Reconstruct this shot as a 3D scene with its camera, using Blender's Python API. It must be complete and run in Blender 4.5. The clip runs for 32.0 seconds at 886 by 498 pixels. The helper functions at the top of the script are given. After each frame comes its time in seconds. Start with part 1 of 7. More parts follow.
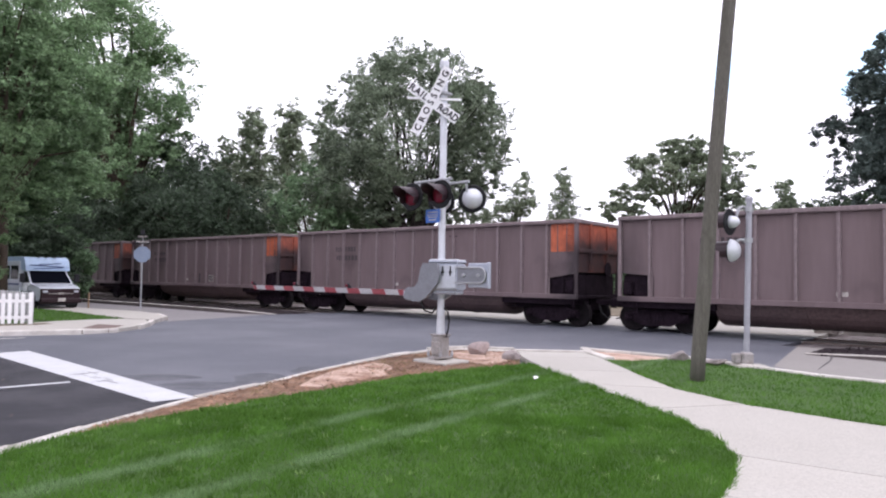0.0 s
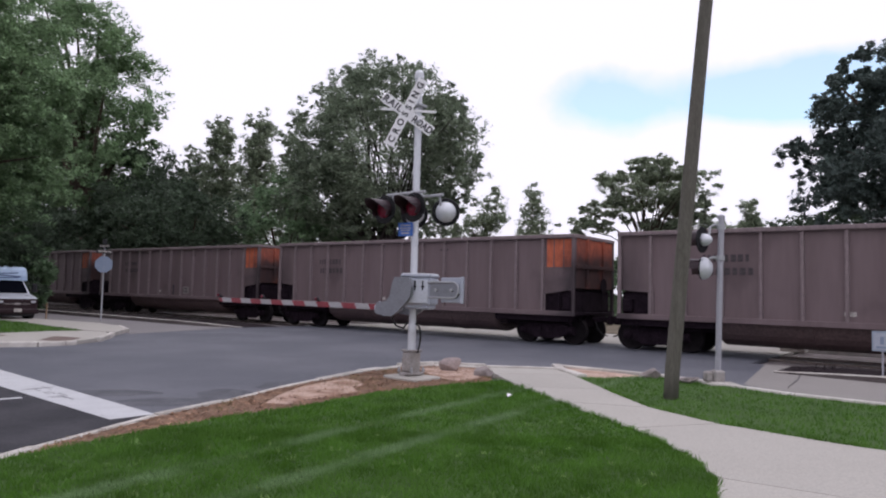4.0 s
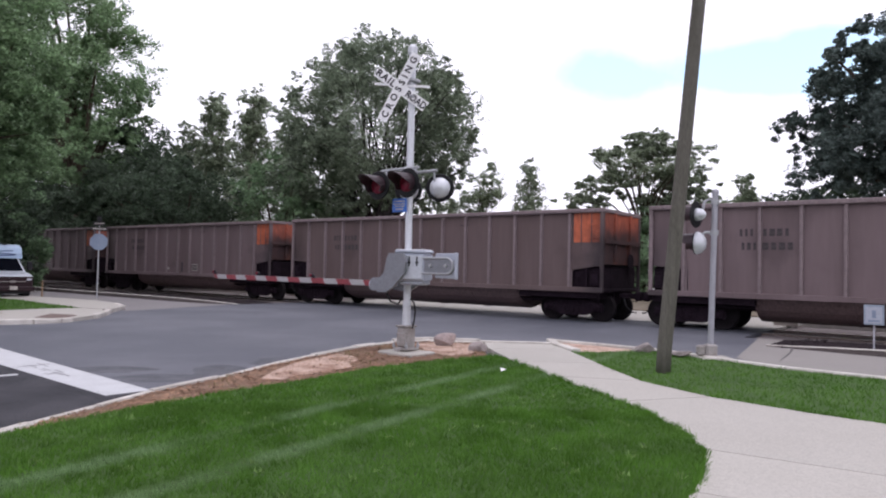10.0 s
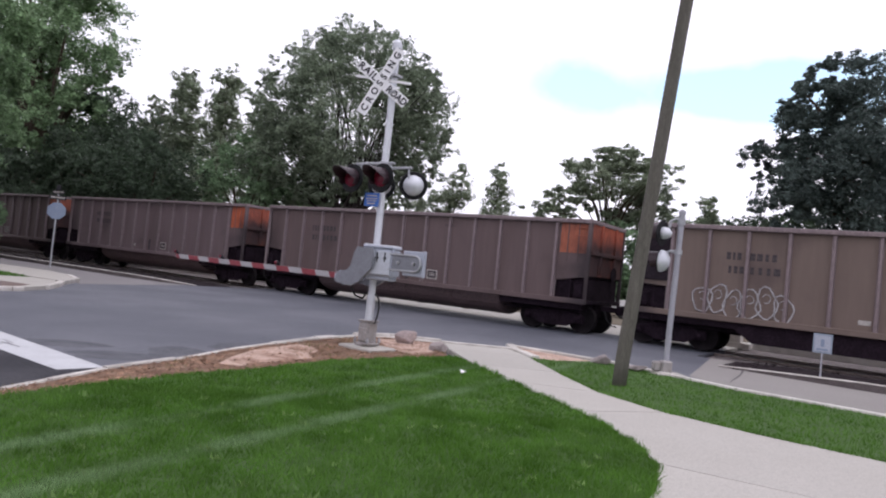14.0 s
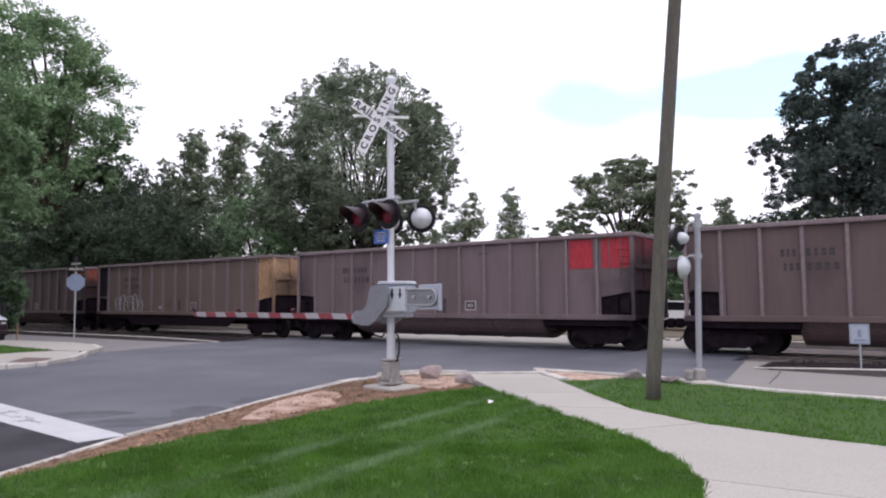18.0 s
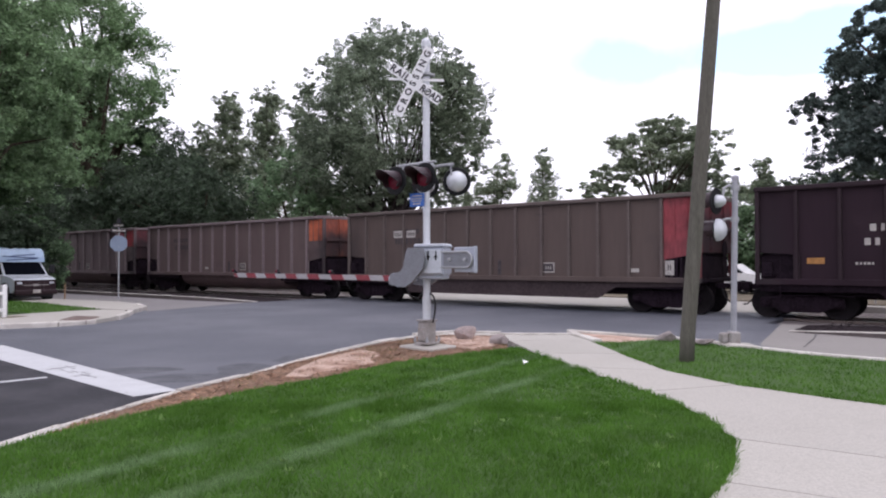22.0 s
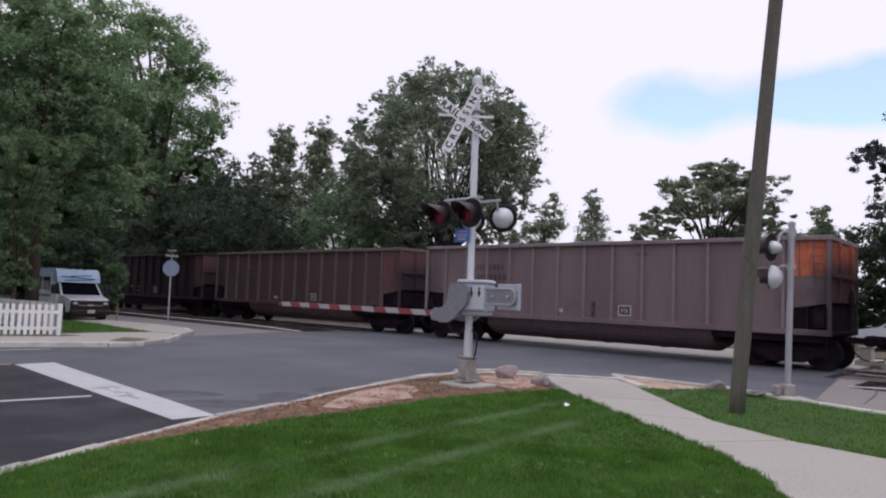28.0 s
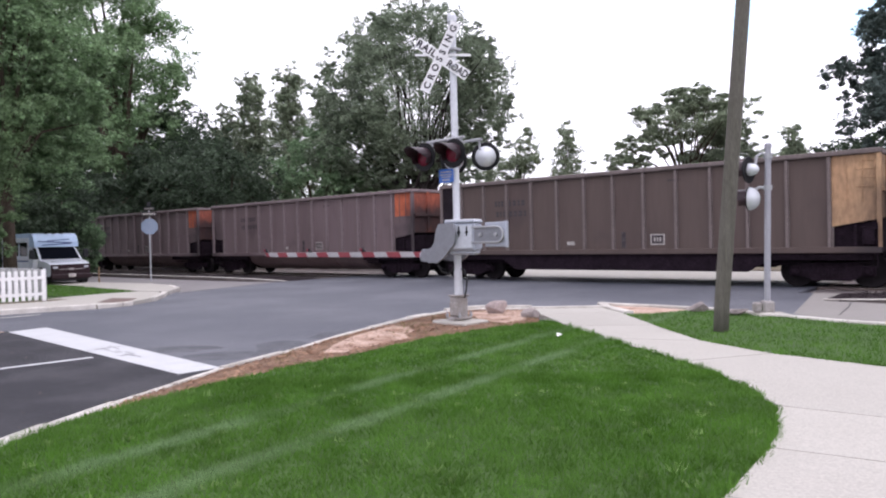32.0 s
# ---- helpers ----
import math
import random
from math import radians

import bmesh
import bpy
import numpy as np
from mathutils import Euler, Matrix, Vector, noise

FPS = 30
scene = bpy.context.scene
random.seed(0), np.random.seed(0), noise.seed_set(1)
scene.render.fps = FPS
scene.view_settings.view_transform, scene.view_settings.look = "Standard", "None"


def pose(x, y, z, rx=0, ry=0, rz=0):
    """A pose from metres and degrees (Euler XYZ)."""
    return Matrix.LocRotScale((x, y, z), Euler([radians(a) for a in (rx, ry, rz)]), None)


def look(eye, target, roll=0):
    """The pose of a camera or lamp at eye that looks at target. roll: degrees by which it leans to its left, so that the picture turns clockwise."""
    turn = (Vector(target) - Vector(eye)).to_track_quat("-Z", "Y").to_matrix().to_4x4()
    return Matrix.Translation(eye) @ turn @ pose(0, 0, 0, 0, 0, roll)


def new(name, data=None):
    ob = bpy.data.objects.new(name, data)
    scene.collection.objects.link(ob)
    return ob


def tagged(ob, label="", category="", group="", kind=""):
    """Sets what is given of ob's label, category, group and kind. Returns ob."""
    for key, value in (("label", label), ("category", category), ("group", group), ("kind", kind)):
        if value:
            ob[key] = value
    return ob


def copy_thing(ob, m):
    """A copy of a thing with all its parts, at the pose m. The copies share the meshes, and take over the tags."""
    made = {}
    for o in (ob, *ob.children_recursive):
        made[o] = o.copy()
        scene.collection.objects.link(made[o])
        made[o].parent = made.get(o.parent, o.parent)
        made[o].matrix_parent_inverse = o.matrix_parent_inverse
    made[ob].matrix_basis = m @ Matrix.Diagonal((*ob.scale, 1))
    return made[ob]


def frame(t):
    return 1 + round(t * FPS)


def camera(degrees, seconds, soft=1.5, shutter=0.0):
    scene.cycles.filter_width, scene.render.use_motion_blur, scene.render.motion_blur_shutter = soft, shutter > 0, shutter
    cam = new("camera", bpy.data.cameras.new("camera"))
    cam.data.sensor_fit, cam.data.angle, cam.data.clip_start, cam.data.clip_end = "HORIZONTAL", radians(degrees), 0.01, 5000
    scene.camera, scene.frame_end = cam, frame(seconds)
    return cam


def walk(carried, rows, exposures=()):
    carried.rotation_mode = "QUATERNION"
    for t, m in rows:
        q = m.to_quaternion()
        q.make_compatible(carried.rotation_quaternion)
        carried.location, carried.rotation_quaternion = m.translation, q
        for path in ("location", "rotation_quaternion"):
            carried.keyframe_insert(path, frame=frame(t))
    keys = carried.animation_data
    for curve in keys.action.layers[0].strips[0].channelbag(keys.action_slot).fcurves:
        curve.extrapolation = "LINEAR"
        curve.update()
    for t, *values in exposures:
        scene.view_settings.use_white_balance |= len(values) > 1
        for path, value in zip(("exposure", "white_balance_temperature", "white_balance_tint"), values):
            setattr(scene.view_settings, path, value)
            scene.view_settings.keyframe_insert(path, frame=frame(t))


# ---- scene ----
cam = camera(65.09, 32.0, soft=2.1)

PATH = [
    (0.0, pose(0.052, -0.225, 1.592, 92.42, -0.86, 0.78)),
    (0.5, pose(-0.007, -0.174, 1.596, 94.06, 1.41, -1.54)),
    (1.0, pose(0.011, -0.118, 1.591, 94.43, -0.91, -1.85)),
    (1.5, pose(0.067, -0.058, 1.583, 94.36, -0.21, 0.16)),
    (2.0, pose(0.063, -0.028, 1.590, 92.98, 1.45, -0.11)),
    (2.5, pose(0.033, -0.028, 1.588, 92.92, -0.12, -1.05)),
    (4.5, pose(-0.012, -0.014, 1.599, 93.82, -1.52, -1.82)),
    (5.0, pose(-0.011, -0.003, 1.598, 93.94, -1.34, -0.98)),
    (5.5, pose(-0.015, -0.008, 1.603, 94.34, -1.76, 0.88)),
    (6.0, pose(-0.012, -0.005, 1.604, 93.96, -1.43, 1.21)),
    (6.5, pose(0.001, -0.019, 1.601, 93.28, -1.69, 0.96)),
    (7.0, pose(0.016, -0.005, 1.598, 93.01, -1.39, 0.57)),
    (7.5, pose(0.023, -0.001, 1.600, 92.75, -0.63, 0.50)),
    (8.0, pose(0.023, -0.003, 1.599, 91.94, -1.17, 0.12)),
    (8.5, pose(0.026, -0.002, 1.600, 91.65, -1.88, -0.81)),
    (9.0, pose(0.046, -0.017, 1.590, 91.88, -1.45, -1.56)),
    (9.5, pose(0.047, -0.023, 1.595, 91.89, -0.81, -2.09)),
    (10.0, pose(0.032, -0.028, 1.593, 91.68, -1.26, -2.07)),
    (10.5, pose(0.020, -0.015, 1.597, 91.59, -1.12, -2.39)),
    (11.0, pose(-0.001, -0.021, 1.593, 91.91, -1.78, -2.44)),
    (11.5, pose(-0.011, -0.007, 1.597, 92.35, -1.26, -1.39)),
    (12.0, pose(-0.021, -0.012, 1.601, 93.00, -2.56, -0.40)),
    (12.5, pose(-0.042, -0.026, 1.599, 93.66, -4.34, 1.14)),
    (13.0, pose(-0.082, -0.040, 1.603, 93.81, -5.01, 0.70)),
    (13.5, pose(-0.096, -0.058, 1.602, 92.77, -5.47, -5.78)),
    (15.5, pose(0.142, 0.135, 1.593, 89.53, -3.32, 1.29)),
    (16.0, pose(0.107, 0.142, 1.605, 87.98, -0.31, 2.68)),
    (16.5, pose(0.045, 0.127, 1.608, 92.79, 0.37, 1.10)),
    (17.0, pose(-0.018, 0.103, 1.602, 96.43, -2.73, 0.64)),
    (17.5, pose(-0.022, 0.099, 1.590, 93.51, -3.72, -3.14)),
    (18.0, pose(0.048, 0.128, 1.596, 94.23, 0.36, -3.36)),
    (18.5, pose(0.127, 0.152, 1.601, 94.22, 0.67, 3.53)),
    (19.0, pose(0.156, 0.182, 1.593, 93.36, 2.59, 0.24)),
    (19.5, pose(0.143, 0.195, 1.597, 91.45, 4.03, -6.89)),
    (20.0, pose(0.111, 0.190, 1.599, 89.16, 4.76, -13.54)),
    (20.5, pose(0.102, 0.050, 1.599, 89.42, 3.97, -16.32)),
    (21.0, pose(0.061, -0.029, 1.602, 90.42, 2.61, -17.10)),
    (21.5, pose(-0.015, -0.037, 1.602, 90.28, 1.07, -10.64)),
    (22.0, pose(-0.028, -0.023, 1.615, 91.05, 0.18, -0.78)),
    (22.5, pose(0.012, -0.007, 1.612, 92.78, 0.71, 4.49)),
    (23.0, pose(-0.015, -0.009, 1.605, 93.99, -1.27, 7.73)),
    (23.5, pose(-0.046, -0.038, 1.609, 95.22, -2.31, 14.22)),
    (24.0, pose(-0.040, -0.053, 1.613, 95.01, -1.56, 16.32)),
    (24.5, pose(-0.020, -0.037, 1.610, 94.67, -1.39, 14.96)),
    (25.0, pose(-0.017, -0.028, 1.606, 94.17, -0.00, 11.61)),
    (25.5, pose(-0.009, -0.028, 1.571, 99.61, -0.94, 7.21)),
    (27.5, pose(-0.046, 0.042, 1.589, 95.60, -0.72, 1.71)),
    (28.0, pose(0.001, 0.057, 1.595, 94.03, -2.16, 2.90)),
    (28.5, pose(-0.048, 0.013, 1.600, 92.66, -1.83, 3.68)),
    (29.0, pose(-0.060, 0.010, 1.611, 89.85, 1.14, 3.57)),
    (29.5, pose(-0.092, -0.006, 1.608, 88.69, 0.27, 0.52)),
    (30.0, pose(-0.120, -0.023, 1.605, 87.47, -0.97, -0.02)),
    (30.5, pose(-0.139, -0.062, 1.606, 88.22, -0.41, 1.04)),
    (31.0, pose(-0.142, -0.088, 1.609, 90.31, 0.06, 3.15)),
    (31.5, pose(-0.149, -0.107, 1.603, 89.90, 2.49, 3.52)),
    (32.0, pose(-0.167, -0.091, 1.603, 89.13, 1.43, 1.10)),
]
EXPOSURE = [(0, 0.36), (1, 0.0), (2, -0.2), (5, -0.44), (6, -0.38), (9, -0.10), (11, -0.08), (13, -0.14), (16, -0.01), (17, 0.09), (18, -0.04), (20, -0.26), (22, 0.0), (24, 0.15), (25, 0.20), (28, -0.52), (30, -0.02), (31, 0.20), (32, 0.32)]
walk(cam, PATH, [(t, stops, 6240, 21) for t, stops in EXPOSURE])

# ---- world, sun ----
world = bpy.data.worlds.new("world")
scene.world = world
world.use_nodes = True
wn, wl = world.node_tree.nodes, world.node_tree.links
sky = wn.new("ShaderNodeTexSky")
sky.sky_type = "NISHITA"
sky.sun_disc = False
sky.sun_elevation, sky.sun_rotation = radians(48), radians(200)
# bright overcast with one thin blue opening
cloud_co = wn.new("ShaderNodeTexCoord")
cloud = wn.new("ShaderNodeTexNoise")
cloud.inputs["Scale"].default_value, cloud.inputs["Detail"].default_value = 3.2, 6.0
opening = wn.new("ShaderNodeMapping")
opening.vector_type = "TEXTURE"
opening.inputs["Location"].default_value = (0.44, 0.86, 0.262)
opening.inputs["Rotation"].default_value = (0, 0, radians(-26))
opening.inputs["Scale"].default_value = (0.34, 0.39, 0.050)
length = wn.new("ShaderNodeVectorMath")
length.operation = "LENGTH"
rough_edge = wn.new("ShaderNodeMath")
rough_edge.operation = "MULTIPLY_ADD"
rough_edge.inputs[1].default_value = 2.6
cover = wn.new("ShaderNodeMapRange")
cover.inputs["From Min"].default_value, cover.inputs["From Max"].default_value = 1.95, 2.32
cover.inputs["To Min"].default_value, cover.inputs["To Max"].default_value = 0.45, 1.0
cloud_mix = wn.new("ShaderNodeMix")
cloud_mix.data_type = "RGBA"
cloud_mix.inputs[7].default_value = (13.3, 13.4, 14.0, 1)
wl.new(cloud_co.outputs["Generated"], cloud.inputs["Vector"])
wl.new(cloud_co.outputs["Generated"], opening.inputs[0])
wl.new(opening.outputs[0], length.inputs[0])
wl.new(cloud.outputs["Fac"], rough_edge.inputs[0])
wl.new(length.outputs["Value"], rough_edge.inputs[2])
wl.new(rough_edge.outputs[0], cover.inputs["Value"])
wl.new(cover.outputs[0], cloud_mix.inputs[0])
clear_sky = wn.new("ShaderNodeVectorMath")
clear_sky.operation = "MULTIPLY"
clear_sky.inputs[1].default_value = (2.0, 3.1, 2.75)
wl.new(sky.outputs[0], clear_sky.inputs[0])
wl.new(clear_sky.outputs[0], cloud_mix.inputs[6])
wl.new(cloud_mix.outputs[2], wn["Background"].inputs[0])
wn["Background"].inputs[1].default_value = 0.10

sun = new("sun", bpy.data.lights.new("sun", "SUN"))
sun.data.energy, sun.data.angle, sun.data.color = 0.8, radians(14), (1.0, 0.96, 0.90)
sun.matrix_world = look((0, 0, 50), (-12, 6, 0))


# ---- materials ----
def number(n, l, operation, a, b_=None):
    node = n.new("ShaderNodeMath")
    node.operation = operation
    for socket, value in zip(node.inputs, (a, b_)):
        if value is None:
            continue
        if isinstance(value, (int, float)):
            socket.default_value = value
        else:
            l.new(value, socket)
    return node.outputs[0]


def ramp(n, l, value, lo, hi, a=0.0, b_=1.0):
    node = n.new("ShaderNodeMapRange")
    node.interpolation_type = "SMOOTHSTEP"
    for key, v in (("From Min", lo), ("From Max", hi), ("To Min", a), ("To Max", b_)):
        node.inputs[key].default_value = v
    l.new(value, node.inputs["Value"])
    return node.outputs[0]


def blend(n, l, factor, a, color):
    mix = n.new("ShaderNodeMix")
    mix.data_type = "RGBA"
    l.new(factor, mix.inputs[0])
    l.new(a, mix.inputs[6])
    mix.inputs[7].default_value = (*color, 1)
    return mix.outputs[2]


def sooted(n, l, co, color, amount, low=(2.75, 3.9)):
    """Coal grime that has run down the ends of a car."""
    axes = n.new("ShaderNodeSeparateXYZ")
    l.new(co.outputs["Object"], axes.inputs[0])
    tex = n.new("ShaderNodeTexNoise")
    tex.inputs["Scale"].default_value, tex.inputs["Detail"].default_value = 1.3, 5.0
    l.new(co.outputs["Object"], tex.inputs["Vector"])
    x = number(n, l, "ADD", axes.outputs["X"], number(n, l, "MULTIPLY", tex.outputs["Fac"], 1.6))
    rear = ramp(n, l, x, -14.0, -12.7, 1.0, 0.0)
    front = ramp(n, l, x, -0.4, 0.9, 0.0, 0.7)
    height = ramp(n, l, number(n, l, "ADD", axes.outputs["Z"], number(n, l, "MULTIPLY", tex.outputs["Fac"], 0.9)), low[0], low[1], 1.0, 0.10)
    grime = number(n, l, "MULTIPLY", number(n, l, "MULTIPLY", number(n, l, "MAXIMUM", rear, front), height), amount)
    # rust and coal dust in broad soft patches along the sides
    patch = n.new("ShaderNodeTexNoise")
    patch.inputs["Scale"].default_value, patch.inputs["Detail"].default_value = 0.55, 6.0
    l.new(co.outputs["Object"], patch.inputs["Vector"])
    color = blend(n, l, ramp(n, l, patch.outputs["Fac"], 0.52, 0.74, 0.0, 0.55), color, (0.060, 0.042, 0.044))
    return blend(n, l, grime, color, (0.026, 0.020, 0.024))


def streaked(n, l, co, color):
    """Two long pale mowing streaks across the lawn, and darker patches."""
    axes = n.new("ShaderNodeSeparateXYZ")
    l.new(co.outputs["Object"], axes.inputs[0])
    tex = n.new("ShaderNodeTexNoise")
    tex.inputs["Scale"].default_value, tex.inputs["Detail"].default_value = 2.2, 5.0
    l.new(co.outputs["Object"], tex.inputs["Vector"])
    wide = n.new("ShaderNodeTexNoise")
    wide.inputs["Scale"].default_value = 0.7
    l.new(co.outputs["Object"], wide.inputs["Vector"])
    across = number(n, l, "ADD", number(n, l, "MULTIPLY", axes.outputs["X"], STREAK_DIR[0]), number(n, l, "MULTIPLY", axes.outputs["Y"], STREAK_DIR[1]))
    across = number(n, l, "ADD", across, number(n, l, "MULTIPLY", tex.outputs["Fac"], 0.16))
    total = None
    for place in STREAKS:
        near = ramp(n, l, number(n, l, "ABSOLUTE", number(n, l, "SUBTRACT", across, place)), 0.02, 0.19, 1.0, 0.0)
        total = near if total is None else number(n, l, "MAXIMUM", total, near)
    color = blend(n, l, ramp(n, l, tex.outputs["Fac"], 0.50, 0.66, 0.0, 0.4), color, (0.115, 0.225, 0.048))
    fade = ramp(n, l, wide.outputs["Fac"], 0.38, 0.60, 0.26, 0.84)
    color = blend(n, l, number(n, l, "MULTIPLY", total, fade), color, (0.235, 0.355, 0.18))
    return blend(n, l, ramp(n, l, wide.outputs["Fac"], 0.38, 0.58, 0.22, 0.0), color, (0.042, 0.118, 0.012))


STREAK_DIR, STREAKS = (-0.832, 0.555), (4.00, 4.90)
def material(name, color, rough=0.8, metal=0.0, vary=0.25, scale=3.0, fine=40.0, bump=0.2, stretch=(1, 1, 1),
             tint=None, island=0.0, object_random=0.0, spec=0.5, clear=0.0, blotch=(0.42, 0.62), soot=0.0, soot_low=(2.75, 3.9), streak=False, grit=None):
    """A surface with variation at two scales, a second colour in blotches, and fine relief."""
    m = bpy.data.materials.new(name)
    m.use_nodes = True
    n, l = m.node_tree.nodes, m.node_tree.links
    b = n["Principled BSDF"]
    b.inputs["Roughness"].default_value, b.inputs["Metallic"].default_value = rough, metal
    b.inputs["Specular IOR Level"].default_value = spec
    b.inputs["Coat Weight"].default_value = clear
    co = n.new("ShaderNodeTexCoord")
    mp = n.new("ShaderNodeMapping")
    mp.inputs["Scale"].default_value = stretch
    l.new(co.outputs["Object"], mp.inputs[0])
    big, small = n.new("ShaderNodeTexNoise"), n.new("ShaderNodeTexNoise")
    for tex, sc, det in ((big, scale, 6.0), (small, fine, 4.0)):
        tex.inputs["Scale"].default_value, tex.inputs["Detail"].default_value = sc, det
        l.new(mp.outputs[0], tex.inputs["Vector"])
    second = tint or tuple(c * 0.55 for c in color)
    ramp = n.new("ShaderNodeMapRange")
    ramp.inputs["From Min"].default_value, ramp.inputs["From Max"].default_value = blotch
    l.new(big.outputs["Fac"], ramp.inputs["Value"])
    mix = n.new("ShaderNodeMix")
    mix.data_type = "RGBA"
    mix.inputs[6].default_value, mix.inputs[7].default_value = (*color, 1), (*second, 1)
    amount = n.new("ShaderNodeMath")
    amount.operation = "MULTIPLY"
    amount.inputs[1].default_value = min(1.0, vary * 2)
    l.new(ramp.outputs[0], amount.inputs[0])
    l.new(amount.outputs[0], mix.inputs[0])
    grain = n.new("ShaderNodeMapRange")
    grain.inputs["From Min"].default_value, grain.inputs["From Max"].default_value = 0.3, 0.7
    grain.inputs["To Min"].default_value, grain.inputs["To Max"].default_value = 1 - (grit or vary), 1 + (grit or vary)
    l.new(small.outputs["Fac"], grain.inputs["Value"])
    out = grain.outputs[0]
    for amount_, kind in ((island, "ShaderNodeNewGeometry"), (object_random, "ShaderNodeObjectInfo")):
        if amount_:
            src = n.new(kind)
            rr = n.new("ShaderNodeMapRange")
            rr.inputs["To Min"].default_value, rr.inputs["To Max"].default_value = 1 - amount_, 1 + amount_
            l.new(src.outputs["Random Per Island" if kind == "ShaderNodeNewGeometry" else "Random"], rr.inputs["Value"])
            mu = n.new("ShaderNodeMath")
            mu.operation = "MULTIPLY"
            l.new(out, mu.inputs[0])
            l.new(rr.outputs[0], mu.inputs[1])
            out = mu.outputs[0]
    sc_ = n.new("ShaderNodeVectorMath")
    sc_.operation = "SCALE"
    l.new(mix.outputs[2], sc_.inputs[0])
    l.new(out, sc_.inputs["Scale"])
    final = sc_.outputs[0]
    if soot:
        final = sooted(n, l, co, final, soot, soot_low)
    if streak:
        final = streaked(n, l, co, final)
    l.new(final, b.inputs["Base Color"])
    if bump:
        bp = n.new("ShaderNodeBump")
        bp.inputs["Strength"].default_value, bp.inputs["Distance"].default_value = bump, 0.02
        l.new(small.outputs["Fac"], bp.inputs["Height"])
        l.new(bp.outputs[0], b.inputs["Normal"])
    return m


def leafy(name, color, second, trans=0.35, island=0.45, streak=False, spec=0.3):
    m = material(name, color, rough=0.55, spec=spec, vary=0.3, scale=0.35, fine=2.0, bump=0, tint=second, island=island, streak=streak)
    n, l = m.node_tree.nodes, m.node_tree.links
    b = n["Principled BSDF"]
    tr = n.new("ShaderNodeBsdfTranslucent")
    l.new(b.inputs["Base Color"].links[0].from_socket, tr.inputs["Color"])
    ms = n.new("ShaderNodeMixShader")
    ms.inputs[0].default_value = trans
    l.new(b.outputs[0], ms.inputs[1])
    l.new(tr.outputs[0], ms.inputs[2])
    l.new(ms.outputs[0], n["Material Output"].inputs[0])
    return m


ASPHALT = material("asphalt", (0.078, 0.084, 0.104), 0.62, vary=0.34, scale=0.35, fine=70, bump=0.4, tint=(0.128, 0.132, 0.153))
ASPHALT_WORN = material("asphalt_worn", (0.060, 0.063, 0.076), 0.68, vary=0.5, scale=2.2, fine=90, bump=0.5, tint=(0.095, 0.098, 0.114))
ASPHALT_DARK = material("asphalt_dark", (0.026, 0.026, 0.032), 0.8, vary=0.45, scale=1.1, fine=120, bump=0.4, tint=(0.050, 0.049, 0.056), spec=0.3)
CONCRETE = material("concrete", (0.400, 0.381, 0.345), 0.85, vary=0.14, scale=1.2, fine=60, bump=0.15, tint=(0.360, 0.340, 0.305), object_random=0.05)
CONCRETE_PALE = material("pale_street_concrete", (0.245, 0.230, 0.216), 0.85, vary=0.14, scale=0.5, fine=60, bump=0.2, tint=(0.185, 0.173, 0.164))
CONCRETE_ROAD = material("concrete_road", (0.205, 0.192, 0.194), 0.85, vary=0.14, scale=0.5, fine=60, bump=0.2, tint=(0.155, 0.146, 0.150))
KERB = material("kerb_concrete", (0.56, 0.535, 0.495), 0.9, vary=0.2, scale=2.5, fine=50, bump=0.3, tint=(0.26, 0.23, 0.20), object_random=0.15)
TAR = material("tar", (0.075, 0.072, 0.074), 0.6, bump=0.1)
MULCH = material("bark_mulch", (0.205, 0.118, 0.075), 0.95, vary=0.4, scale=2.0, fine=45, bump=0.8, tint=(0.28, 0.195, 0.135))
CHIP = material("bark_chip", (0.20, 0.115, 0.075), 0.95, vary=0.3, scale=3, fine=30, bump=0.2, tint=(0.40, 0.24, 0.15), island=0.5)
SANDY = material("red_dirt", (0.48, 0.345, 0.275), 0.95, vary=0.42, scale=1.7, fine=50, bump=0.6, tint=(0.25, 0.14, 0.095), blotch=(0.50, 0.62))
EARTH = material("earth", (0.16, 0.13, 0.09), 0.95, vary=0.3, scale=0.2, fine=8, bump=0.3, tint=(0.085, 0.075, 0.05))
SOIL_GRASS = material("turf", (0.038, 0.086, 0.014), 0.95, vary=0.35, scale=1.5, fine=60, bump=0.5, tint=(0.052, 0.105, 0.022))
GRASS = leafy("grass_blades", (0.088, 0.198, 0.030), (0.114, 0.228, 0.050), 0.35, 0.10, streak=True, spec=0.04)
DRY_GRASS = leafy("dry_grass", (0.20, 0.19, 0.075), (0.27, 0.21, 0.11), 0.3, 0.25)
WEED = leafy("lawn_weeds", (0.19, 0.30, 0.10), (0.15, 0.26, 0.08), 0.35, 0.3, spec=0.1)
WORN_PAINT = material("worn_paint", (0.21, 0.21, 0.225), 0.8, vary=0.35, scale=9, fine=70, bump=0.1, tint=(0.34, 0.34, 0.35))
ROAD_WHITE = material("road_paint_white", (0.50, 0.51, 0.525), 0.7, vary=0.14, scale=3, fine=70, bump=0.15, tint=(0.37, 0.375, 0.39))
ROAD_YELLOW = material("road_paint_yellow", (0.42, 0.31, 0.24), 0.7, vary=0.2, scale=3, fine=70, bump=0.15)
# Near black: mostly the train's shadow put into the colour, plus soot.
BALLAST_BLACK = material("shadowed_sooty_ballast", (0.030, 0.023, 0.026), 0.95, vary=0.45, scale=6, fine=30, bump=0.9, spec=0.1)
BALLAST_PALE = material("dusty_ballast", (0.19, 0.165, 0.16), 0.95, vary=0.35, scale=6, fine=30, bump=0.8, tint=(0.12, 0.10, 0.10))
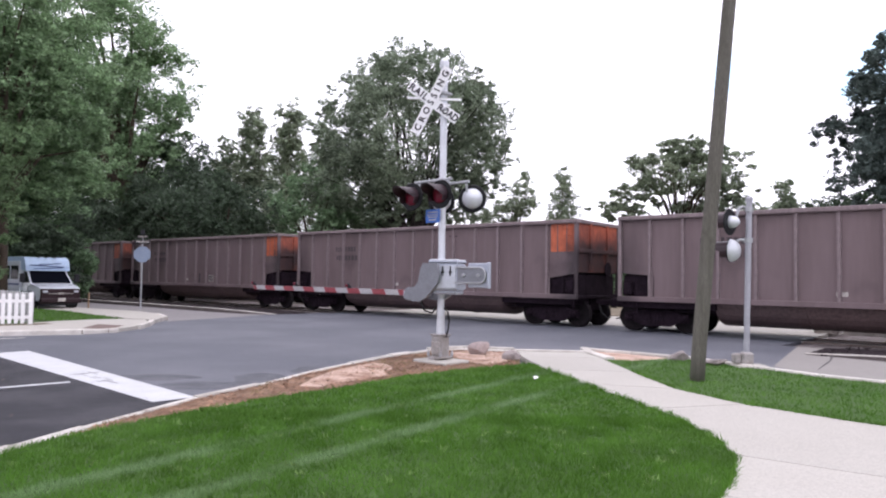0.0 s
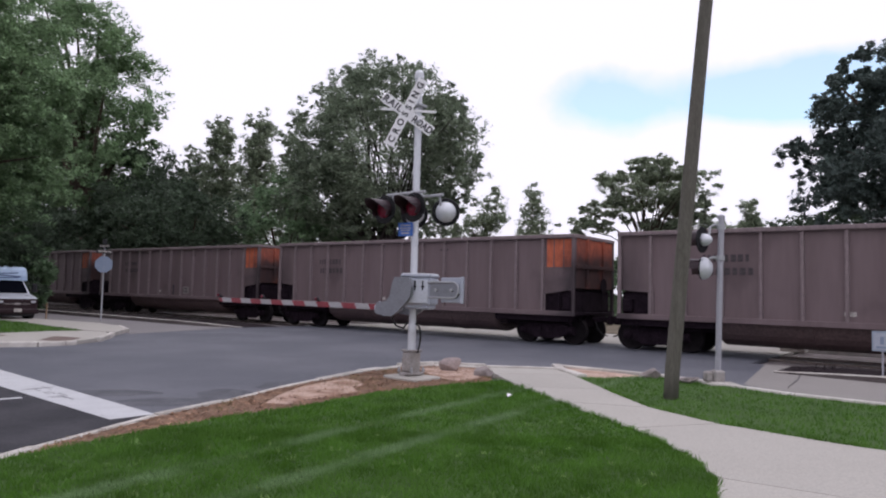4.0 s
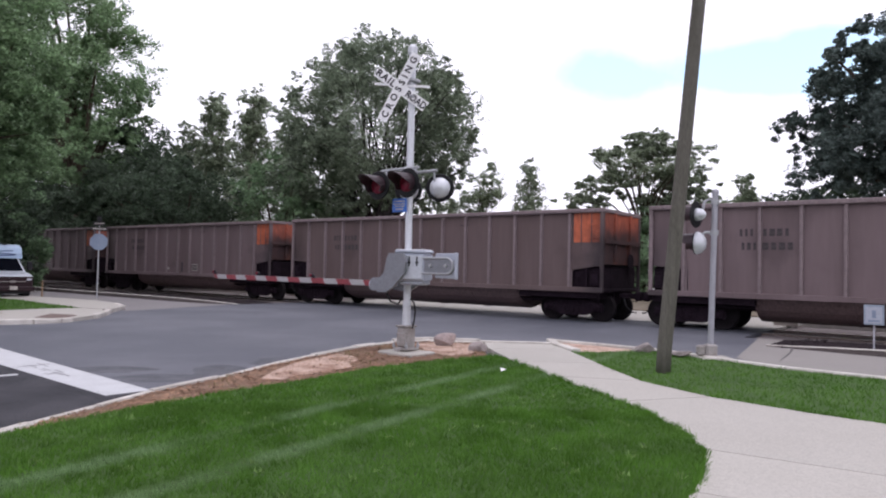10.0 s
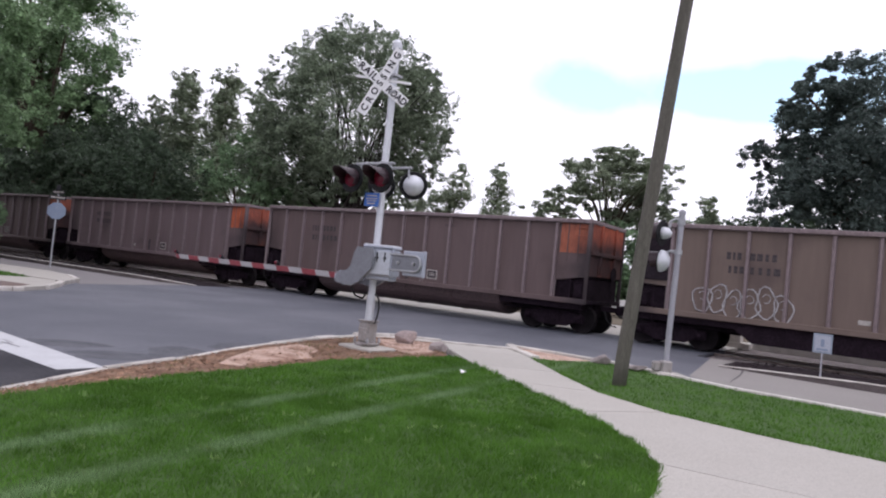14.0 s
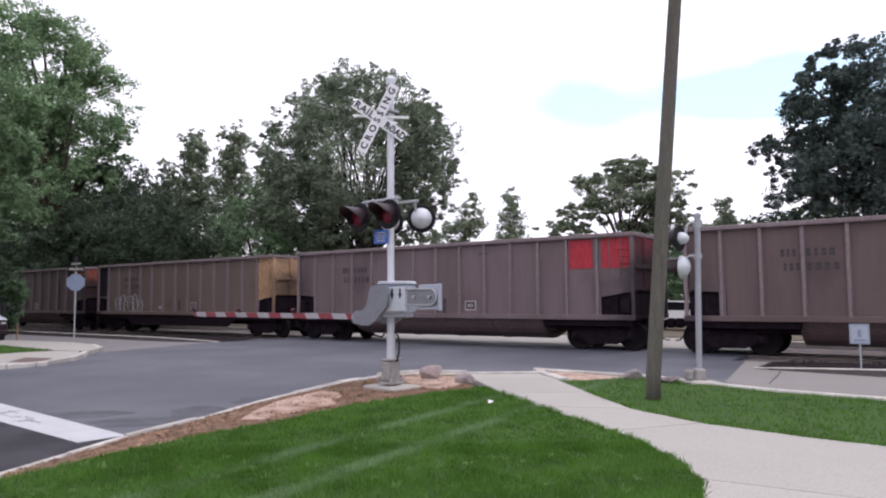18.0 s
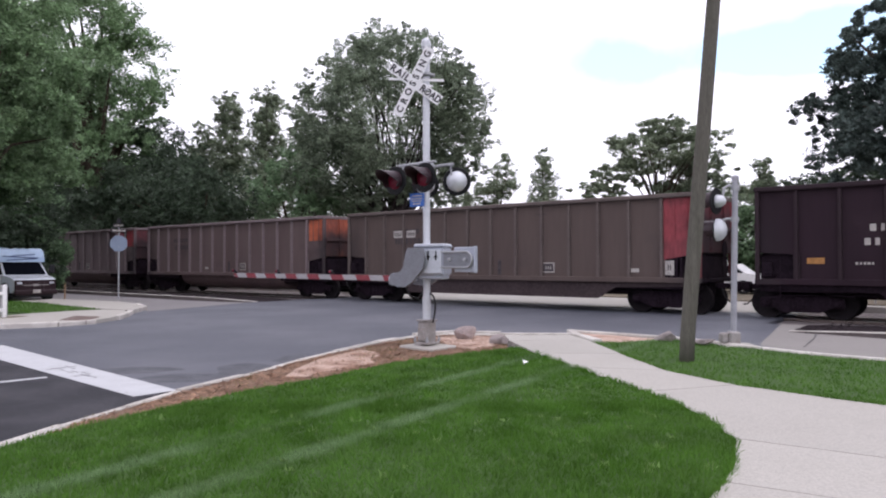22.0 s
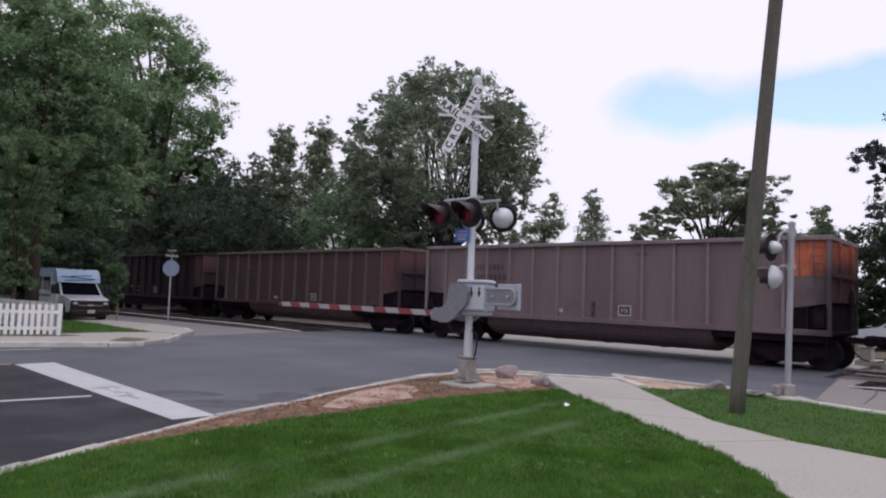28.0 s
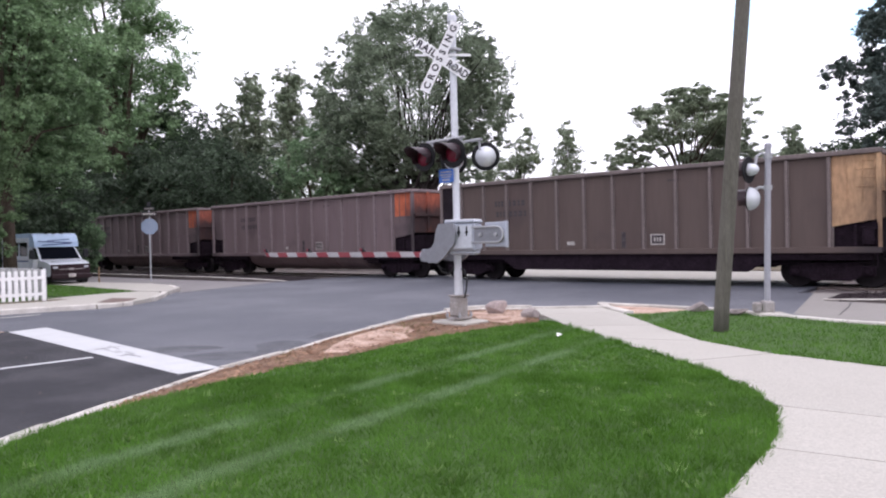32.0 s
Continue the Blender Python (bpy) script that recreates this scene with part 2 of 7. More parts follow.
KERB_BROWN = material("brown_kerb_face", (0.105, 0.088, 0.086), 0.95, vary=0.3, scale=2.0, fine=40, bump=0.4, tint=(0.155, 0.135, 0.130))
RAIL_POLISH = material("polished_rail_head", (0.70, 0.68, 0.67), 0.32, 0.8, vary=0.08, scale=4, fine=50, bump=0.03)
STEEL_RAIL = material("rail_steel", (0.20, 0.16, 0.14), 0.45, 0.7, vary=0.3, scale=4, fine=50, bump=0.2)
TIE = material("tie_wood", (0.09, 0.07, 0.055), 0.95, vary=0.3, scale=4, fine=30, bump=0.5)
SILVER = material("aluminium_paint", (0.60, 0.62, 0.66), 0.45, 0.25, vary=0.08, scale=3, fine=50, bump=0.05, tint=(0.44, 0.45, 0.47))
GALV = material("galvanised", (0.39, 0.40, 0.42), 0.5, 0.5, vary=0.06, scale=5, fine=60, bump=0.08)
BRACKET = material("dull_galvanised_bracket", (0.22, 0.23, 0.255), 0.55, 0.4, vary=0.18, scale=5, fine=60, bump=0.1, tint=(0.19, 0.19, 0.21))
GALV_PALE = material("pale_galvanised", (0.50, 0.53, 0.58), 0.5, 0.25, vary=0.12, scale=4, fine=50, bump=0.05, tint=(0.40, 0.42, 0.46))
WHITE_SIGN = material("sign_white", (0.78, 0.78, 0.79), 0.4, vary=0.06, scale=4, fine=40, bump=0.03, tint=(0.66, 0.66, 0.67))
MACHINE = material("machine_grey_blue", (0.37, 0.40, 0.47), 0.5, 0.15, vary=0.12, scale=4, fine=50, bump=0.05, tint=(0.36, 0.37, 0.41))
STAINED = material("stained_casting", (0.32, 0.30, 0.29), 0.7, 0.1, vary=0.25, scale=6, fine=40, bump=0.2, tint=(0.20, 0.17, 0.15))
ARM_WHITE = material("weathered_arm_white", (0.37, 0.36, 0.37), 0.55, vary=0.18, scale=3, fine=40, bump=0.05, tint=(0.28, 0.27, 0.28))
MAST_GREY = material("mast_grey", (0.36, 0.36, 0.40), 0.55, 0.2, vary=0.12, scale=3, fine=50, bump=0.06, tint=(0.28, 0.28, 0.32))
WHITE_PAINT = material("white_paint", (0.78, 0.78, 0.78), 0.55, vary=0.08, scale=3, fine=30, bump=0.1, tint=(0.62, 0.61, 0.58), object_random=0.05)
OLD_WHITE = material("weathered_white_board", (0.46, 0.46, 0.46), 0.85, vary=0.2, scale=3, fine=30, bump=0.3, object_random=0.15)
BLACK = material("black_paint", (0.010, 0.010, 0.012), 0.6, vary=0.2, bump=0.05, spec=0.25)
# Maroon in the worn black paints the lens's red glow onto the hood.
HOOD = material("worn_hood_red_glow", (0.036, 0.019, 0.025), 0.38, vary=0.3, scale=6, bump=0.05, spec=0.35)
MAROON_TRIM = material("dark_maroon_trim", (0.026, 0.014, 0.017), 0.45, vary=0.15, bump=0.02, spec=0.2)
NAVY = material("navy_marks", (0.05, 0.075, 0.20), 0.5, vary=0.1, bump=0)
PALE_BLUE = material("pale_blue_board", (0.26, 0.31, 0.38), 0.5, vary=0.12, scale=6, bump=0.02)
INK = material("black_lettering", (0.03, 0.03, 0.035), 0.5, vary=0.1, bump=0)
RED_LENS = material("red_lens", (0.15, 0.010, 0.026), 0.3, vary=0.15, scale=8, bump=0.1, spec=0.25)
RED_TAPE = material("red_reflector", (0.24, 0.030, 0.042), 0.4, vary=0.15, scale=8, bump=0.02)
TEAL_SIGN = material("teal_sign", (0.03, 0.22, 0.22), 0.45, vary=0.1, bump=0)
BLUE_SIGN = material("blue_sign", (0.035, 0.14, 0.50), 0.4, vary=0.1, bump=0)
ROCK = material("sandstone", (0.33, 0.275, 0.265), 0.95, vary=0.25, scale=4, fine=30, bump=0.6, tint=(0.28, 0.21, 0.19))
ROCK_GREY = material("grey_stone", (0.30, 0.26, 0.25), 0.95, vary=0.25, scale=4, fine=30, bump=0.6)
POLE_WOOD = material("pole_wood", (0.120, 0.112, 0.095), 0.95, vary=0.3, scale=2.0, fine=22, bump=0.6, stretch=(6, 6, 0.5), tint=(0.088, 0.084, 0.066))
BARK = material("bark", (0.085, 0.065, 0.05), 0.95, vary=0.35, scale=2, fine=15, bump=0.7, stretch=(3, 3, 0.7), spec=0.2)
BARK_ELM = material("elm_bark", (0.060, 0.050, 0.050), 0.95, vary=0.35, scale=2, fine=15, bump=0.7, stretch=(3, 3, 0.7), spec=0.2)
DEAD_LEAF = material("dead_leaf", (0.115, 0.095, 0.085), 0.9, vary=0.3, scale=3, bump=0.1, island=0.5)
BARK_PALE = material("bark_pale", (0.36, 0.31, 0.25), 0.95, vary=0.3, scale=2, fine=15, bump=0.5, stretch=(3, 3, 0.7))
HOPPER = material("weathered_grey_car", (0.174, 0.128, 0.133), 0.75, 0.1, vary=0.26, scale=0.9, fine=9, bump=0.04, stretch=(1, 1, 0.12), tint=(0.114, 0.080, 0.082), soot=0.85, grit=0.05)
HOPPER_BROWN = material("weathered_brown_car", (0.136, 0.096, 0.094), 0.75, 0.1, vary=0.26, scale=0.9, fine=9, bump=0.04, stretch=(1, 1, 0.12), tint=(0.098, 0.066, 0.062), soot=0.85, grit=0.05)
HOPPER_MAROON = material("weathered_maroon_car", (0.086, 0.052, 0.054), 0.75, 0.1, vary=0.26, scale=0.9, fine=9, bump=0.04, stretch=(1, 1, 0.12), tint=(0.062, 0.038, 0.040), soot=0.85, grit=0.05, spec=0.25)
HOPPER_TAN = material("weathered_tan_car", (0.170, 0.126, 0.106), 0.75, 0.1, vary=0.26, scale=0.9, fine=9, bump=0.04, stretch=(1, 1, 0.12), tint=(0.135, 0.098, 0.082), soot=0.85, grit=0.05)
HOPPER_DARK = material("dark_brown_car", (0.027, 0.014, 0.021), 0.7, 0.1, vary=0.26, scale=0.9, fine=9, bump=0.04, stretch=(1, 1, 0.12), tint=(0.020, 0.011, 0.016), soot=0.85, grit=0.05, spec=0.2)
RIB = material("dusty_rib", (0.214, 0.168, 0.172), 0.8, 0.05, vary=0.2, scale=1.5, fine=20, bump=0.1, stretch=(1, 1, 0.3), tint=(0.165, 0.127, 0.130))
RIB_TAN = material("dusty_umber_rib", (0.170, 0.138, 0.132), 0.8, 0.05, vary=0.2, scale=1.5, fine=20, bump=0.1)
RIB_UMBER = material("umber_rib", (0.128, 0.100, 0.092), 0.8, 0.05, vary=0.2, scale=1.5, fine=20, bump=0.1)
HOPPER_UMBER = material("weathered_umber_car", (0.101, 0.073, 0.064), 0.75, 0.1, vary=0.26, scale=0.9, fine=9, bump=0.04, stretch=(1, 1, 0.12), tint=(0.080, 0.055, 0.050), soot=0.85, grit=0.05)
RIB_DARK = material("dark_rib", (0.033, 0.021, 0.026), 0.75, vary=0.15, scale=1.5, fine=20, bump=0.1, spec=0.2)
ORANGE = material("faded_orange_end", (0.52, 0.125, 0.055), 0.7, vary=0.22, scale=1.3, fine=12, bump=0.1, stretch=(1, 1, 0.35), tint=(0.36, 0.105, 0.06), blotch=(0.45, 0.68), soot=0.85)
ORANGE_DULL = material("dull_orange_end", (0.36, 0.105, 0.055), 0.75, vary=0.22, scale=1.3, fine=12, bump=0.1, stretch=(1, 1, 0.35), tint=(0.2, 0.09, 0.07), soot=0.85)
SOOTY_ORANGE = material("sooty_orange_end_sheet", (0.50, 0.120, 0.060), 0.75, vary=0.25, scale=1.3, fine=12, bump=0.1, stretch=(1, 1, 0.35), tint=(0.30, 0.09, 0.06), soot=0.92, soot_low=(3.0, 4.0))
SOOTY_RED = material("sooty_red_end_sheet", (0.27, 0.042, 0.055), 0.75, vary=0.25, scale=1.3, fine=12, bump=0.1, stretch=(1, 1, 0.35), tint=(0.18, 0.05, 0.06), soot=0.9, soot_low=(3.1, 4.3))
RED_END = material("faded_red_end", (0.40, 0.024, 0.038), 0.7, vary=0.2, scale=1.3, fine=12, bump=0.1, stretch=(1, 1, 0.35), tint=(0.32, 0.030, 0.042), soot=0.4)
RED_DULL = material("dull_red_end", (0.27, 0.045, 0.055), 0.75, vary=0.2, scale=1.3, fine=12, bump=0.1, stretch=(1, 1, 0.35), tint=(0.20, 0.046, 0.054), soot=0.55)
MAROON_END = material("maroon_end", (0.135, 0.056, 0.055), 0.75, vary=0.2, scale=1.3, fine=12, bump=0.1, tint=(0.095, 0.052, 0.050), soot=0.85)
TAN_END = material("tan_end", (0.50, 0.315, 0.175), 0.75, vary=0.2, scale=1.2, fine=12, bump=0.1, stretch=(1, 1, 0.4), tint=(0.36, 0.20, 0.11), soot=0.6)
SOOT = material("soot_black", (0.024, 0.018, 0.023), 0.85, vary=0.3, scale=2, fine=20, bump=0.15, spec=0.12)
UNDER = material("near_black_underframe", (0.019, 0.012, 0.018), 0.85, vary=0.35, scale=3, fine=20, bump=0.3, spec=0.1)
TUB = material("tub_steel", (0.128, 0.086, 0.086), 0.75, vary=0.25, scale=1.2, fine=14, bump=0.12, tint=(0.084, 0.057, 0.058))
TUB_UMBER = material("umber_belly_steel", (0.058, 0.042, 0.044), 0.75, vary=0.25, scale=1.2, fine=14, bump=0.12, tint=(0.042, 0.030, 0.032), spec=0.2)
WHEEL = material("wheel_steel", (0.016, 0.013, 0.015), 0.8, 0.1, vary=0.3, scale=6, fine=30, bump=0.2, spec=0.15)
STENCIL_DARK = material("dark_stencil", (0.046, 0.037, 0.042), 0.8, vary=0.4, scale=9, bump=0, tint=(0.088, 0.072, 0.074))
STENCIL_LIGHT = material("light_stencil", (0.46, 0.43, 0.40), 0.8, vary=0.3, scale=8, bump=0)
GRAFFITI = material("faded_spray_paint", (0.42, 0.41, 0.42), 0.85, vary=0.4, scale=6, bump=0, tint=(0.28, 0.26, 0.26))
STENCIL_YELLOW = material("yellow_stencil", (0.42, 0.20, 0.06), 0.8, vary=0.3, scale=8, bump=0)
VAN_WHITE = material("van_white", (0.62, 0.66, 0.72), 0.3, vary=0.06, scale=2, fine=30, bump=0.02, clear=0.5)
VAN_BLUE = material("van_sky_blue", (0.42, 0.56, 0.74), 0.35, vary=0.08, bump=0.02, clear=0.4)
VAN_DARK = material("van_dark_trim", (0.022, 0.022, 0.025), 0.5, vary=0.15, bump=0.05, spec=0.2)
GLASS_DARK = material("dark_glass", (0.010, 0.012, 0.016), 0.12, vary=0.1, bump=0, spec=0.2)
WINDSHIELD = material("tinted_windshield", (0.006, 0.007, 0.011), 0.3, vary=0.1, bump=0, spec=0.0)
CHROME = material("chrome", (0.6, 0.6, 0.62), 0.2, 0.9, vary=0.05, bump=0)
RUBBER = material("rubber", (0.02, 0.02, 0.021), 0.9, vary=0.2, bump=0.2)
BLUE_WALL = material("blue_siding", (0.12, 0.31, 0.72), 0.6, vary=0.1, scale=2, fine=30, bump=0.1, object_random=0.05)
ROOF = material("grey_shingle", (0.235, 0.26, 0.30), 0.9, vary=0.15, scale=2, fine=30, bump=0.4, object_random=0.12)
WOOD_RED = material("cedar_board", (0.20, 0.085, 0.05), 0.9, vary=0.25, scale=3, fine=20, bump=0.3, object_random=0.15)
WOOD_TAN = material("tan_stake", (0.34, 0.22, 0.13), 0.9, vary=0.2, scale=6, bump=0.2)
FLUO = material("fluorescent_yellow", (0.62, 0.78, 0.02), 0.5, vary=0.06, bump=0)
SIGN_BACK = material("sign_back_aluminium", (0.21, 0.26, 0.35), 0.6, 0.0, vary=0.08, bump=0.03)
LEAF_A = leafy("leaves_cottonwood", (0.230, 0.345, 0.180), (0.150, 0.240, 0.122), 0.30)
LEAF_B = leafy("leaves_elm", (0.240, 0.296, 0.206), (0.176, 0.220, 0.158), 0.5)
LEAF_DARK = leafy("leaves_dark", (0.068, 0.100, 0.062), (0.046, 0.070, 0.044), 0.4)
LEAF_SHADE = leafy("leaves_garden_shade", (0.190, 0.290, 0.162), (0.136, 0.214, 0.120), 0.45)
LEAF_MAPLE = leafy("leaves_maple", (0.102, 0.138, 0.124), (0.058, 0.082, 0.074), 0.3)
LEAF_LIGHT = leafy("leaves_light", (0.205, 0.300, 0.155), (0.150, 0.232, 0.118), 0.5)
LEAF_YELLOW = leafy("leaves_yellow", (0.56, 0.56, 0.11), (0.42, 0.45, 0.09), 0.5)
LEAF_GREY = leafy("leaves_far", (0.265, 0.318, 0.215), (0.205, 0.250, 0.172), 0.5)


# ---- geometry helpers: each gives (vertices, faces) ----
def join(*geos):
    vs, fs = [], []
    for v, f in geos:
        k = len(vs)
        vs += v
        fs += [tuple(i + k for i in q) for q in f]
    return vs, fs


def moved(geo, m):
    return [tuple(m @ Vector(v)) for v in geo[0]], geo[1]


def box(cx, cy, cz, sx, sy, sz, b=0.008):
    """A box with chamfered edges."""
    b = min(b, 0.45 * min(sx, sy, sz))
    hx, hy, hz = sx / 2, sy / 2, sz / 2
    vs, index = [], {}
    for ix in (-1, 1):
        for iy in (-1, 1):
            for iz in (-1, 1):
                for ax in range(3):
                    p = [ix * (hx - b), iy * (hy - b), iz * (hz - b)]
                    p[ax] = (ix * hx, iy * hy, iz * hz)[ax]
                    index[ix, iy, iz, ax] = len(vs)
                    vs.append((p[0] + cx, p[1] + cy, p[2] + cz))
    fs = []
    for ax in range(3):
        a1, a2 = (ax + 1) % 3, (ax + 2) % 3
        for sgn in (-1, 1):
            ring = []
            for s1, s2 in ((-1, -1), (1, -1), (1, 1), (-1, 1)):
                k = [0, 0, 0]
                k[ax], k[a1], k[a2] = sgn, s1, s2
                ring.append(index[(*k, ax)])
            fs.append(tuple(ring if sgn > 0 else ring[::-1]))
        for s1 in (-1, 1):
            for s2 in (-1, 1):
                k0, k1 = [0, 0, 0], [0, 0, 0]
                k0[ax], k1[ax] = -1, 1
                k0[a1] = k1[a1] = s1
                k0[a2] = k1[a2] = s2
                q = (index[(*k0, a1)], index[(*k1, a1)], index[(*k1, a2)], index[(*k0, a2)])
                fs.append(q if s1 * s2 > 0 else q[::-1])
    for ix in (-1, 1):
        for iy in (-1, 1):
            for iz in (-1, 1):
                q = tuple(index[ix, iy, iz, a] for a in range(3))
                fs.append(q if ix * iy * iz > 0 else q[::-1])
    return vs, fs


def tube(points, radii, n=8, caps=True):
    """A round tube along points; radii one number or one for each point."""
    pts = [Vector(p) for p in points]
    if not isinstance(radii, (list, tuple)):
        radii = [radii] * len(pts)
    vs, fs, side = [], [], None
    for i, p in enumerate(pts):
        way = (pts[min(i + 1, len(pts) - 1)] - pts[max(i - 1, 0)]).normalized()
        if side is None:
            side = way.orthogonal().normalized()
        side = (side - way * side.dot(way)).normalized()
        up = way.cross(side)
        for k in range(n):
            a = 2 * math.pi * k / n
            vs.append(tuple(p + (side * math.cos(a) + up * math.sin(a)) * radii[i]))
    for i in range(len(pts) - 1):
        for k in range(n):
            j = (k + 1) % n
            fs.append((i * n + k, i * n + j, i * n + n + j, i * n + n + k))
    if caps:
        fs.append(tuple(range(n - 1, -1, -1)))
        fs.append(tuple((len(pts) - 1) * n + k for k in range(n)))
    return vs, fs


def lathe(profile, n=16, m=None):
    """Profile of (radius, height), turned round z."""
    vs, fs = [], []
    for r, z in profile:
        for k in range(n):
            a = 2 * math.pi * k / n
            vs.append((r * math.cos(a), r * math.sin(a), z))
    for i in range(len(profile) - 1):
        for k in range(n):
            j = (k + 1) % n
            fs.append((i * n + k, i * n + j, i * n + n + j, i * n + n + k))
    fs.append(tuple(range(n - 1, -1, -1)))
    fs.append(tuple((len(profile) - 1) * n + k for k in range(n)))
    return moved((vs, fs), m) if m else (vs, fs)


def prism(poly, z0, z1):
    """An upright slab over a polygon of (x, y), in either winding."""
    area = sum(a[0] * b[1] - b[0] * a[1] for a, b in zip(poly, poly[1:] + poly[:1]))
    p = list(poly) if area > 0 else list(poly)[::-1]
    n = len(p)
    vs = [(x, y, z0) for x, y in p] + [(x, y, z1) for x, y in p]
    fs = [tuple(range(n - 1, -1, -1)), tuple(range(n, 2 * n))]
    fs += [(i, (i + 1) % n, n + (i + 1) % n, n + i) for i in range(n)]
    return vs, fs


def extrude_y(poly, y0, y1):
    """A profile of (x, z) carried along y."""
    v, f = prism([(x, z) for x, z in poly], y0, y1)
    return [(x, y, z) for x, z, y in v], [q[::-1] for q in f]


def mesh(name, geo, mat, smooth=False):
    me = bpy.data.meshes.new(name)
    me.from_pydata(geo[0], [], geo[1])
    me.materials.append(mat)
    if smooth:
        me.shade_smooth()
    me.update()
    return me


def part(name, geo, mat, parent=None, label="", smooth=False, m=None):
    me = geo if isinstance(geo, bpy.types.Mesh) else mesh(name, geo, mat, smooth)
    ob = new(name, me)
    if parent is not None:
        ob.parent = parent
    if m is not None:
        ob.matrix_basis = m
    if label:
        tagged(ob, label)
    return ob


def thing(name, label, category, m=None, group="", kind=""):
    ob = new(name)
    ob.empty_display_size = 0.1
    if m is not None:
        ob.matrix_basis = m
    return tagged(ob, label, category, group, kind)


def lettering(text, size, depth=0.004, spread=1.0):
    """Flat letters in the built-in font, as (vertices, faces), centred, in the xy plane."""
    cu = bpy.data.curves.new("letters", "FONT")
    cu.body, cu.size, cu.extrude, cu.align_x, cu.align_y = text, size, depth, "CENTER", "CENTER"
    cu.resolution_u, cu.offset, cu.space_character = 3, size * 0.025, spread
    ob = bpy.data.objects.new("letters", cu)
    scene.collection.objects.link(ob)
    bpy.context.view_layer.update()
    me = ob.evaluated_get(bpy.context.evaluated_depsgraph_get()).to_mesh()
    geo = [tuple(v.co) for v in me.vertices], [tuple(p.vertices) for p in me.polygons]
    bpy.data.objects.remove(ob)
    bpy.data.curves.remove(cu)
    return geo


def soup(name, verts, size, mat):
    """A mesh from an array (n, k, 3) of separate k-cornered faces."""
    n, k = verts.shape[:2]
    me = bpy.data.meshes.new(name)
    me.vertices.add(n * k)
    me.vertices.foreach_set("co", verts.astype(np.float32).ravel())
    me.loops.add(n * k)
    me.loops.foreach_set("vertex_index", np.arange(n * k, dtype=np.int32))
    me.polygons.add(n)
    me.polygons.foreach_set("loop_start", np.arange(0, n * k, k, dtype=np.int32))
    me.materials.append(mat)
    me.update(calc_edges=True)
    return me


# ---- the plan: the track's own frame, s along it (to the far left), d square to it ----
THETA = radians(50.98)
U = Vector((-math.sin(THETA), math.cos(THETA), 0))
N = Vector((math.cos(THETA), math.sin(THETA), 0))
TURN = 90 + 50.98


def sd(s, d):
    p = U * s + N * d
    return (p.x, p.y)


def sd_box(s0, s1, d0, d1):
    return [sd(s0, d0), sd(s1, d0), sd(s1, d1), sd(s0, d1)]


# street that crosses the track, square to the gate
def ramp_run(a, b, base, thick=0.0):
    """A straight run beside the track, from (s, d, d, height) to another such section."""
    vs = []
    for s_, d0, d1, h in (a, b):
        low = h - thick if base is None else base
        for d_, z in ((d0, low), (d1, low), (d1, h), (d0, h)):
            vs.append((*sd(s_, d_), z))
    fs = [(0, 1, 2, 3), (7, 6, 5, 4), (0, 4, 5, 1), (1, 5, 6, 2), (2, 6, 7, 3), (3, 7, 4, 0)]
    if b[0] < a[0]:
        fs = [f[::-1] for f in fs]
    return vs, fs


STREET = radians(43)
ACROSS = Vector((-math.cos(STREET), math.sin(STREET), 0))
ALONG = Vector((math.sin(STREET), math.cos(STREET), 0))

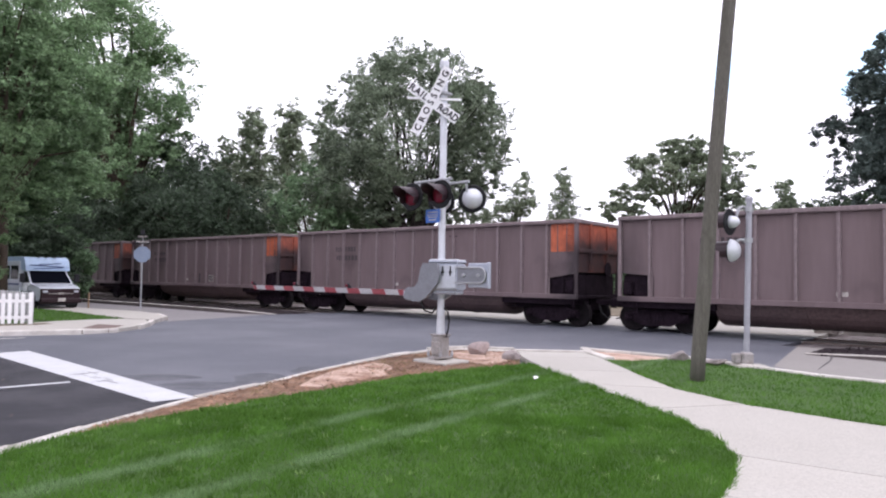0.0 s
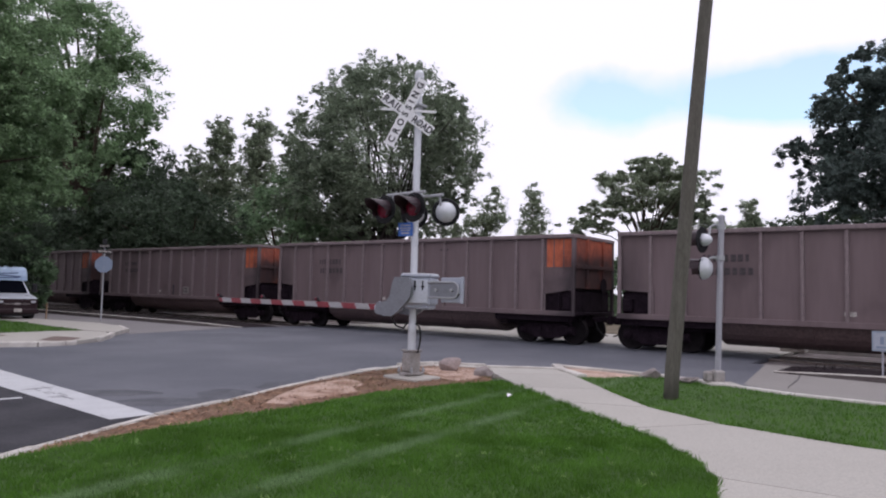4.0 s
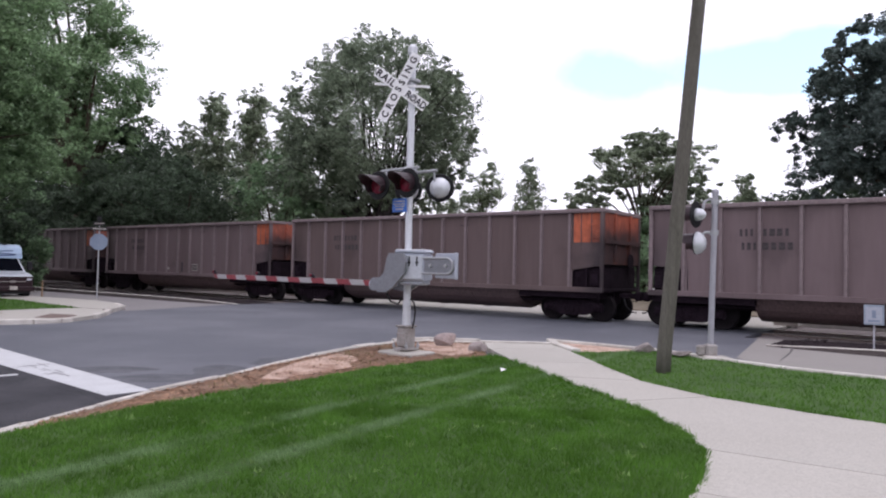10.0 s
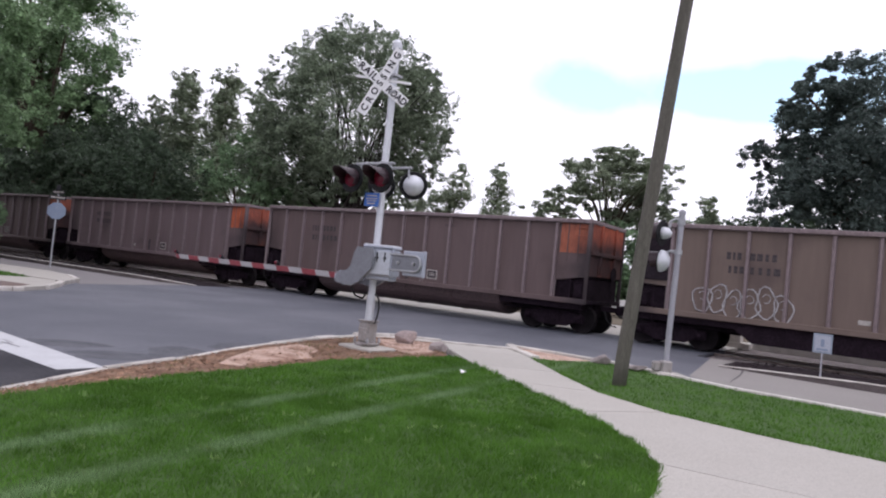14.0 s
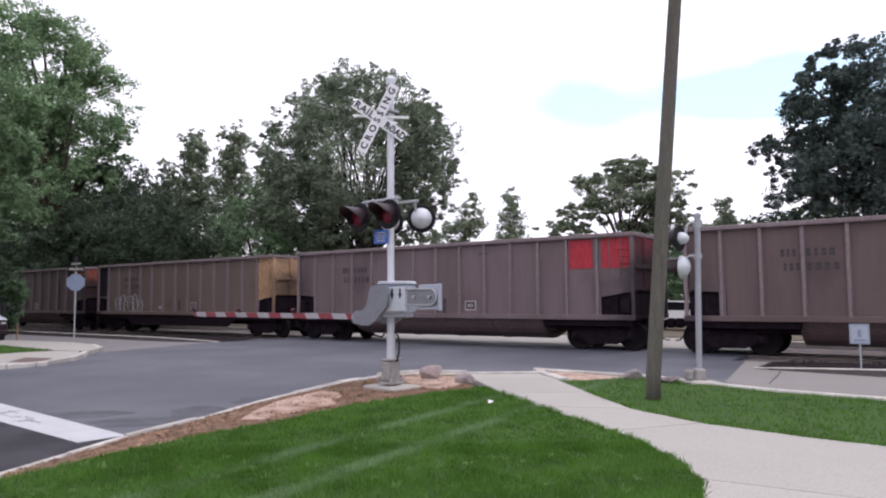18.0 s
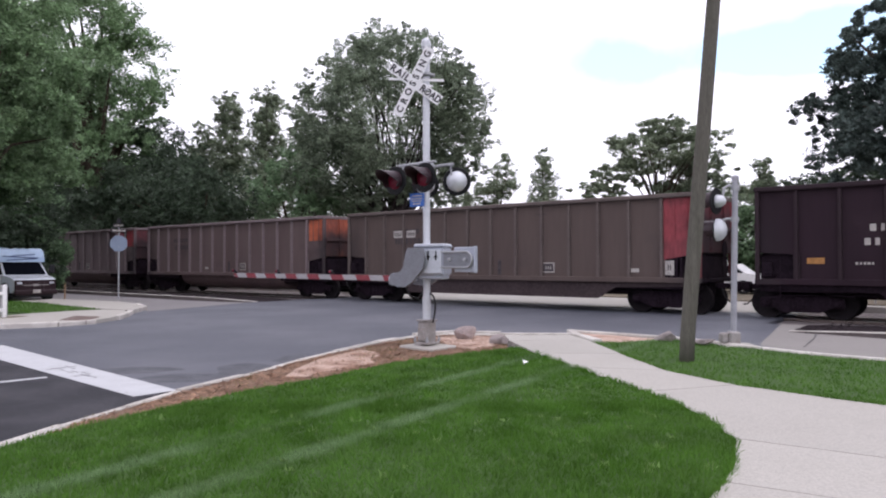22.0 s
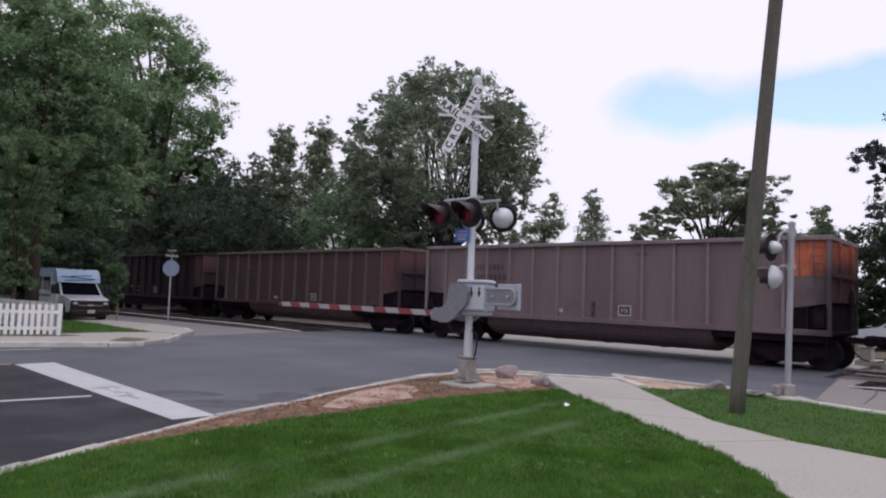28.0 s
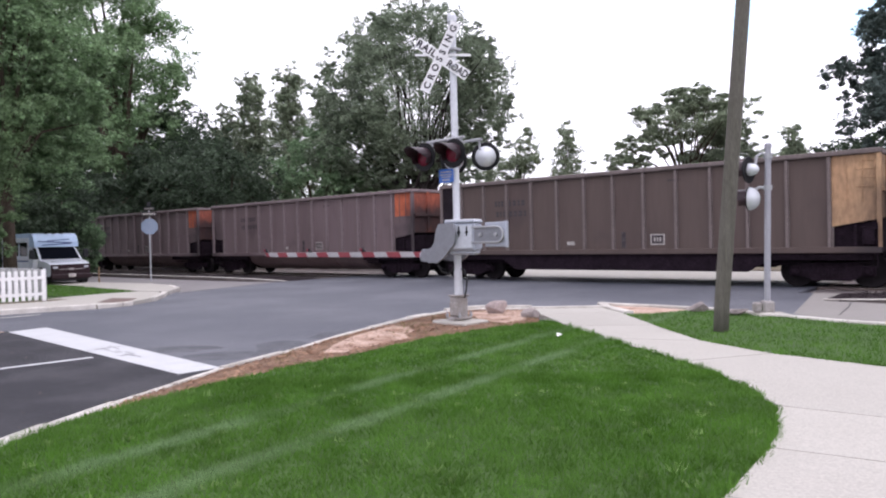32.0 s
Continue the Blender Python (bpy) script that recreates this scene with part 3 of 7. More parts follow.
# ---- ground, roads ----
def ground_sheet():
    ob = part("ground", prism([(-1500, -1500), (1500, -1500), (1500, 1500), (-1500, 1500)], -0.6, -0.20), EARTH)
    tagged(ob, "bare earth and rough grass reaching the horizon", "ground", kind="structure")
    ob = part("road", prism(sd_box(-70, 160, -45, 19.15), -0.21, 0.0), ASPHALT)
    tagged(ob, "grey worn asphalt street running up to the level crossing", "road", kind="structure")
    ob = part("road_crossing", prism(sd_box(4.6, 23.5, 19.15, 22.95), -0.21, -0.004), ASPHALT)
    tagged(ob, "asphalt of the level crossing between the rails", "road", kind="structure")
    ob = part("road_far", prism(sd_box(-70, 160, 26.1, 29.0), -0.21, 0.0), CONCRETE)
    tagged(ob, "pale concrete street beyond the railway track", "road", kind="structure")
    ob = part("road_crossing_far", prism(sd_box(4.6, 23.5, 22.95, 26.1), -0.21, 0.0), CONCRETE)
    tagged(ob, "pale concrete apron of the level crossing beyond the rails", "road", kind="structure")
    ob = part("kerb_far", prism(sd_box(-70, 4.4, 25.9, 26.2), -0.21, 0.13), KERB)
    tagged(ob, "pale concrete kerb of the street beyond the track", "kerb", kind="structure")
    ob = part("kerb_far_left", prism(sd_box(23.6, 160, 25.9, 26.2), -0.21, 0.13), KERB)
    tagged(ob, "pale concrete kerb of the street beyond the track", "kerb", kind="structure")
    # older dark asphalt of the approach lane
    lane = [(-3.80, 6.2), (-3.27, 8.7), (-8.9, 13.35), (-12.3, 10.45), (-28, -3), (-14, -16), (-6, -4), (-4.4, 3)]
    ob = part("road_lane", prism(lane, 0.0, 0.004), ASPHALT_DARK)
    tagged(ob, "dark asphalt lane before the stop line", "road", kind="structure")
    # blotchy older asphalt beyond the stop line
    rng = random.Random(5)
    for i, (cx, cy, rx, ry) in enumerate(((-3.55, 9.75, 0.62, 0.42), (-2.95, 10.55, 0.40, 0.55), (-4.6, 10.5, 0.75, 0.30), (-2.35, 11.7, 0.30, 0.60))):
        blob = [(cx + rx * math.cos(k * 0.4488) * rng.uniform(0.7, 1.2), cy + ry * math.sin(k * 0.4488) * rng.uniform(0.7, 1.2)) for k in range(14)]
        ob = part("road_blotch_%d" % (i + 1), prism(blob, -0.02, 0.0012 + 0.0006 * i), ASPHALT_WORN)
        tagged(ob, "worn darker blotch in the grey asphalt", "road", kind="structure")
    # frontage street in concrete on both sides of the crossing
    right = [sd(4.2, 19.14), sd(3.5, 14.2), (6.45, 11.75), (9.74, 8.5), (14.6, 5.1), (30, -7), sd(-60, 4), sd(-60, 19.14)]
    ob = part("road_concrete_right", prism(right, 0.0, 0.005), CONCRETE_PALE)
    tagged(ob, "pale concrete frontage street beside the track", "road", kind="structure")
    left = [sd(25.2, 19.14), (-7.6, 27.6), (-8.4, 25.6), (-9.0, 24.2), (-9.5, 23.0), (-9.95, 24.0), (-10.95, 25.8), (-12.4, 27.5), (-15.5, 29.5), (-19, 32.2), sd(40, 14.0), sd(160, 14.6), sd(160, 19.14)]
    ob = part("road_concrete_left", prism(left, 0.0, 0.005), CONCRETE_ROAD)
    tagged(ob, "pale concrete frontage street beside the track", "road", kind="structure")
    # railway kerb: rises from nothing beside the crossing
    runs = ((3.6, 17.15, 0.012, 2.2, 16.90, 0.085), (2.2, 16.90, 0.085, 0.6, 16.65, 0.150), (0.6, 16.65, 0.150, -2.0, 16.45, 0.160), (-2.0, 16.45, 0.160, -12, 16.4, 0.155), (-12, 16.4, 0.155, -30, 16.4, 0.155), (-30, 16.4, 0.155, -60, 16.4, 0.155),
            (23.4, 17.3, 0.012, 24.6, 16.7, 0.11), (24.6, 16.7, 0.11, 26.5, 16.5, 0.150), (26.5, 16.5, 0.150, 40, 16.45, 0.155), (40, 16.45, 0.155, 70, 16.45, 0.155), (70, 16.45, 0.155, 160, 16.45, 0.155))
    for i, (s0, d0, h0, s1, d1, h1) in enumerate(runs):
        # Kerb face, browner and much darker than the top edge.
        ob = part("kerb_track_%d" % (i + 1), ramp_run((s0, d0, d0 + 0.15, h0), (s1, d1, d1 + 0.15, h1), -0.2), KERB_BROWN)
        tagged(ob, "brown concrete kerb beside the railway ballast", "kerb", kind="structure")
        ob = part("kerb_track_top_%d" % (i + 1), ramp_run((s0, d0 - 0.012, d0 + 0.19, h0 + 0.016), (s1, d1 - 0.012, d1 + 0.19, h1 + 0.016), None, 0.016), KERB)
        tagged(ob, "pale top edge of the railway kerb", "kerb", kind="structure")
        ob = part("ballast_shoulder_%d" % (i + 1), ramp_run((s0, d0 + 0.15, 19.25, min(0.06, h0 * 0.6)), (s1, d1 + 0.15, 19.25, min(0.06, h1 * 0.6)), -0.2), BALLAST_BLACK)
        tagged(ob, "sooty ballast between kerb and rail, train shadow in its colour", "ballast", kind="structure")
    # tar seams in the concrete
    for i, (a, b) in enumerate((((9.8, 9.5), (10.8, 10.75)), ((10.8, 10.75), (11.8, 12.0)), ((8.35, 15.1), (8.7, 16.6)), ((8.35, 15.1), (7.8, 14.2)), ((7.8, 14.2), (6.9, 12.9)))):
        a, b = Vector((*a, 0)), Vector((*b, 0))
        w = (b - a).normalized().cross(Vector((0, 0, 1))) * (0.045 if i < 2 else 0.020)
        ob = part("tar_seam_%d" % (i + 1), prism([(a + w)[:2], (b + w * 0.6)[:2], (b - w * 0.6)[:2], (a - w)[:2]], 0.004, 0.009), TAR)
        tagged(ob, "dark tar seam sealing a crack in the concrete", "seam", kind="structure")


ground_sheet()


# ---- markings ----
def markings():
    stop = [(-3.64, 8.40), (-3.26, 8.80), (-8.46, 13.72), (-8.86, 13.12)]
    ob = part("stop_line", prism(stop, 0.0, 0.010), ROAD_WHITE)
    tagged(ob, "broad white painted stop line, scuffed in its middle", "road marking", kind="structure")
    rng = random.Random(4)
    for i in range(12):
        c = Vector((-5.35, 10.35, 0)) + ACROSS * rng.uniform(-0.75, 0.65) + ALONG * rng.uniform(-0.12, 0.16)
        l, w = rng.uniform(0.05, 0.22), rng.uniform(0.006, 0.014)
        a = ACROSS if i % 3 else ALONG
        b = ALONG if i % 3 else ACROSS
        part("worn_patch", prism([tuple((c + a * l + b * w)[:2]), tuple((c - a * l * 0.8 + b * w * 1.4)[:2]), tuple((c - a * l - b * w)[:2]),
                                  tuple((c + a * l * 0.9 - b * w * 1.3)[:2])], 0.0105, 0.0125), WORN_PAINT, ob)
    ob = part("lane_line", prism([(-5.52, 9.90), (-5.45, 9.82), (-8.22, 7.14), (-20.0, -4.2), (-20.1, -4.1), (-8.30, 7.20)], 0.0, 0.010), ROAD_WHITE)
    tagged(ob, "thin white painted lane line", "road marking", kind="structure")
    ob = part("gutter_seam", prism([(-26.2, 0.9), (-14.31, 12.59), (-12.57, 14.17), (-10.31, 16.55), (-10.27, 16.50), (-12.53, 14.11), (-14.27, 12.53), (-26.15, 0.83)], 0.0, 0.007), KERB)
    tagged(ob, "pale seam between gutter and asphalt", "road marking", kind="structure")
    ob = part("centre_line", prism([(-9.02, 13.20), (-8.92, 13.10), (-12.12, 10.50), (-26.0, -0.9), (-26.1, -0.75), (-12.22, 10.60)], 0.0, 0.010), ROAD_YELLOW)
    tagged(ob, "faded yellow painted centre line", "road marking", kind="structure")


markings()

# ---- kerb, mulch, sidewalk, lawns ----
KERB_LINE = [(-9.5, -9.0), (-6.0, -2.5), (-4.6, 2.2), (-3.85, 4.51), (-3.67, 5.7), (-3.5, 6.54), (-3.05, 8.24), (-2.59, 9.32), (-2.12, 10.81), (-1.69, 11.84), (-1.11, 13.07), (-0.43, 14.1), (0.28, 14.57), (1.41, 14.29)]
LAWN_EDGE = [(-9.2, -9.2), (-5.7, -2.6), (-4.3, 2.2), (-3.86, 4.8), (-3.52, 6.1), (-3.14, 6.8), (-2.72, 7.45), (-2.20, 8.3), (-1.45, 9.2), (-0.62, 10.5), (0.27, 11.3), (1.27, 12.1)]
WALK_LEFT = [(1.42, 14.25), (1.42, 13.2), (1.65, 11.4), (1.97, 9.9), (2.29, 8.6), (2.54, 7.5), (2.60, 6.46), (2.49, 5.78), (2.22, 5.17), (1.92, 4.66), (1.31, 3.85), (0.45, 2.9),
             (-0.5, 2.0), (-1.6, 0.9), (-3.0, -0.5), (-7.5, -4.6)]
WALK_RIGHT = [(2.80, 14.15), (2.92, 13.3), (3.03, 11.3), (3.17, 9.55), (3.64, 8.41), (4.40, 7.46), (5.25, 6.62), (6.46, 5.70), (8.20, 4.40), (11.5, 2.2), (20.0, -4.2)]
BRANCH_LOW = [(3.97, 4.88), (5.31, 4.68), (6.80, 3.60), (10.0, 1.2), (18.5, -5.6)]
WALK_RIGHT_LOW = [(3.97, 4.88), (3.26, 3.93), (2.65, 3.10), (1.85, 2.10), (1.0, 1.1), (0.0, 0.1), (-1.4, -1.4), (-6.2, -5.8)]
KERB_RIGHT = [(2.91, 14.99), (3.79, 14.29), (4.57, 13.55), (5.38, 12.24), (6.06, 11.11), (9.16, 8.05), (13.72, 4.79), (28.2, -6.49)]

DIRT = [(-2.02, 9.30), (-1.99, 10.0), (-1.84, 10.85), (-1.60, 11.45), (-1.30, 12.05), (-1.02, 11.80), (-0.90, 11.35), (-1.02, 10.95), (-0.92, 10.55), (-1.15, 10.2), (-1.38, 9.85), (-1.60, 9.62), (-1.72, 9.25)]
DIRT_RIGHT = [(0.0, 13.85), (0.28, 14.25), (0.55, 14.32), (0.95, 14.1), (1.33, 13.9), (1.30, 13.1), (1.05, 12.55), (0.70, 12.1), (0.42, 12.35), (0.25, 12.6), (0.15, 13.2)]


def kerb_run(name, line, label, width=0.11, z=0.108, step=2.4, uneven=0.012):
    """A kerb of cast lengths, each a piece of its own."""
    top = thing(name, label, "kerb", kind="structure")
    rng = random.Random(11)
    for a, b in zip(line, line[1:]):
        a, b = Vector((*a, 0)), Vector((*b, 0))
        n = max(1, round((b - a).length / step))
        w = (b - a).normalized().cross(Vector((0, 0, 1))) * width / 2
        for i in range(n):
            p, q = a.lerp(b, i / n + 0.004), a.lerp(b, (i + 1) / n - 0.004)
            h = z + rng.uniform(-uneven, uneven)
            b_ = w * 0.82
            vs = [tuple(v) for v in (p - w, p + w, q + w, q - w)]
            up = [tuple(v + Vector((0, 0, h - 0.02))) for v in (p - w, p + w, q + w, q - w)]
            tp = [tuple(v + Vector((0, 0, h))) for v in (p - b_, p + b_, q + b_, q - b_)]
            fs = [(0, 1, 2, 3)] + [(i_, 4 + i_, 4 + (i_ + 1) % 4, (i_ + 1) % 4) for i_ in range(4)]
            fs += [(4 + i_, 8 + i_, 8 + (i_ + 1) % 4, 4 + (i_ + 1) % 4) for i_ in range(4)] + [(8, 11, 10, 9)]
            part("kerb_length", (vs + up + tp, [f[::-1] for f in fs]), KERB, top)


def near_ground():
    kerb_run("kerb_corner_near", KERB_LINE[:6], "whitish concrete kerb between road and lawn", 0.14, 0.116, 0.8, 0.015)
    kerb_run("kerb_corner_sunk", KERB_LINE[5:10], "narrow whitish concrete kerb half sunk beside the mulch", 0.085, 0.103, 0.8, 0.022)
    kerb_run("kerb_corner", KERB_LINE[9:], "narrow whitish concrete kerb curving round the corner", 0.16, 0.118, 0.8, 0.020)
    kerb_run("kerb_corner_end", [(-0.43, 14.16), (0.28, 14.64), (1.36, 14.40)], "raised pale kerb end behind the two rocks", 0.14, 0.165, 0.9)
    kerb_run("kerb_right", KERB_RIGHT[:6], "worn concrete kerb along the grass strip", 0.15, 0.135)
    kerb_run("kerb_right_low", KERB_RIGHT[5:], "low overgrown concrete kerb along the grass strip", 0.13, 0.096)
    kerb_run("kerb_ramp", [(2.93, 14.95), (2.88, 14.1), (3.05, 13.0)], "raised concrete kerb beside the sidewalk ramp", 0.18, 0.15)
    ob = part("mulch_bed", prism(KERB_LINE + LAWN_EDGE[::-1], -0.1, 0.085), MULCH)
    tagged(ob, "reddish bark mulch bed between kerb and lawn", "mulch", kind="structure")
    ob = part("dirt_patch", prism(DIRT, -0.1, 0.093), SANDY)
    tagged(ob, "bare reddish dirt round the signal's foundation", "ground", kind="structure")
    ob = part("dirt_patch_right", prism(DIRT_RIGHT, -0.1, 0.093), SANDY)
    tagged(ob, "bare reddish dirt beside the two rocks", "ground", kind="structure")
    ob = part("mulch_bed_right", prism([(2.98, 14.85), (3.06, 13.1), (3.5, 12.9), (4.6, 13.35), (3.78, 14.2)], -0.1, 0.085), SANDY)
    tagged(ob, "bare reddish dirt behind the kerb", "ground", kind="structure")
    ob = part("lawn_main", prism(LAWN_EDGE + [(1.45, 12.25)] + WALK_LEFT[2:], -0.1, 0.095), SOIL_GRASS)
    tagged(ob, "thick green mown lawn on the street corner", "lawn", kind="structure")
    strip = WALK_RIGHT[1:] + [(28.2, -6.5), (13.7, 4.75), (9.12, 8.0), (6.02, 11.06), (5.33, 12.2), (4.52, 13.48), (3.45, 13.0), (3.05, 13.05)]
    ob = part("lawn_strip", prism(strip, -0.1, 0.095), SOIL_GRASS)
    tagged(ob, "green grass strip between sidewalk and kerb", "lawn", kind="structure")
    low = WALK_RIGHT_LOW[::-1] + BRANCH_LOW[1:] + [(14, -12), (-4, -12)]
    ob = part("lawn_low", prism(low, -0.1, 0.095), SOIL_GRASS)
    tagged(ob, "green mown lawn inside the sidewalk's bend", "lawn", kind="structure")
    walk_ = thing("sidewalk", "pale concrete sidewalk of jointed slabs with a ramp to the street", "sidewalk", kind="structure")
    slabs = [[(1.42, 14.25), (2.80, 14.15), (2.92, 13.3), (1.42, 13.2)], [(1.42, 13.2), (2.92, 13.3), (3.03, 11.3), (1.65, 11.4)],
             [(1.65, 11.4), (3.03, 11.3), (3.17, 9.55), (1.97, 9.9)], [(1.97, 9.9), (3.17, 9.55), (3.64, 8.41), (2.43, 8.0), (2.29, 8.6)],
             [(2.43, 8.0), (3.64, 8.41), (4.40, 7.46), (5.25, 6.62), (3.97, 4.88), (2.51, 5.88), (2.60, 6.46), (2.54, 7.5)],
             [(2.51, 5.88), (3.97, 4.88), (3.26, 3.93), (1.95, 4.72), (2.22, 5.17)], [(1.95, 4.72), (3.26, 3.93), (2.65, 3.1), (1.31, 3.85)],
             [(1.31, 3.85), (2.65, 3.1), (1.85, 2.1), (0.45, 2.9)], [(0.45, 2.9), (1.85, 2.1), (1.0, 1.1), (-0.5, 2.0)],
             [(-0.5, 2.0), (1.0, 1.1), (0.0, 0.1), (-1.6, 0.9)], [(-1.6, 0.9), (0.0, 0.1), (-1.4, -1.4), (-3.0, -0.5)],
             [(-3.0, -0.5), (-1.4, -1.4), (-6.2, -5.8), (-7.5, -4.6)],
             [(5.25, 6.62), (6.46, 5.70), (5.31, 4.68), (3.97, 4.88)], [(6.46, 5.70), (8.20, 4.40), (6.80, 3.60), (5.31, 4.68)],
             [(8.20, 4.40), (11.5, 2.2), (10.0, 1.2), (6.80, 3.60)], [(11.5, 2.2), (20.0, -4.2), (18.5, -5.6), (10.0, 1.2)]]
    for poly in slabs:
        cx, cy = sum(p[0] for p in poly) / len(poly), sum(p[1] for p in poly) / len(poly)
        g = 0.008
        inner = []
        for x, y in poly:
            r = math.hypot(x - cx, y - cy)
            inner.append((x + (cx - x) * g / r * 1.4, y + (cy - y) * g / r * 1.4))
        part("slab", prism(inner, -0.05, 0.108), CONCRETE, walk_)
    ob = part("kerb_lip", prism([(1.36, 14.40), (2.86, 14.30), (2.86, 14.17), (1.36, 14.27)], -0.05, 0.140), KERB)
    tagged(ob, "pale concrete lip at the foot of the sidewalk ramp", "kerb", kind="structure")
    ob = part("slab_bed", prism(WALK_LEFT[:-1] + WALK_RIGHT_LOW[-2::-1] + BRANCH_LOW[1:3] + WALK_RIGHT[7::-1], -0.1, 0.092), KERB)
    tagged(ob, "joints between the sidewalk's slabs", "joint", kind="structure")
    # across the street
    fence_side = [(-40, -5.5), (-24, 7.2), (-15.4, 13.5), (-13.2, 15.2), (-10.7, 17.12), (-9.55, 17.72), (-9.02, 18.6), (-8.95, 19.6), (-9.25, 21.0), (-9.95, 22.4), (-10.75, 22.75), (-11.45, 22.15), (-12.2, 20.95), (-12.5, 19.75), (-25.5, 9.6), (-41, -3.4)]
    ob = part("sidewalk_far", prism(fence_side, -0.1, 0.10), CONCRETE)
    tagged(ob, "pale concrete sidewalk in front of the picket fence", "sidewalk", kind="structure")
    kerb_run("kerb_far_walk", [(-40, -5.5), (-24, 7.2), (-15.4, 13.5), (-13.2, 15.2), (-10.7, 17.12), (-9.55, 17.72), (-9.02, 18.55)], "stained concrete kerb before the picket fence sidewalk", 0.16, 0.125, 2.6)
    kerb_run("kerb_far_corner", [(-8.95, 19.65), (-9.25, 21.0), (-9.6, 22.1), (-9.95, 24.0), (-10.95, 25.7)], "stained concrete kerb at the sidewalk corner", 0.16, 0.125, 2.6)
    ob = part("fence_soil", prism([(-26.3, 8.05), (-11.75, 19.4), (-11.55, 19.85), (-11.9, 20.1), (-26.6, 8.5)], -0.1, 0.106), EARTH)
    tagged(ob, "strip of dark bare soil under the picket fence", "soil", kind="structure")
    ob = part("ramp_plate", prism([(-9.10, 18.25), (-9.36, 19.6), (-10.28, 20.0), (-9.95, 18.55)], 0.0, 0.107), material("ramp_plate_brown", (0.16, 0.115, 0.10), 0.9, vary=0.2))
    tagged(ob, "dark brown tactile plate in the sidewalk ramp", "ramp plate", kind="structure")
    ob = part("sidewalk_far_branch", prism([(-9.55, 22.15), (-9.95, 22.5), (-10.78, 22.9), (-12.3, 24.2), (-14.45, 26.25), (-18.6, 29.6), (-19, 31.4), (-15.5, 29.2), (-12.4, 27.4), (-10.9, 25.75), (-9.95, 24.0)], -0.1, 0.102), CONCRETE)
    tagged(ob, "pale concrete sidewalk past the stop sign", "sidewalk", kind="structure")
    ob = part("lawn_far", prism([(-10.81, 22.80), (-11.48, 22.17), (-12.25, 21.0), (-15.6, 23.6), (-21.5, 28.4), (-18.7, 29.5), (-14.5, 26.2), (-12.35, 24.1)], -0.1, 0.098), SOIL_GRASS)
    tagged(ob, "small green grass patch between two sidewalks", "lawn", kind="structure")
    yard = [(-12.25, 20.85), (-12.55, 19.8), (-25.5, 9.7), (-41, -3.2), (-75, 10), (-50, 60), (-30, 40), (-21.6, 28.3), (-15.7, 23.5)]
    ob = part("yard", prism(yard, -0.1, 0.09), SOIL_GRASS)
    tagged(ob, "shaded garden lawn behind the picket fence", "lawn", kind="structure")
    ob = part("park_ground", prism(sd_box(-80, 180, 29.0, 90), -0.21, 0.04), EARTH)
    tagged(ob, "bare shaded earth under the trees beyond the far street", "ground", kind="structure")


near_ground()


# ---- railway track ----
def railway():
    mid = 22.09
    ob = part("ballast_bed", prism(sd_box(-70, 4.5, 19.2, 25.8), -0.21, -0.07), BALLAST_PALE)
    tagged(ob, "dusty stone ballast under the track", "ballast", kind="structure")
    ob = part("ballast_bed_left", prism(sd_box(23.6, 160, 19.2, 25.8), -0.21, -0.07), BALLAST_PALE)
    tagged(ob, "dusty stone ballast under the track", "ballast", kind="structure")
    rng = np.random.default_rng(3)
    n = 9000
    s = np.where(rng.random(n) < 0.7, rng.uniform(-26, 3.4, n), rng.uniform(25.1, 60, n))
    d = rng.uniform(17.0, 21.0, n)
    c = np.outer(s, U[:]) + np.outer(d, N[:])
    c[:, 2] = np.where(d < 19.25, np.where(np.abs(s - 12) < 12.5, 0.02, 0.062), -0.065)
    r = rng.uniform(0.02, 0.045, (n, 1))
    off = rng.normal(size=(n, 4, 3))
    off /= np.linalg.norm(off, axis=2, keepdims=True)
    tet = c[:, None] + off * r[:, None]
    tri = tet[:, [[0, 1, 2], [0, 2, 3], [0, 3, 1], [1, 3, 2]]].reshape(-1, 3, 3)
    tagged(part("ballast_stones", soup("ballast_stones", tri, 3, BALLAST_BLACK), None), "loose dark ballast stones", "ballast", kind="stuff")
    for i, g in enumerate((-0.7525, 0.7525)):
        prof = [(-0.07, -0.16), (0.07, -0.16), (0.07, -0.148), (0.012, -0.125), (0.012, -0.045), (0.036, -0.035), (0.036, -0.012), (-0.036, -0.012), (-0.036, -0.035), (-0.012, -0.045), (-0.012, -0.125), (-0.07, -0.148)]
        rail = extrude_y(prof, -70, 160)
        m = Matrix.Translation(Vector((*sd(0, mid + g), 0))) @ Matrix.Rotation(THETA, 4, "Z")
        tagged(part("rail_%d" % (i + 1), moved(rail, m), STEEL_RAIL), "worn steel rail of the railway track", "rail", kind="structure")
        head = extrude_y([(-0.030, -0.0125), (0.030, -0.0125), (0.026, -0.008), (-0.026, -0.008)], -70, 160)
        tagged(part("rail_head_%d" % (i + 1), moved(head, m), RAIL_POLISH), "bright polished head of the rail", "rail", kind="structure")
    ties = thing("ties", "dark wooden ties of the railway track", "ties", kind="structure")
    me = mesh("tie", box(0, 0, -0.175, 0.22, 2.6, 0.17, 0.012), TIE)
    for k in range(150):
        s_ = -50 + 0.56 * k
        if 4.5 < s_ < 23.6:
            continue
        part("tie", me, None, ties, m=Matrix.Translation((*sd(s_, mid), 0)) @ Matrix.Rotation(radians(TURN), 4, "Z"))


railway()


# ---- coal train ----
CAR_PITCH, BODY = 16.19, 14.72
RAIL_Z, SIDE = -0.012, 1.60
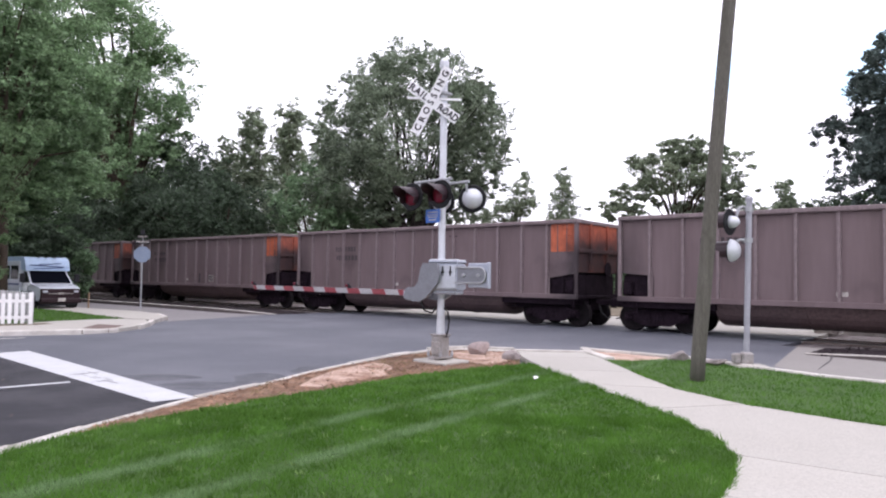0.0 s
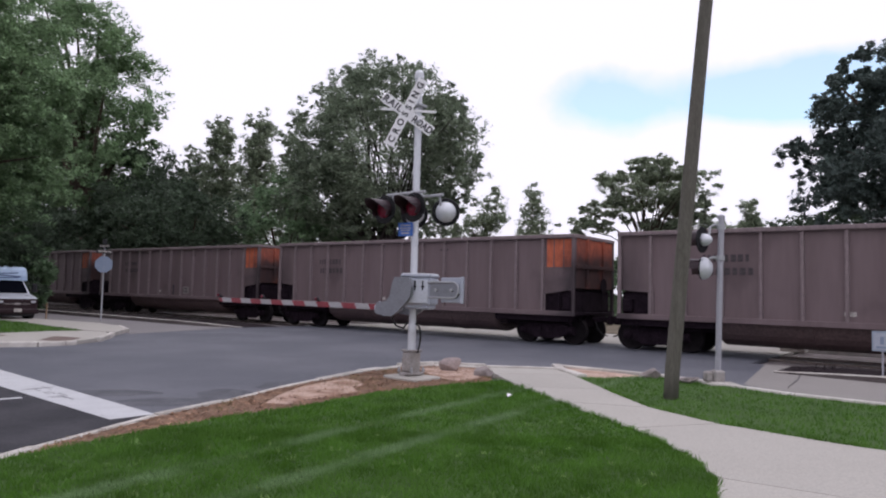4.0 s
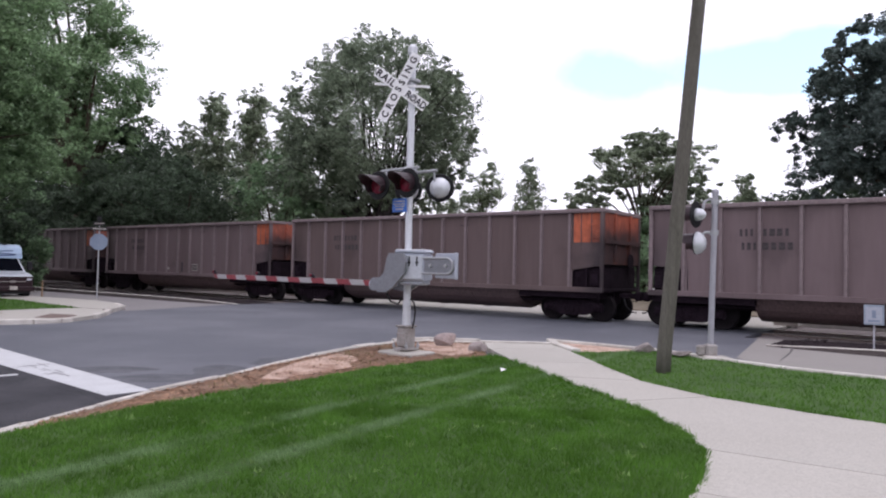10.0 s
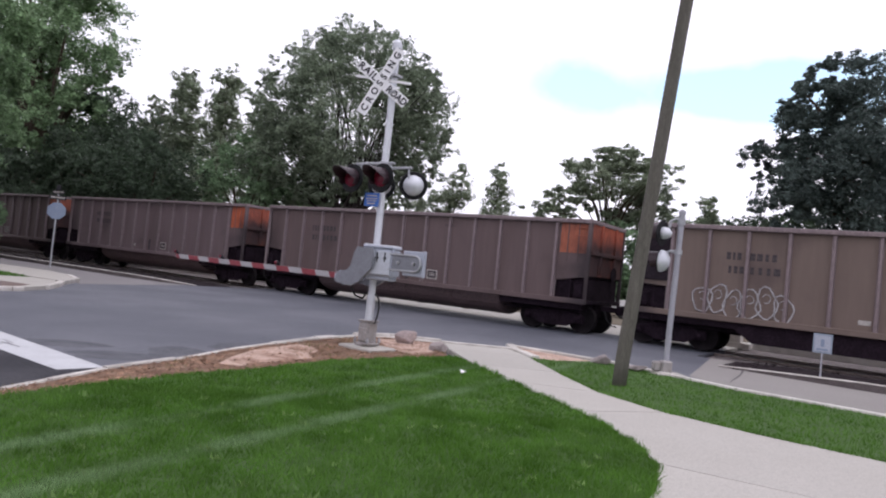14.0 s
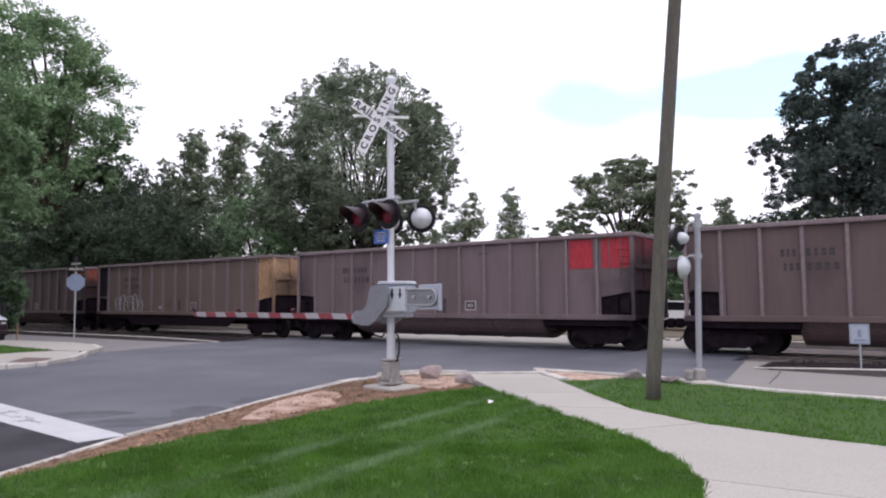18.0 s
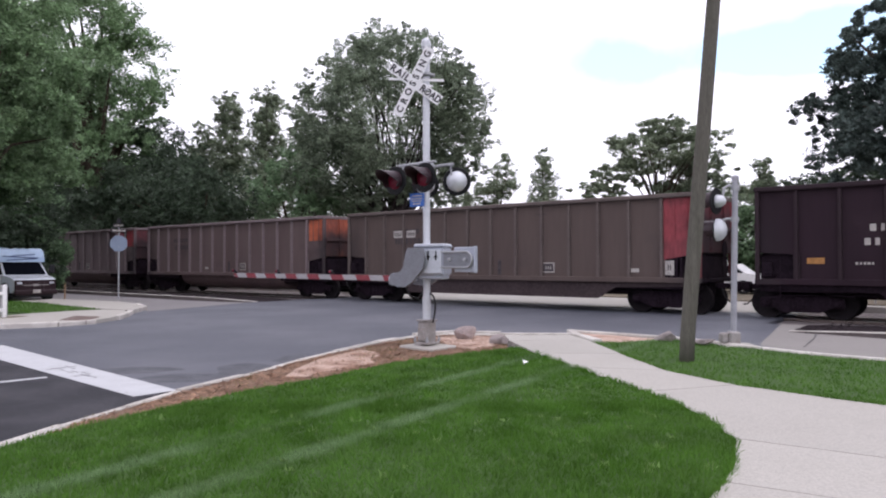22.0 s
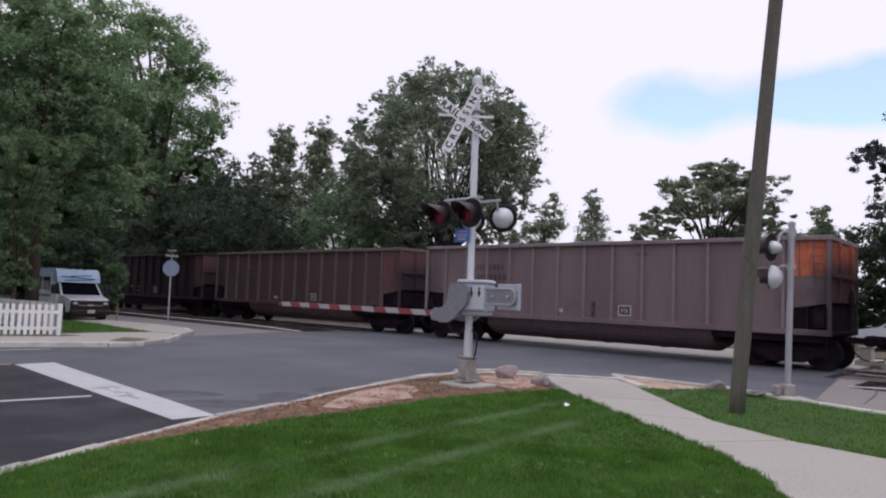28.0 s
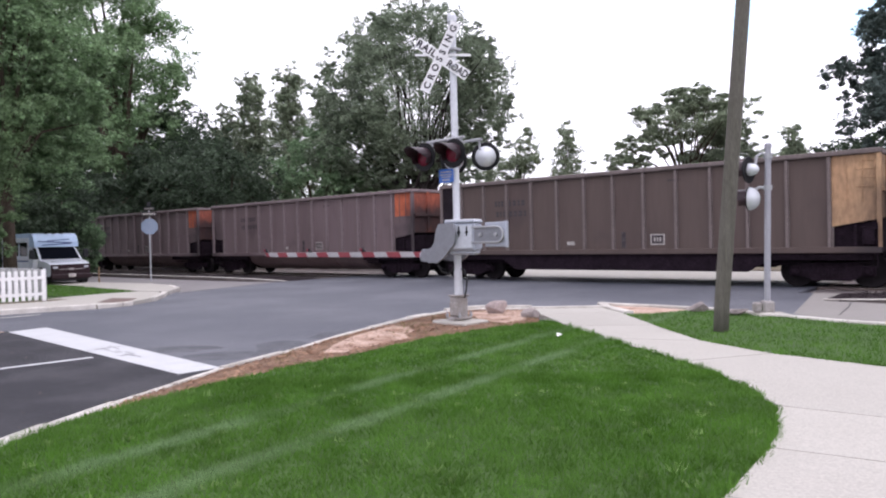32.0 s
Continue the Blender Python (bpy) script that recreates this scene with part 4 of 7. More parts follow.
SILL, TOP = 1.06, 3.655


def travelled(t):
    """Where the front of the car numbered 0 stands along the track."""
    return 9.75 + 7.8247 * t + 0.0081976 * t * t - 0.00024595 * t ** 3


def wheelset_mesh():
    prof = [(0.02, -0.80), (0.085, -0.80), (0.085, -0.76), (0.16, -0.74), (0.40, -0.755), (0.445, -0.80), (0.455, -0.79), (0.452, -0.70), (0.48, -0.685), (0.48, -0.66), (0.36, -0.675), (0.12, -0.69), (0.085, -0.66)]
    full = prof + [(r, -z) for r, z in prof[::-1]]
    return mesh("wheelset", lathe(full, 20, Matrix.Rotation(radians(-90), 4, "X")), WHEEL, True)


def side_frame_geo():
    """A cast bogie side frame with bearing boxes and spring nest."""
    prof = [(-1.05, 0.50), (-1.05, 0.36), (-0.72, 0.33), (-0.45, 0.20), (0.45, 0.20), (0.72, 0.33), (1.05, 0.36), (1.05, 0.50), (0.74, 0.62), (0.42, 0.70), (-0.42, 0.70), (-0.74, 0.62)]
    geo = [extrude_y(prof, -0.07, 0.07)]
    for sx in (-0.89, 0.89):
        geo.append(box(sx, 0, 0.46, 0.30, 0.24, 0.28, 0.04))
        geo.append(lathe([(0.02, 0), (0.10, 0.0), (0.10, 0.10), (0.05, 0.14)], 10, Matrix.Translation((sx, 0.10, 0.46)) @ Matrix.Rotation(radians(-90), 4, "X")))
    for sx in (-0.2, 0, 0.2):
        geo.append(tube([(sx, 0.02, 0.24), (sx, 0.02, 0.55)], 0.085, 8))
    return join(*geo)


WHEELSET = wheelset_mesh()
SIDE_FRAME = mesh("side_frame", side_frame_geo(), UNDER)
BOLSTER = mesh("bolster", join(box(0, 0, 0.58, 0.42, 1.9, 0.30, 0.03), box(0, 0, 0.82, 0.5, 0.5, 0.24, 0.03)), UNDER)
RIB_MESHES = {}


def rib_mesh(key, mat, z0, z1):
    if key not in RIB_MESHES:
        w, dd = 0.050, 0.110
        prof = [(-w - 0.04, 0), (w + 0.04, 0), (w + 0.04, 0.012), (w, 0.016), (w - 0.012, dd), (-w + 0.012, dd), (-w, 0.016), (-w - 0.04, 0.012)]
        v, f = prism(prof, z0, z1)
        RIB_MESHES[key] = mesh("rib", (v, f), mat)
    return RIB_MESHES[key]


MARK_MESHES = {}


def marks(car, name, x0, z0, y, w, h, n, mat, gap=0.35, seed=0):
    """A row of upright bars, each a piece of its own, for unreadable stencilled marks."""
    rng = random.Random(seed)
    cell = w / n
    for i in range(n):
        ww = round(cell * (1 - gap) * rng.choice((0.6, 0.8, 1.0)), 3)
        key = (ww, h, mat.name)
        if key not in MARK_MESHES:
            MARK_MESHES[key] = mesh(name, box(0, 0, h / 2, ww, 0.004, h, 0.001), mat)
        part(name, MARK_MESHES[key], None, car, m=pose(x0 - cell * (i + 0.5), y, z0))


def hopper(style, number):
    """One gondola. Local x runs forward, +y is the side towards the street, z = 0 on the rail."""
    body_mat, rib_mat, end_mat = style["body"], style["rib"], style["end"]
    car = thing("coal_gondola", style["label"], "railway car", group="cars of the coal train")
    L0 = -BODY
    z0 = SILL
    panel_x = -13.52
    # side sheets with the slanted cut-outs at both ends
    for sgn in (1, -1):
        y = SIDE - 0.15
        side = [(-0.05, z0 + 0.80), (-0.05, TOP - 0.1), (panel_x, TOP - 0.1), (panel_x, z0), (-1.15, z0), (-1.15, z0 + 0.72)]
        geo = extrude_y(side, y - 0.02, y + 0.02) if sgn > 0 else extrude_y(side, -y - 0.02, -y + 0.02)
        part("side_sheet", geo, body_mat, car)
        endp = [(panel_x, TOP - 0.1), (L0, TOP - 0.1), (L0, z0 + 0.80), (panel_x, z0 + 0.60)]
        ge = extrude_y(endp, sgn * (y + 0.004) - 0.02, sgn * (y + 0.004) + 0.02)
        sheet = part("end_side_sheet", ge, end_mat if style["tall"] else body_mat, car, style["end_label"] if style["tall"] else "")
        if not style["tall"]:
            patch = [(panel_x - 0.14, TOP - 0.14), (L0 + 0.14, TOP - 0.14), (L0 + 0.14, TOP - 1.08), (panel_x - 0.14, TOP - 1.08)]
            part("end_panel", extrude_y(patch, sgn * (y + 0.028) - 0.004, sgn * (y + 0.028) + 0.004), end_mat, car, style["end_label"])
        for k in range(4):
            part("grab_iron", tube([(L0 + 0.16, sgn * (y + 0.06), TOP - 0.95 + 0.22 * k), (L0 + 0.56, sgn * (y + 0.06), TOP - 0.95 + 0.22 * k)], 0.012, 6), end_mat, car)
        for x in (panel_x - 0.40, panel_x - 0.76):
            part("end_seam", box(x, sgn * (y + 0.034), TOP - 0.75, 0.035, 0.02, 1.2, 0.004), end_mat if style["tall"] else body_mat, car)
        # corner posts, ladder rungs, sill
        for x in (-0.06, L0 + 0.06):
            part("corner_post", box(x, sgn * (SIDE - 0.07), (z0 + TOP) / 2, 0.11, 0.10, TOP - z0 - 0.1, 0.01), rib_mat if x > -1 else (end_mat if style["tall"] else body_mat), car)
        part("side_sill", box(L0 / 2, sgn * (SIDE - 0.06), z0 - 0.01, BODY, 0.16, 0.16, 0.015), body_mat, car)
        part("top_chord", box(L0 / 2, sgn * (SIDE - 0.06), TOP - 0.06, BODY, 0.14, 0.13, 0.02), rib_mat, car)
        inner = [(panel_x - 0.55, z0 + 0.02), (panel_x - 0.62, z0 + 0.02), (panel_x - 0.62, z0 + 0.66), (panel_x - 0.55, z0 + 0.66)]
        part("platform_post", extrude_y(inner, sgn * y - 0.03, sgn * y + 0.03), UNDER, car)
        for x in (L0 + 0.30, -0.45):
            for k in range(4):
                part("ladder_rung", tube([(x - 0.20, sgn * (SIDE + 0.0), 0.62 + 0.34 * k), (x + 0.20, sgn * (SIDE + 0.0), 0.62 + 0.34 * k)], 0.014, 6), UNDER, car)
            part("grab_iron", tube([(x - 0.20, sgn * (SIDE + 0.0), 0.60), (x - 0.20, sgn * (SIDE + 0.0), 1.75)], 0.014, 6), UNDER, car)
    count = style["ribs"]
    for sgn in (1, -1):
        me = rib_mesh((rib_mat.name, count), rib_mat, z0 + 0.04, TOP - 0.12)
        for i in range(1, count + 1):
            x = panel_x * i / count
            m = pose(x, sgn * (SIDE - 0.145), 0, 0, 0, 0 if sgn > 0 else 180)
            part("rib", me, None, car, m=m)
    # ends: end sheets, slope sheets, platform, soot
    for x, sgn, mat in ((0, 1, body_mat), (L0, -1, {ORANGE.name: SOOTY_ORANGE, ORANGE_DULL.name: SOOTY_ORANGE, RED_END.name: SOOTY_RED, RED_DULL.name: SOOTY_RED}.get(end_mat.name, end_mat))):
        part("end_sheet", box(x - sgn * 0.06, 0, (z0 + 0.8 + TOP) / 2 - 0.03, 0.06, 2 * SIDE - 0.2, TOP - z0 - 0.9, 0.01), mat, car)
        part("end_chord", box(x - sgn * 0.05, 0, TOP - 0.06, 0.14, 2 * SIDE - 0.1, 0.13, 0.02), rib_mat, car)
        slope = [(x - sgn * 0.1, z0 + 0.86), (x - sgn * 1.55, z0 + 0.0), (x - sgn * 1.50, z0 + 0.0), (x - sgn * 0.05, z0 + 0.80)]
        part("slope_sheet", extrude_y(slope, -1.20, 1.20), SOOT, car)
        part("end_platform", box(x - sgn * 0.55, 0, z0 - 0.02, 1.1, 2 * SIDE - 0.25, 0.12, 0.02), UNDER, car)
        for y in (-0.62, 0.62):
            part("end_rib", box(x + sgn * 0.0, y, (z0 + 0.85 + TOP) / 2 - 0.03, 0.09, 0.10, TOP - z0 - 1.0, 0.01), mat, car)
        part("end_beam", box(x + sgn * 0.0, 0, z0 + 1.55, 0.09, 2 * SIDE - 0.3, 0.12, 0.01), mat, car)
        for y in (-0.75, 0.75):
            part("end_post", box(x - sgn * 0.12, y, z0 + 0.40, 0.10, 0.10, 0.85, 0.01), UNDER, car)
        # Added dark block fills the open end recess in place of its shade.
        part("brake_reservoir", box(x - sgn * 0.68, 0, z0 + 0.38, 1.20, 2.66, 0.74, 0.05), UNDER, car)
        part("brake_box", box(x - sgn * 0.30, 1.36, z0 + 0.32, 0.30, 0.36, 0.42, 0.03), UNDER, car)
        part("coupler", join(box(x + sgn * 0.30, 0, 0.86, 0.75, 0.16, 0.18, 0.03), box(x + sgn * 0.60, 0.02, 0.86, 0.24, 0.30, 0.30, 0.05)), UNDER, car)
        hose = [(x + sgn * 0.25, 0.45, 0.80), (x + sgn * 0.32, 0.45, 0.55), (x + sgn * 0.50, 0.40, 0.36), (x + sgn * 0.64, 0.34, 0.34)]
        part("air_hose", tube(hose, 0.022, 6), RUBBER, car)
    part("brake_wheel", lathe([(0.24, -0.015), (0.27, 0), (0.24, 0.015), (0.22, 0)], 14, pose(L0 - 0.04, -0.6, 2.0, 0, 90, 0)), UNDER, car)
    part("floor_pan", box(L0 / 2, 0, z0 - 0.02, BODY - 2.8, 2 * SIDE - 0.3, 0.14, 0.01), UNDER, car)
    # coal load, below the chord
    rng = random.Random(number)
    nx, ny = 16, 5
    vs = [(L0 * (0.03 + 0.94 * i / nx), (2 * j / ny - 1) * (SIDE - 0.16), TOP - 0.45 + 0.22 * math.sin(math.pi * i / nx) * (1 - (2 * j / ny - 1) ** 2) + rng.uniform(-0.03, 0.03)) for i in range(nx + 1) for j in range(ny + 1)]
    fs = [(i * (ny + 1) + j, i * (ny + 1) + j + 1, (i + 1) * (ny + 1) + j + 1, (i + 1) * (ny + 1) + j) for i in range(nx) for j in range(ny)]
    part("coal_load", (vs, fs), SOOT, car)
    # belly: round tub, or a straight deep sill
    if style["tub"]:
        a = [(1.28 * math.cos(t_), 1.02 + 0.74 * math.sin(t_)) for t_ in np.linspace(math.pi, 2 * math.pi, 13)]
        prof = [(y, z) for y, z in a]
        xs = [-3.15, -2.95, -11.25, -11.45]
        sc = [0.82, 1, 1, 0.82]
        vs = [(x, y * (0.9 + 0.1 * k), 1.02 + (z - 1.02) * k) for x, k in zip(xs, sc) for y, z in prof]
        n = len(prof)
        fs = [(i * n + j, i * n + j + 1, i * n + n + j + 1, i * n + n + j) for i in range(3) for j in range(n - 1)]
        fs += [tuple(range(n)), tuple(range(3 * n, 4 * n))[::-1]]
        part("tub", (vs, fs), TUB, car, "rounded belly tub of stained steel", smooth=False)
        for x in (-5.4, -7.45, -9.5):
            hoop = [(x, y * 1.012, 1.02 + (z - 1.02) * 1.015) for y, z in prof]
            part("tub_hoop", tube(hoop, 0.016, 5), TUB, car)
    else:
        for sgn in (1, -1):
            sill = [(-0.3, z0 - 0.08), (-0.3, z0 - 0.2), (-2.9, z0 - 0.26), (-3.4, z0 - 0.62), (-11.4, z0 - 0.62), (-12.0, z0 - 0.26), (L0 + 0.3, z0 - 0.2), (L0 + 0.3, z0 - 0.08)]
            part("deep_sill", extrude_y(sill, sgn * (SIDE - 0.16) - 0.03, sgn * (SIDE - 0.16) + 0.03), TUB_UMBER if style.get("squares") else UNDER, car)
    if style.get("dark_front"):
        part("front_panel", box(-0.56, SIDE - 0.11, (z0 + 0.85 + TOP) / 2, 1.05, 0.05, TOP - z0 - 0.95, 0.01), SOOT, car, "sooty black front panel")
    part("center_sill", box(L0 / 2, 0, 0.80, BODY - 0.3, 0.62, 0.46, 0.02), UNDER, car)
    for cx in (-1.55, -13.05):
        # Dark block closes the gap between sill and truck.
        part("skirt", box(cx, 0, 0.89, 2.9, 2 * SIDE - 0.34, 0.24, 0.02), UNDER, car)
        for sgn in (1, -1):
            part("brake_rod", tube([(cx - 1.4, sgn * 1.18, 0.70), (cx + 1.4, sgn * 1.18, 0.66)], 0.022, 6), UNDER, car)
    # trucks
    for cx in (-1.05, -13.45):
        truck = part("truck", BOLSTER, None, car, m=pose(cx, 0, 0))
        for sgn in (1, -1):
            part("side_frame", SIDE_FRAME, None, truck, m=pose(0, sgn * 1.0, 0, 0, 0, 0 if sgn > 0 else 180))
        for dx in (0.89, -0.89):
            w = part("wheelset", WHEELSET, None, car, m=pose(cx + dx, 0, 0.462))
    # stencils on the street side
    y = SIDE - 0.123
    tone = STENCIL_LIGHT if style.get("light_marks") else STENCIL_DARK
    mx = -2.55
    seed = number
    if style.get("light_marks"):
        rows = ((mx - 0.15, 2.38, 0.46, 0.18, 2), (mx - 1.0, 2.38, 0.46, 0.18, 2), (mx - 0.03, 2.02, 0.66, 0.18, 3), (mx - 1.0, 2.02, 0.46, 0.18, 2))
    else:
        rows = ((mx, 2.72, 0.42, 0.20, 3), (mx - 0.60, 2.72, 0.74, 0.20, 4), (mx - 0.05, 2.34, 0.46, 0.20, 3), (mx - 0.60, 2.34, 0.84, 0.20, 4))
    for k, (x, z, w, h, n) in enumerate(rows):
        marks(car, "stencil_mark" if k < 2 else "stencil_number", x, z, y, w, h, n, tone, 0.22, seed=seed + k)
    marks(car, "data_bar", -9.1, 3.20, y, 0.42, 0.05, 7, tone, 0.2, seed=seed)
    px = -9.6 if style.get("squares") else -8.75
    part("inspection_plate", box(px, y, 1.42, 0.46, 0.006, 0.34, 0.001), STENCIL_LIGHT, car, "small pale framed stencil plate")
    part("plate_field", box(px, y + 0.004, 1.42, 0.38, 0.006, 0.26, 0.001), STENCIL_DARK, car)
    marks(car, "plate_bar", px + 0.13, 1.36, y + 0.008, 0.26, 0.12, 3, STENCIL_LIGHT, seed=seed)
    part("small_label", box(-12.65 if style.get("squares") else -5.7 - 0.3 * (number % 3), y, 1.34, 0.28, 0.006, 0.12, 0.001), STENCIL_LIGHT, car)
    part("door_mark", box(-7.62, y, 1.42, 0.14, 0.02, 0.52, 0.006), STENCIL_DARK, car)
    if style.get("yellow"):
        part("yellow_label", box(-1.5, y, 1.62, 0.42, 0.006, 0.16, 0.001), STENCIL_YELLOW, car)
        for x in (-5.3, -6.25, -8.5):
            part("yellow_label", box(x - 0.12, y, 1.62, 0.40, 0.006, 0.09, 0.001), STENCIL_YELLOW, car)
        marks(car, "data_bar", -2.4, 1.52, y, 0.45, 0.06, 5, STENCIL_LIGHT, 0.2, seed=7)
        marks(car, "data_bar", -3.4, 1.52, y, 0.55, 0.06, 6, STENCIL_LIGHT, 0.2, seed=8)
    if style.get("squares"):
        for x in (-2.78, -3.46):
            part("white_label", box(x, y, 2.72, 0.46, 0.006, 0.28, 0.001), STENCIL_LIGHT, car)
            marks(car, "label_bar", x + 0.19, 2.65, y + 0.005, 0.38, 0.13, 4, STENCIL_DARK, 0.3, seed=31)
        part("corner_plate", box(panel_x - 0.24, SIDE - 0.15, z0 + 0.34, 0.46, 0.02, 0.64, 0.006), UNDER, car)
        part("white_label", box(panel_x - 0.22, SIDE - 0.136, z0 + 0.36, 0.28, 0.006, 0.44, 0.001), STENCIL_LIGHT, car)
        marks(car, "label_bar", panel_x - 0.15, z0 + 0.28, SIDE - 0.131, 0.14, 0.18, 2, STENCIL_DARK, 0.3, seed=32)
    if style.get("stripes"):
        part("red_block", box(panel_x + 0.56, y + 0.004, TOP - 0.61, 0.80, 0.008, 0.92, 0.001), RED_END, car, "faded red painted block")
    if style.get("graffiti"):
        rng = random.Random(9)
        for k in range(6):
            cx, cz = -2.0 - 0.42 * k, 1.52 + 0.08 * math.sin(k * 2.1)
            rx, rz = 0.24 + 0.05 * rng.random(), 0.36 + 0.08 * rng.random()
            loop = [(cx + rx * math.cos(a) * (1 + 0.18 * math.sin(3 * a + k)), y + 0.01, cz + rz * math.sin(a) * (1 + 0.15 * math.cos(2 * a + k))) for a in np.linspace(0, 2 * math.pi, 15)]
            part("graffiti_loop", tube(loop, 0.024, 4), GRAFFITI, car, "pale spray-painted bubble outline")
            loop = [(cx + 0.4 * rx * math.cos(a), y + 0.01, cz + 0.12 + 0.3 * rz * math.sin(a)) for a in np.linspace(0.4, 5.2, 9)]
            part("graffiti_loop", tube(loop, 0.013, 4), GRAFFITI, car)
    return car


def style(body=None, rib=None, end=None, label="", end_label="", tall=False, ribs=13, tub=True, **more):
    return dict(body=body or HOPPER, rib=rib or RIB, end=end or ORANGE, tall=tall, ribs=ribs, tub=tub,
                label=label or "weathered grey-brown coal gondola with ribbed sides and orange end",
                end_label=end_label or "faded orange end panel", **more)


PLAIN = style()
BROWN = style(body=HOPPER_BROWN)
DULL = style(body=HOPPER_BROWN, end=ORANGE_DULL, label="brownish coal gondola with a dull orange end panel", end_label="dull orange end panel")
TAN = style(body=HOPPER_TAN, end=TAN_END, tall=True, tub=False, dark_front=True, graffiti=True, label="brownish coal gondola with a tan end and pale graffiti", end_label="tan painted end sheet")
TAN_PLAIN = style(body=HOPPER_UMBER, rib=RIB_TAN, end=TAN_END, tall=True, tub=False, dark_front=True, label="brownish coal gondola with a tan end and black front panel", end_label="tan painted end sheet")
RED = style(end=RED_END, stripes=True, label="grey coal gondola with a faded red end and red blocks", end_label="faded red end panel")
RED_BROWN = style(body=HOPPER_UMBER, rib=RIB_UMBER, end=RED_DULL, tall=True, tub=False, squares=True, label="brown coal gondola with a faded red end and white label squares", end_label="faded red end sheet")
DARK = style(body=HOPPER_DARK, rib=RIB_DARK, end=MAROON_END, tall=True, tub=False, ribs=13, light_marks=True, yellow=True,
             label="dark brown coal gondola with white stencilled marks", end_label="maroon end sheet")
MAROON = style(body=HOPPER_MAROON, rib=RIB_UMBER, end=MAROON_END, tall=True, label="brown coal gondola with a maroon end", end_label="maroon end sheet")
CONSIST = {6: DULL, 7: TAN, 8: RED, 9: BROWN, 10: RED_BROWN, 11: DARK, 12: MAROON, 15: TAN_PLAIN, 2: PLAIN, -4: DULL, -6: BROWN, 4: BROWN, -8: DULL}
TRAIN = []


def build_train():
    first = {}
    for j in range(-10, 18):
        st = CONSIST.get(j, PLAIN)
        key = id(st)
        m = car_pose(j, 0)
        if key in first:
            car = copy_thing(first[key], m)
        else:
            car = first[key] = hopper(st, j + 12)
            car.matrix_basis = m
        TRAIN.append((j, car))


def car_pose(j, t):
    s = travelled(t) - CAR_PITCH * j
    return pose(*sd(s, 22.09), RAIL_Z, 0, 0, TURN)


build_train()


def motions():
    for j, car in TRAIN:
        walk(car, [(t, car_pose(j, t)) for t in (0, 4, 8, 12, 16, 20, 24, 28, 32)])
        for w in car.children:
            if w.name.startswith("wheelset"):
                x = w.matrix_basis.translation.x
                walk(w, [(k / 15, pose(x, 0, 0.462, 0, math.degrees((travelled(k / 15) - travelled(0)) / 0.455), 0)) for k in range(481)])


# ---- crossing signal with gate ----
def light_head(parent, m, dome=1.0, disc=1.0):
    """Flasher: black background disc, hood, red lens, pale domed housing. Faces -y."""
    face = Matrix.Rotation(radians(90), 4, "X")
    head = part("light_disc", lathe([(0.02, -0.015), (0.245 * disc, -0.015), (0.255 * disc, 0.0), (0.245 * disc, 0.012), (0.02, 0.012)], 28, face), BLACK, parent, "black background disc", m=m)
    part("housing", lathe([(0.185 * dome, -0.012), (0.181 * dome, -0.05), (0.155 * dome, -0.11), (0.10 * dome, -0.16), (0.03 * dome, -0.185)], 24, face), SILVER, head, "pale silver domed housing", smooth=True)
    part("lens", lathe([(0.155, 0.012), (0.150, 0.03), (0.10, 0.05), (0.02, 0.058)], 24, face), RED_LENS, head, "dark red glass lens", smooth=True)
    vs, fs = [], []
    n = 15
    for i in range(n):
        a = math.radians(-38 + 256 * i / (n - 1))
        for r in (0.172, 0.164):
            vs += [(r * math.cos(a), -0.012, r * math.sin(a)), (r * math.cos(a) * 1.02, -0.14 - 0.31 * max(0.0, math.sin(a)) ** 0.6, r * math.sin(a) * 1.02 - 0.02)]
    for i in range(n - 1):
        k = i * 4
        fs += [(k, k + 4, k + 5, k + 1), (k + 2, k + 3, k + 7, k + 6), (k + 1, k + 5, k + 7, k + 3)]
    part("hood", (vs, fs), HOOD, head, "black sun hood with the red lens glow in its colour")
    return head


def crossbuck(parent, m):
    top = part("blade", box(0, 0, 0, 1.10, 0.006, 0.19, 0.002), WHITE_SIGN, parent, "white blade lettered RAIL ROAD", m=m @ pose(0.01, 0, 0.03, 0, 36, 0))
    second = part("blade", box(0, 0, 0, 1.34, 0.006, 0.185, 0.002), WHITE_SIGN, parent, "white blade lettered CROSSING", m=m @ pose(-0.02, -0.012, 0.06, 0, -63.5, 0))
    for word, x, k, sp in (("RAIL", -0.335, 1.0, 1.15), ("ROAD", 0.335, 0.84, 1.0)):
        part("letters", moved(lettering(word, 0.18, spread=sp), pose(x, -0.006, -0.005, 90, 0, 0) @ Matrix.Diagonal((k, 1, 1, 1))), INK, top)
    part("letters", moved(lettering("CROSSING", 0.165, spread=1.72), pose(0, -0.006, -0.005, 90, 0, 0)), INK, second)


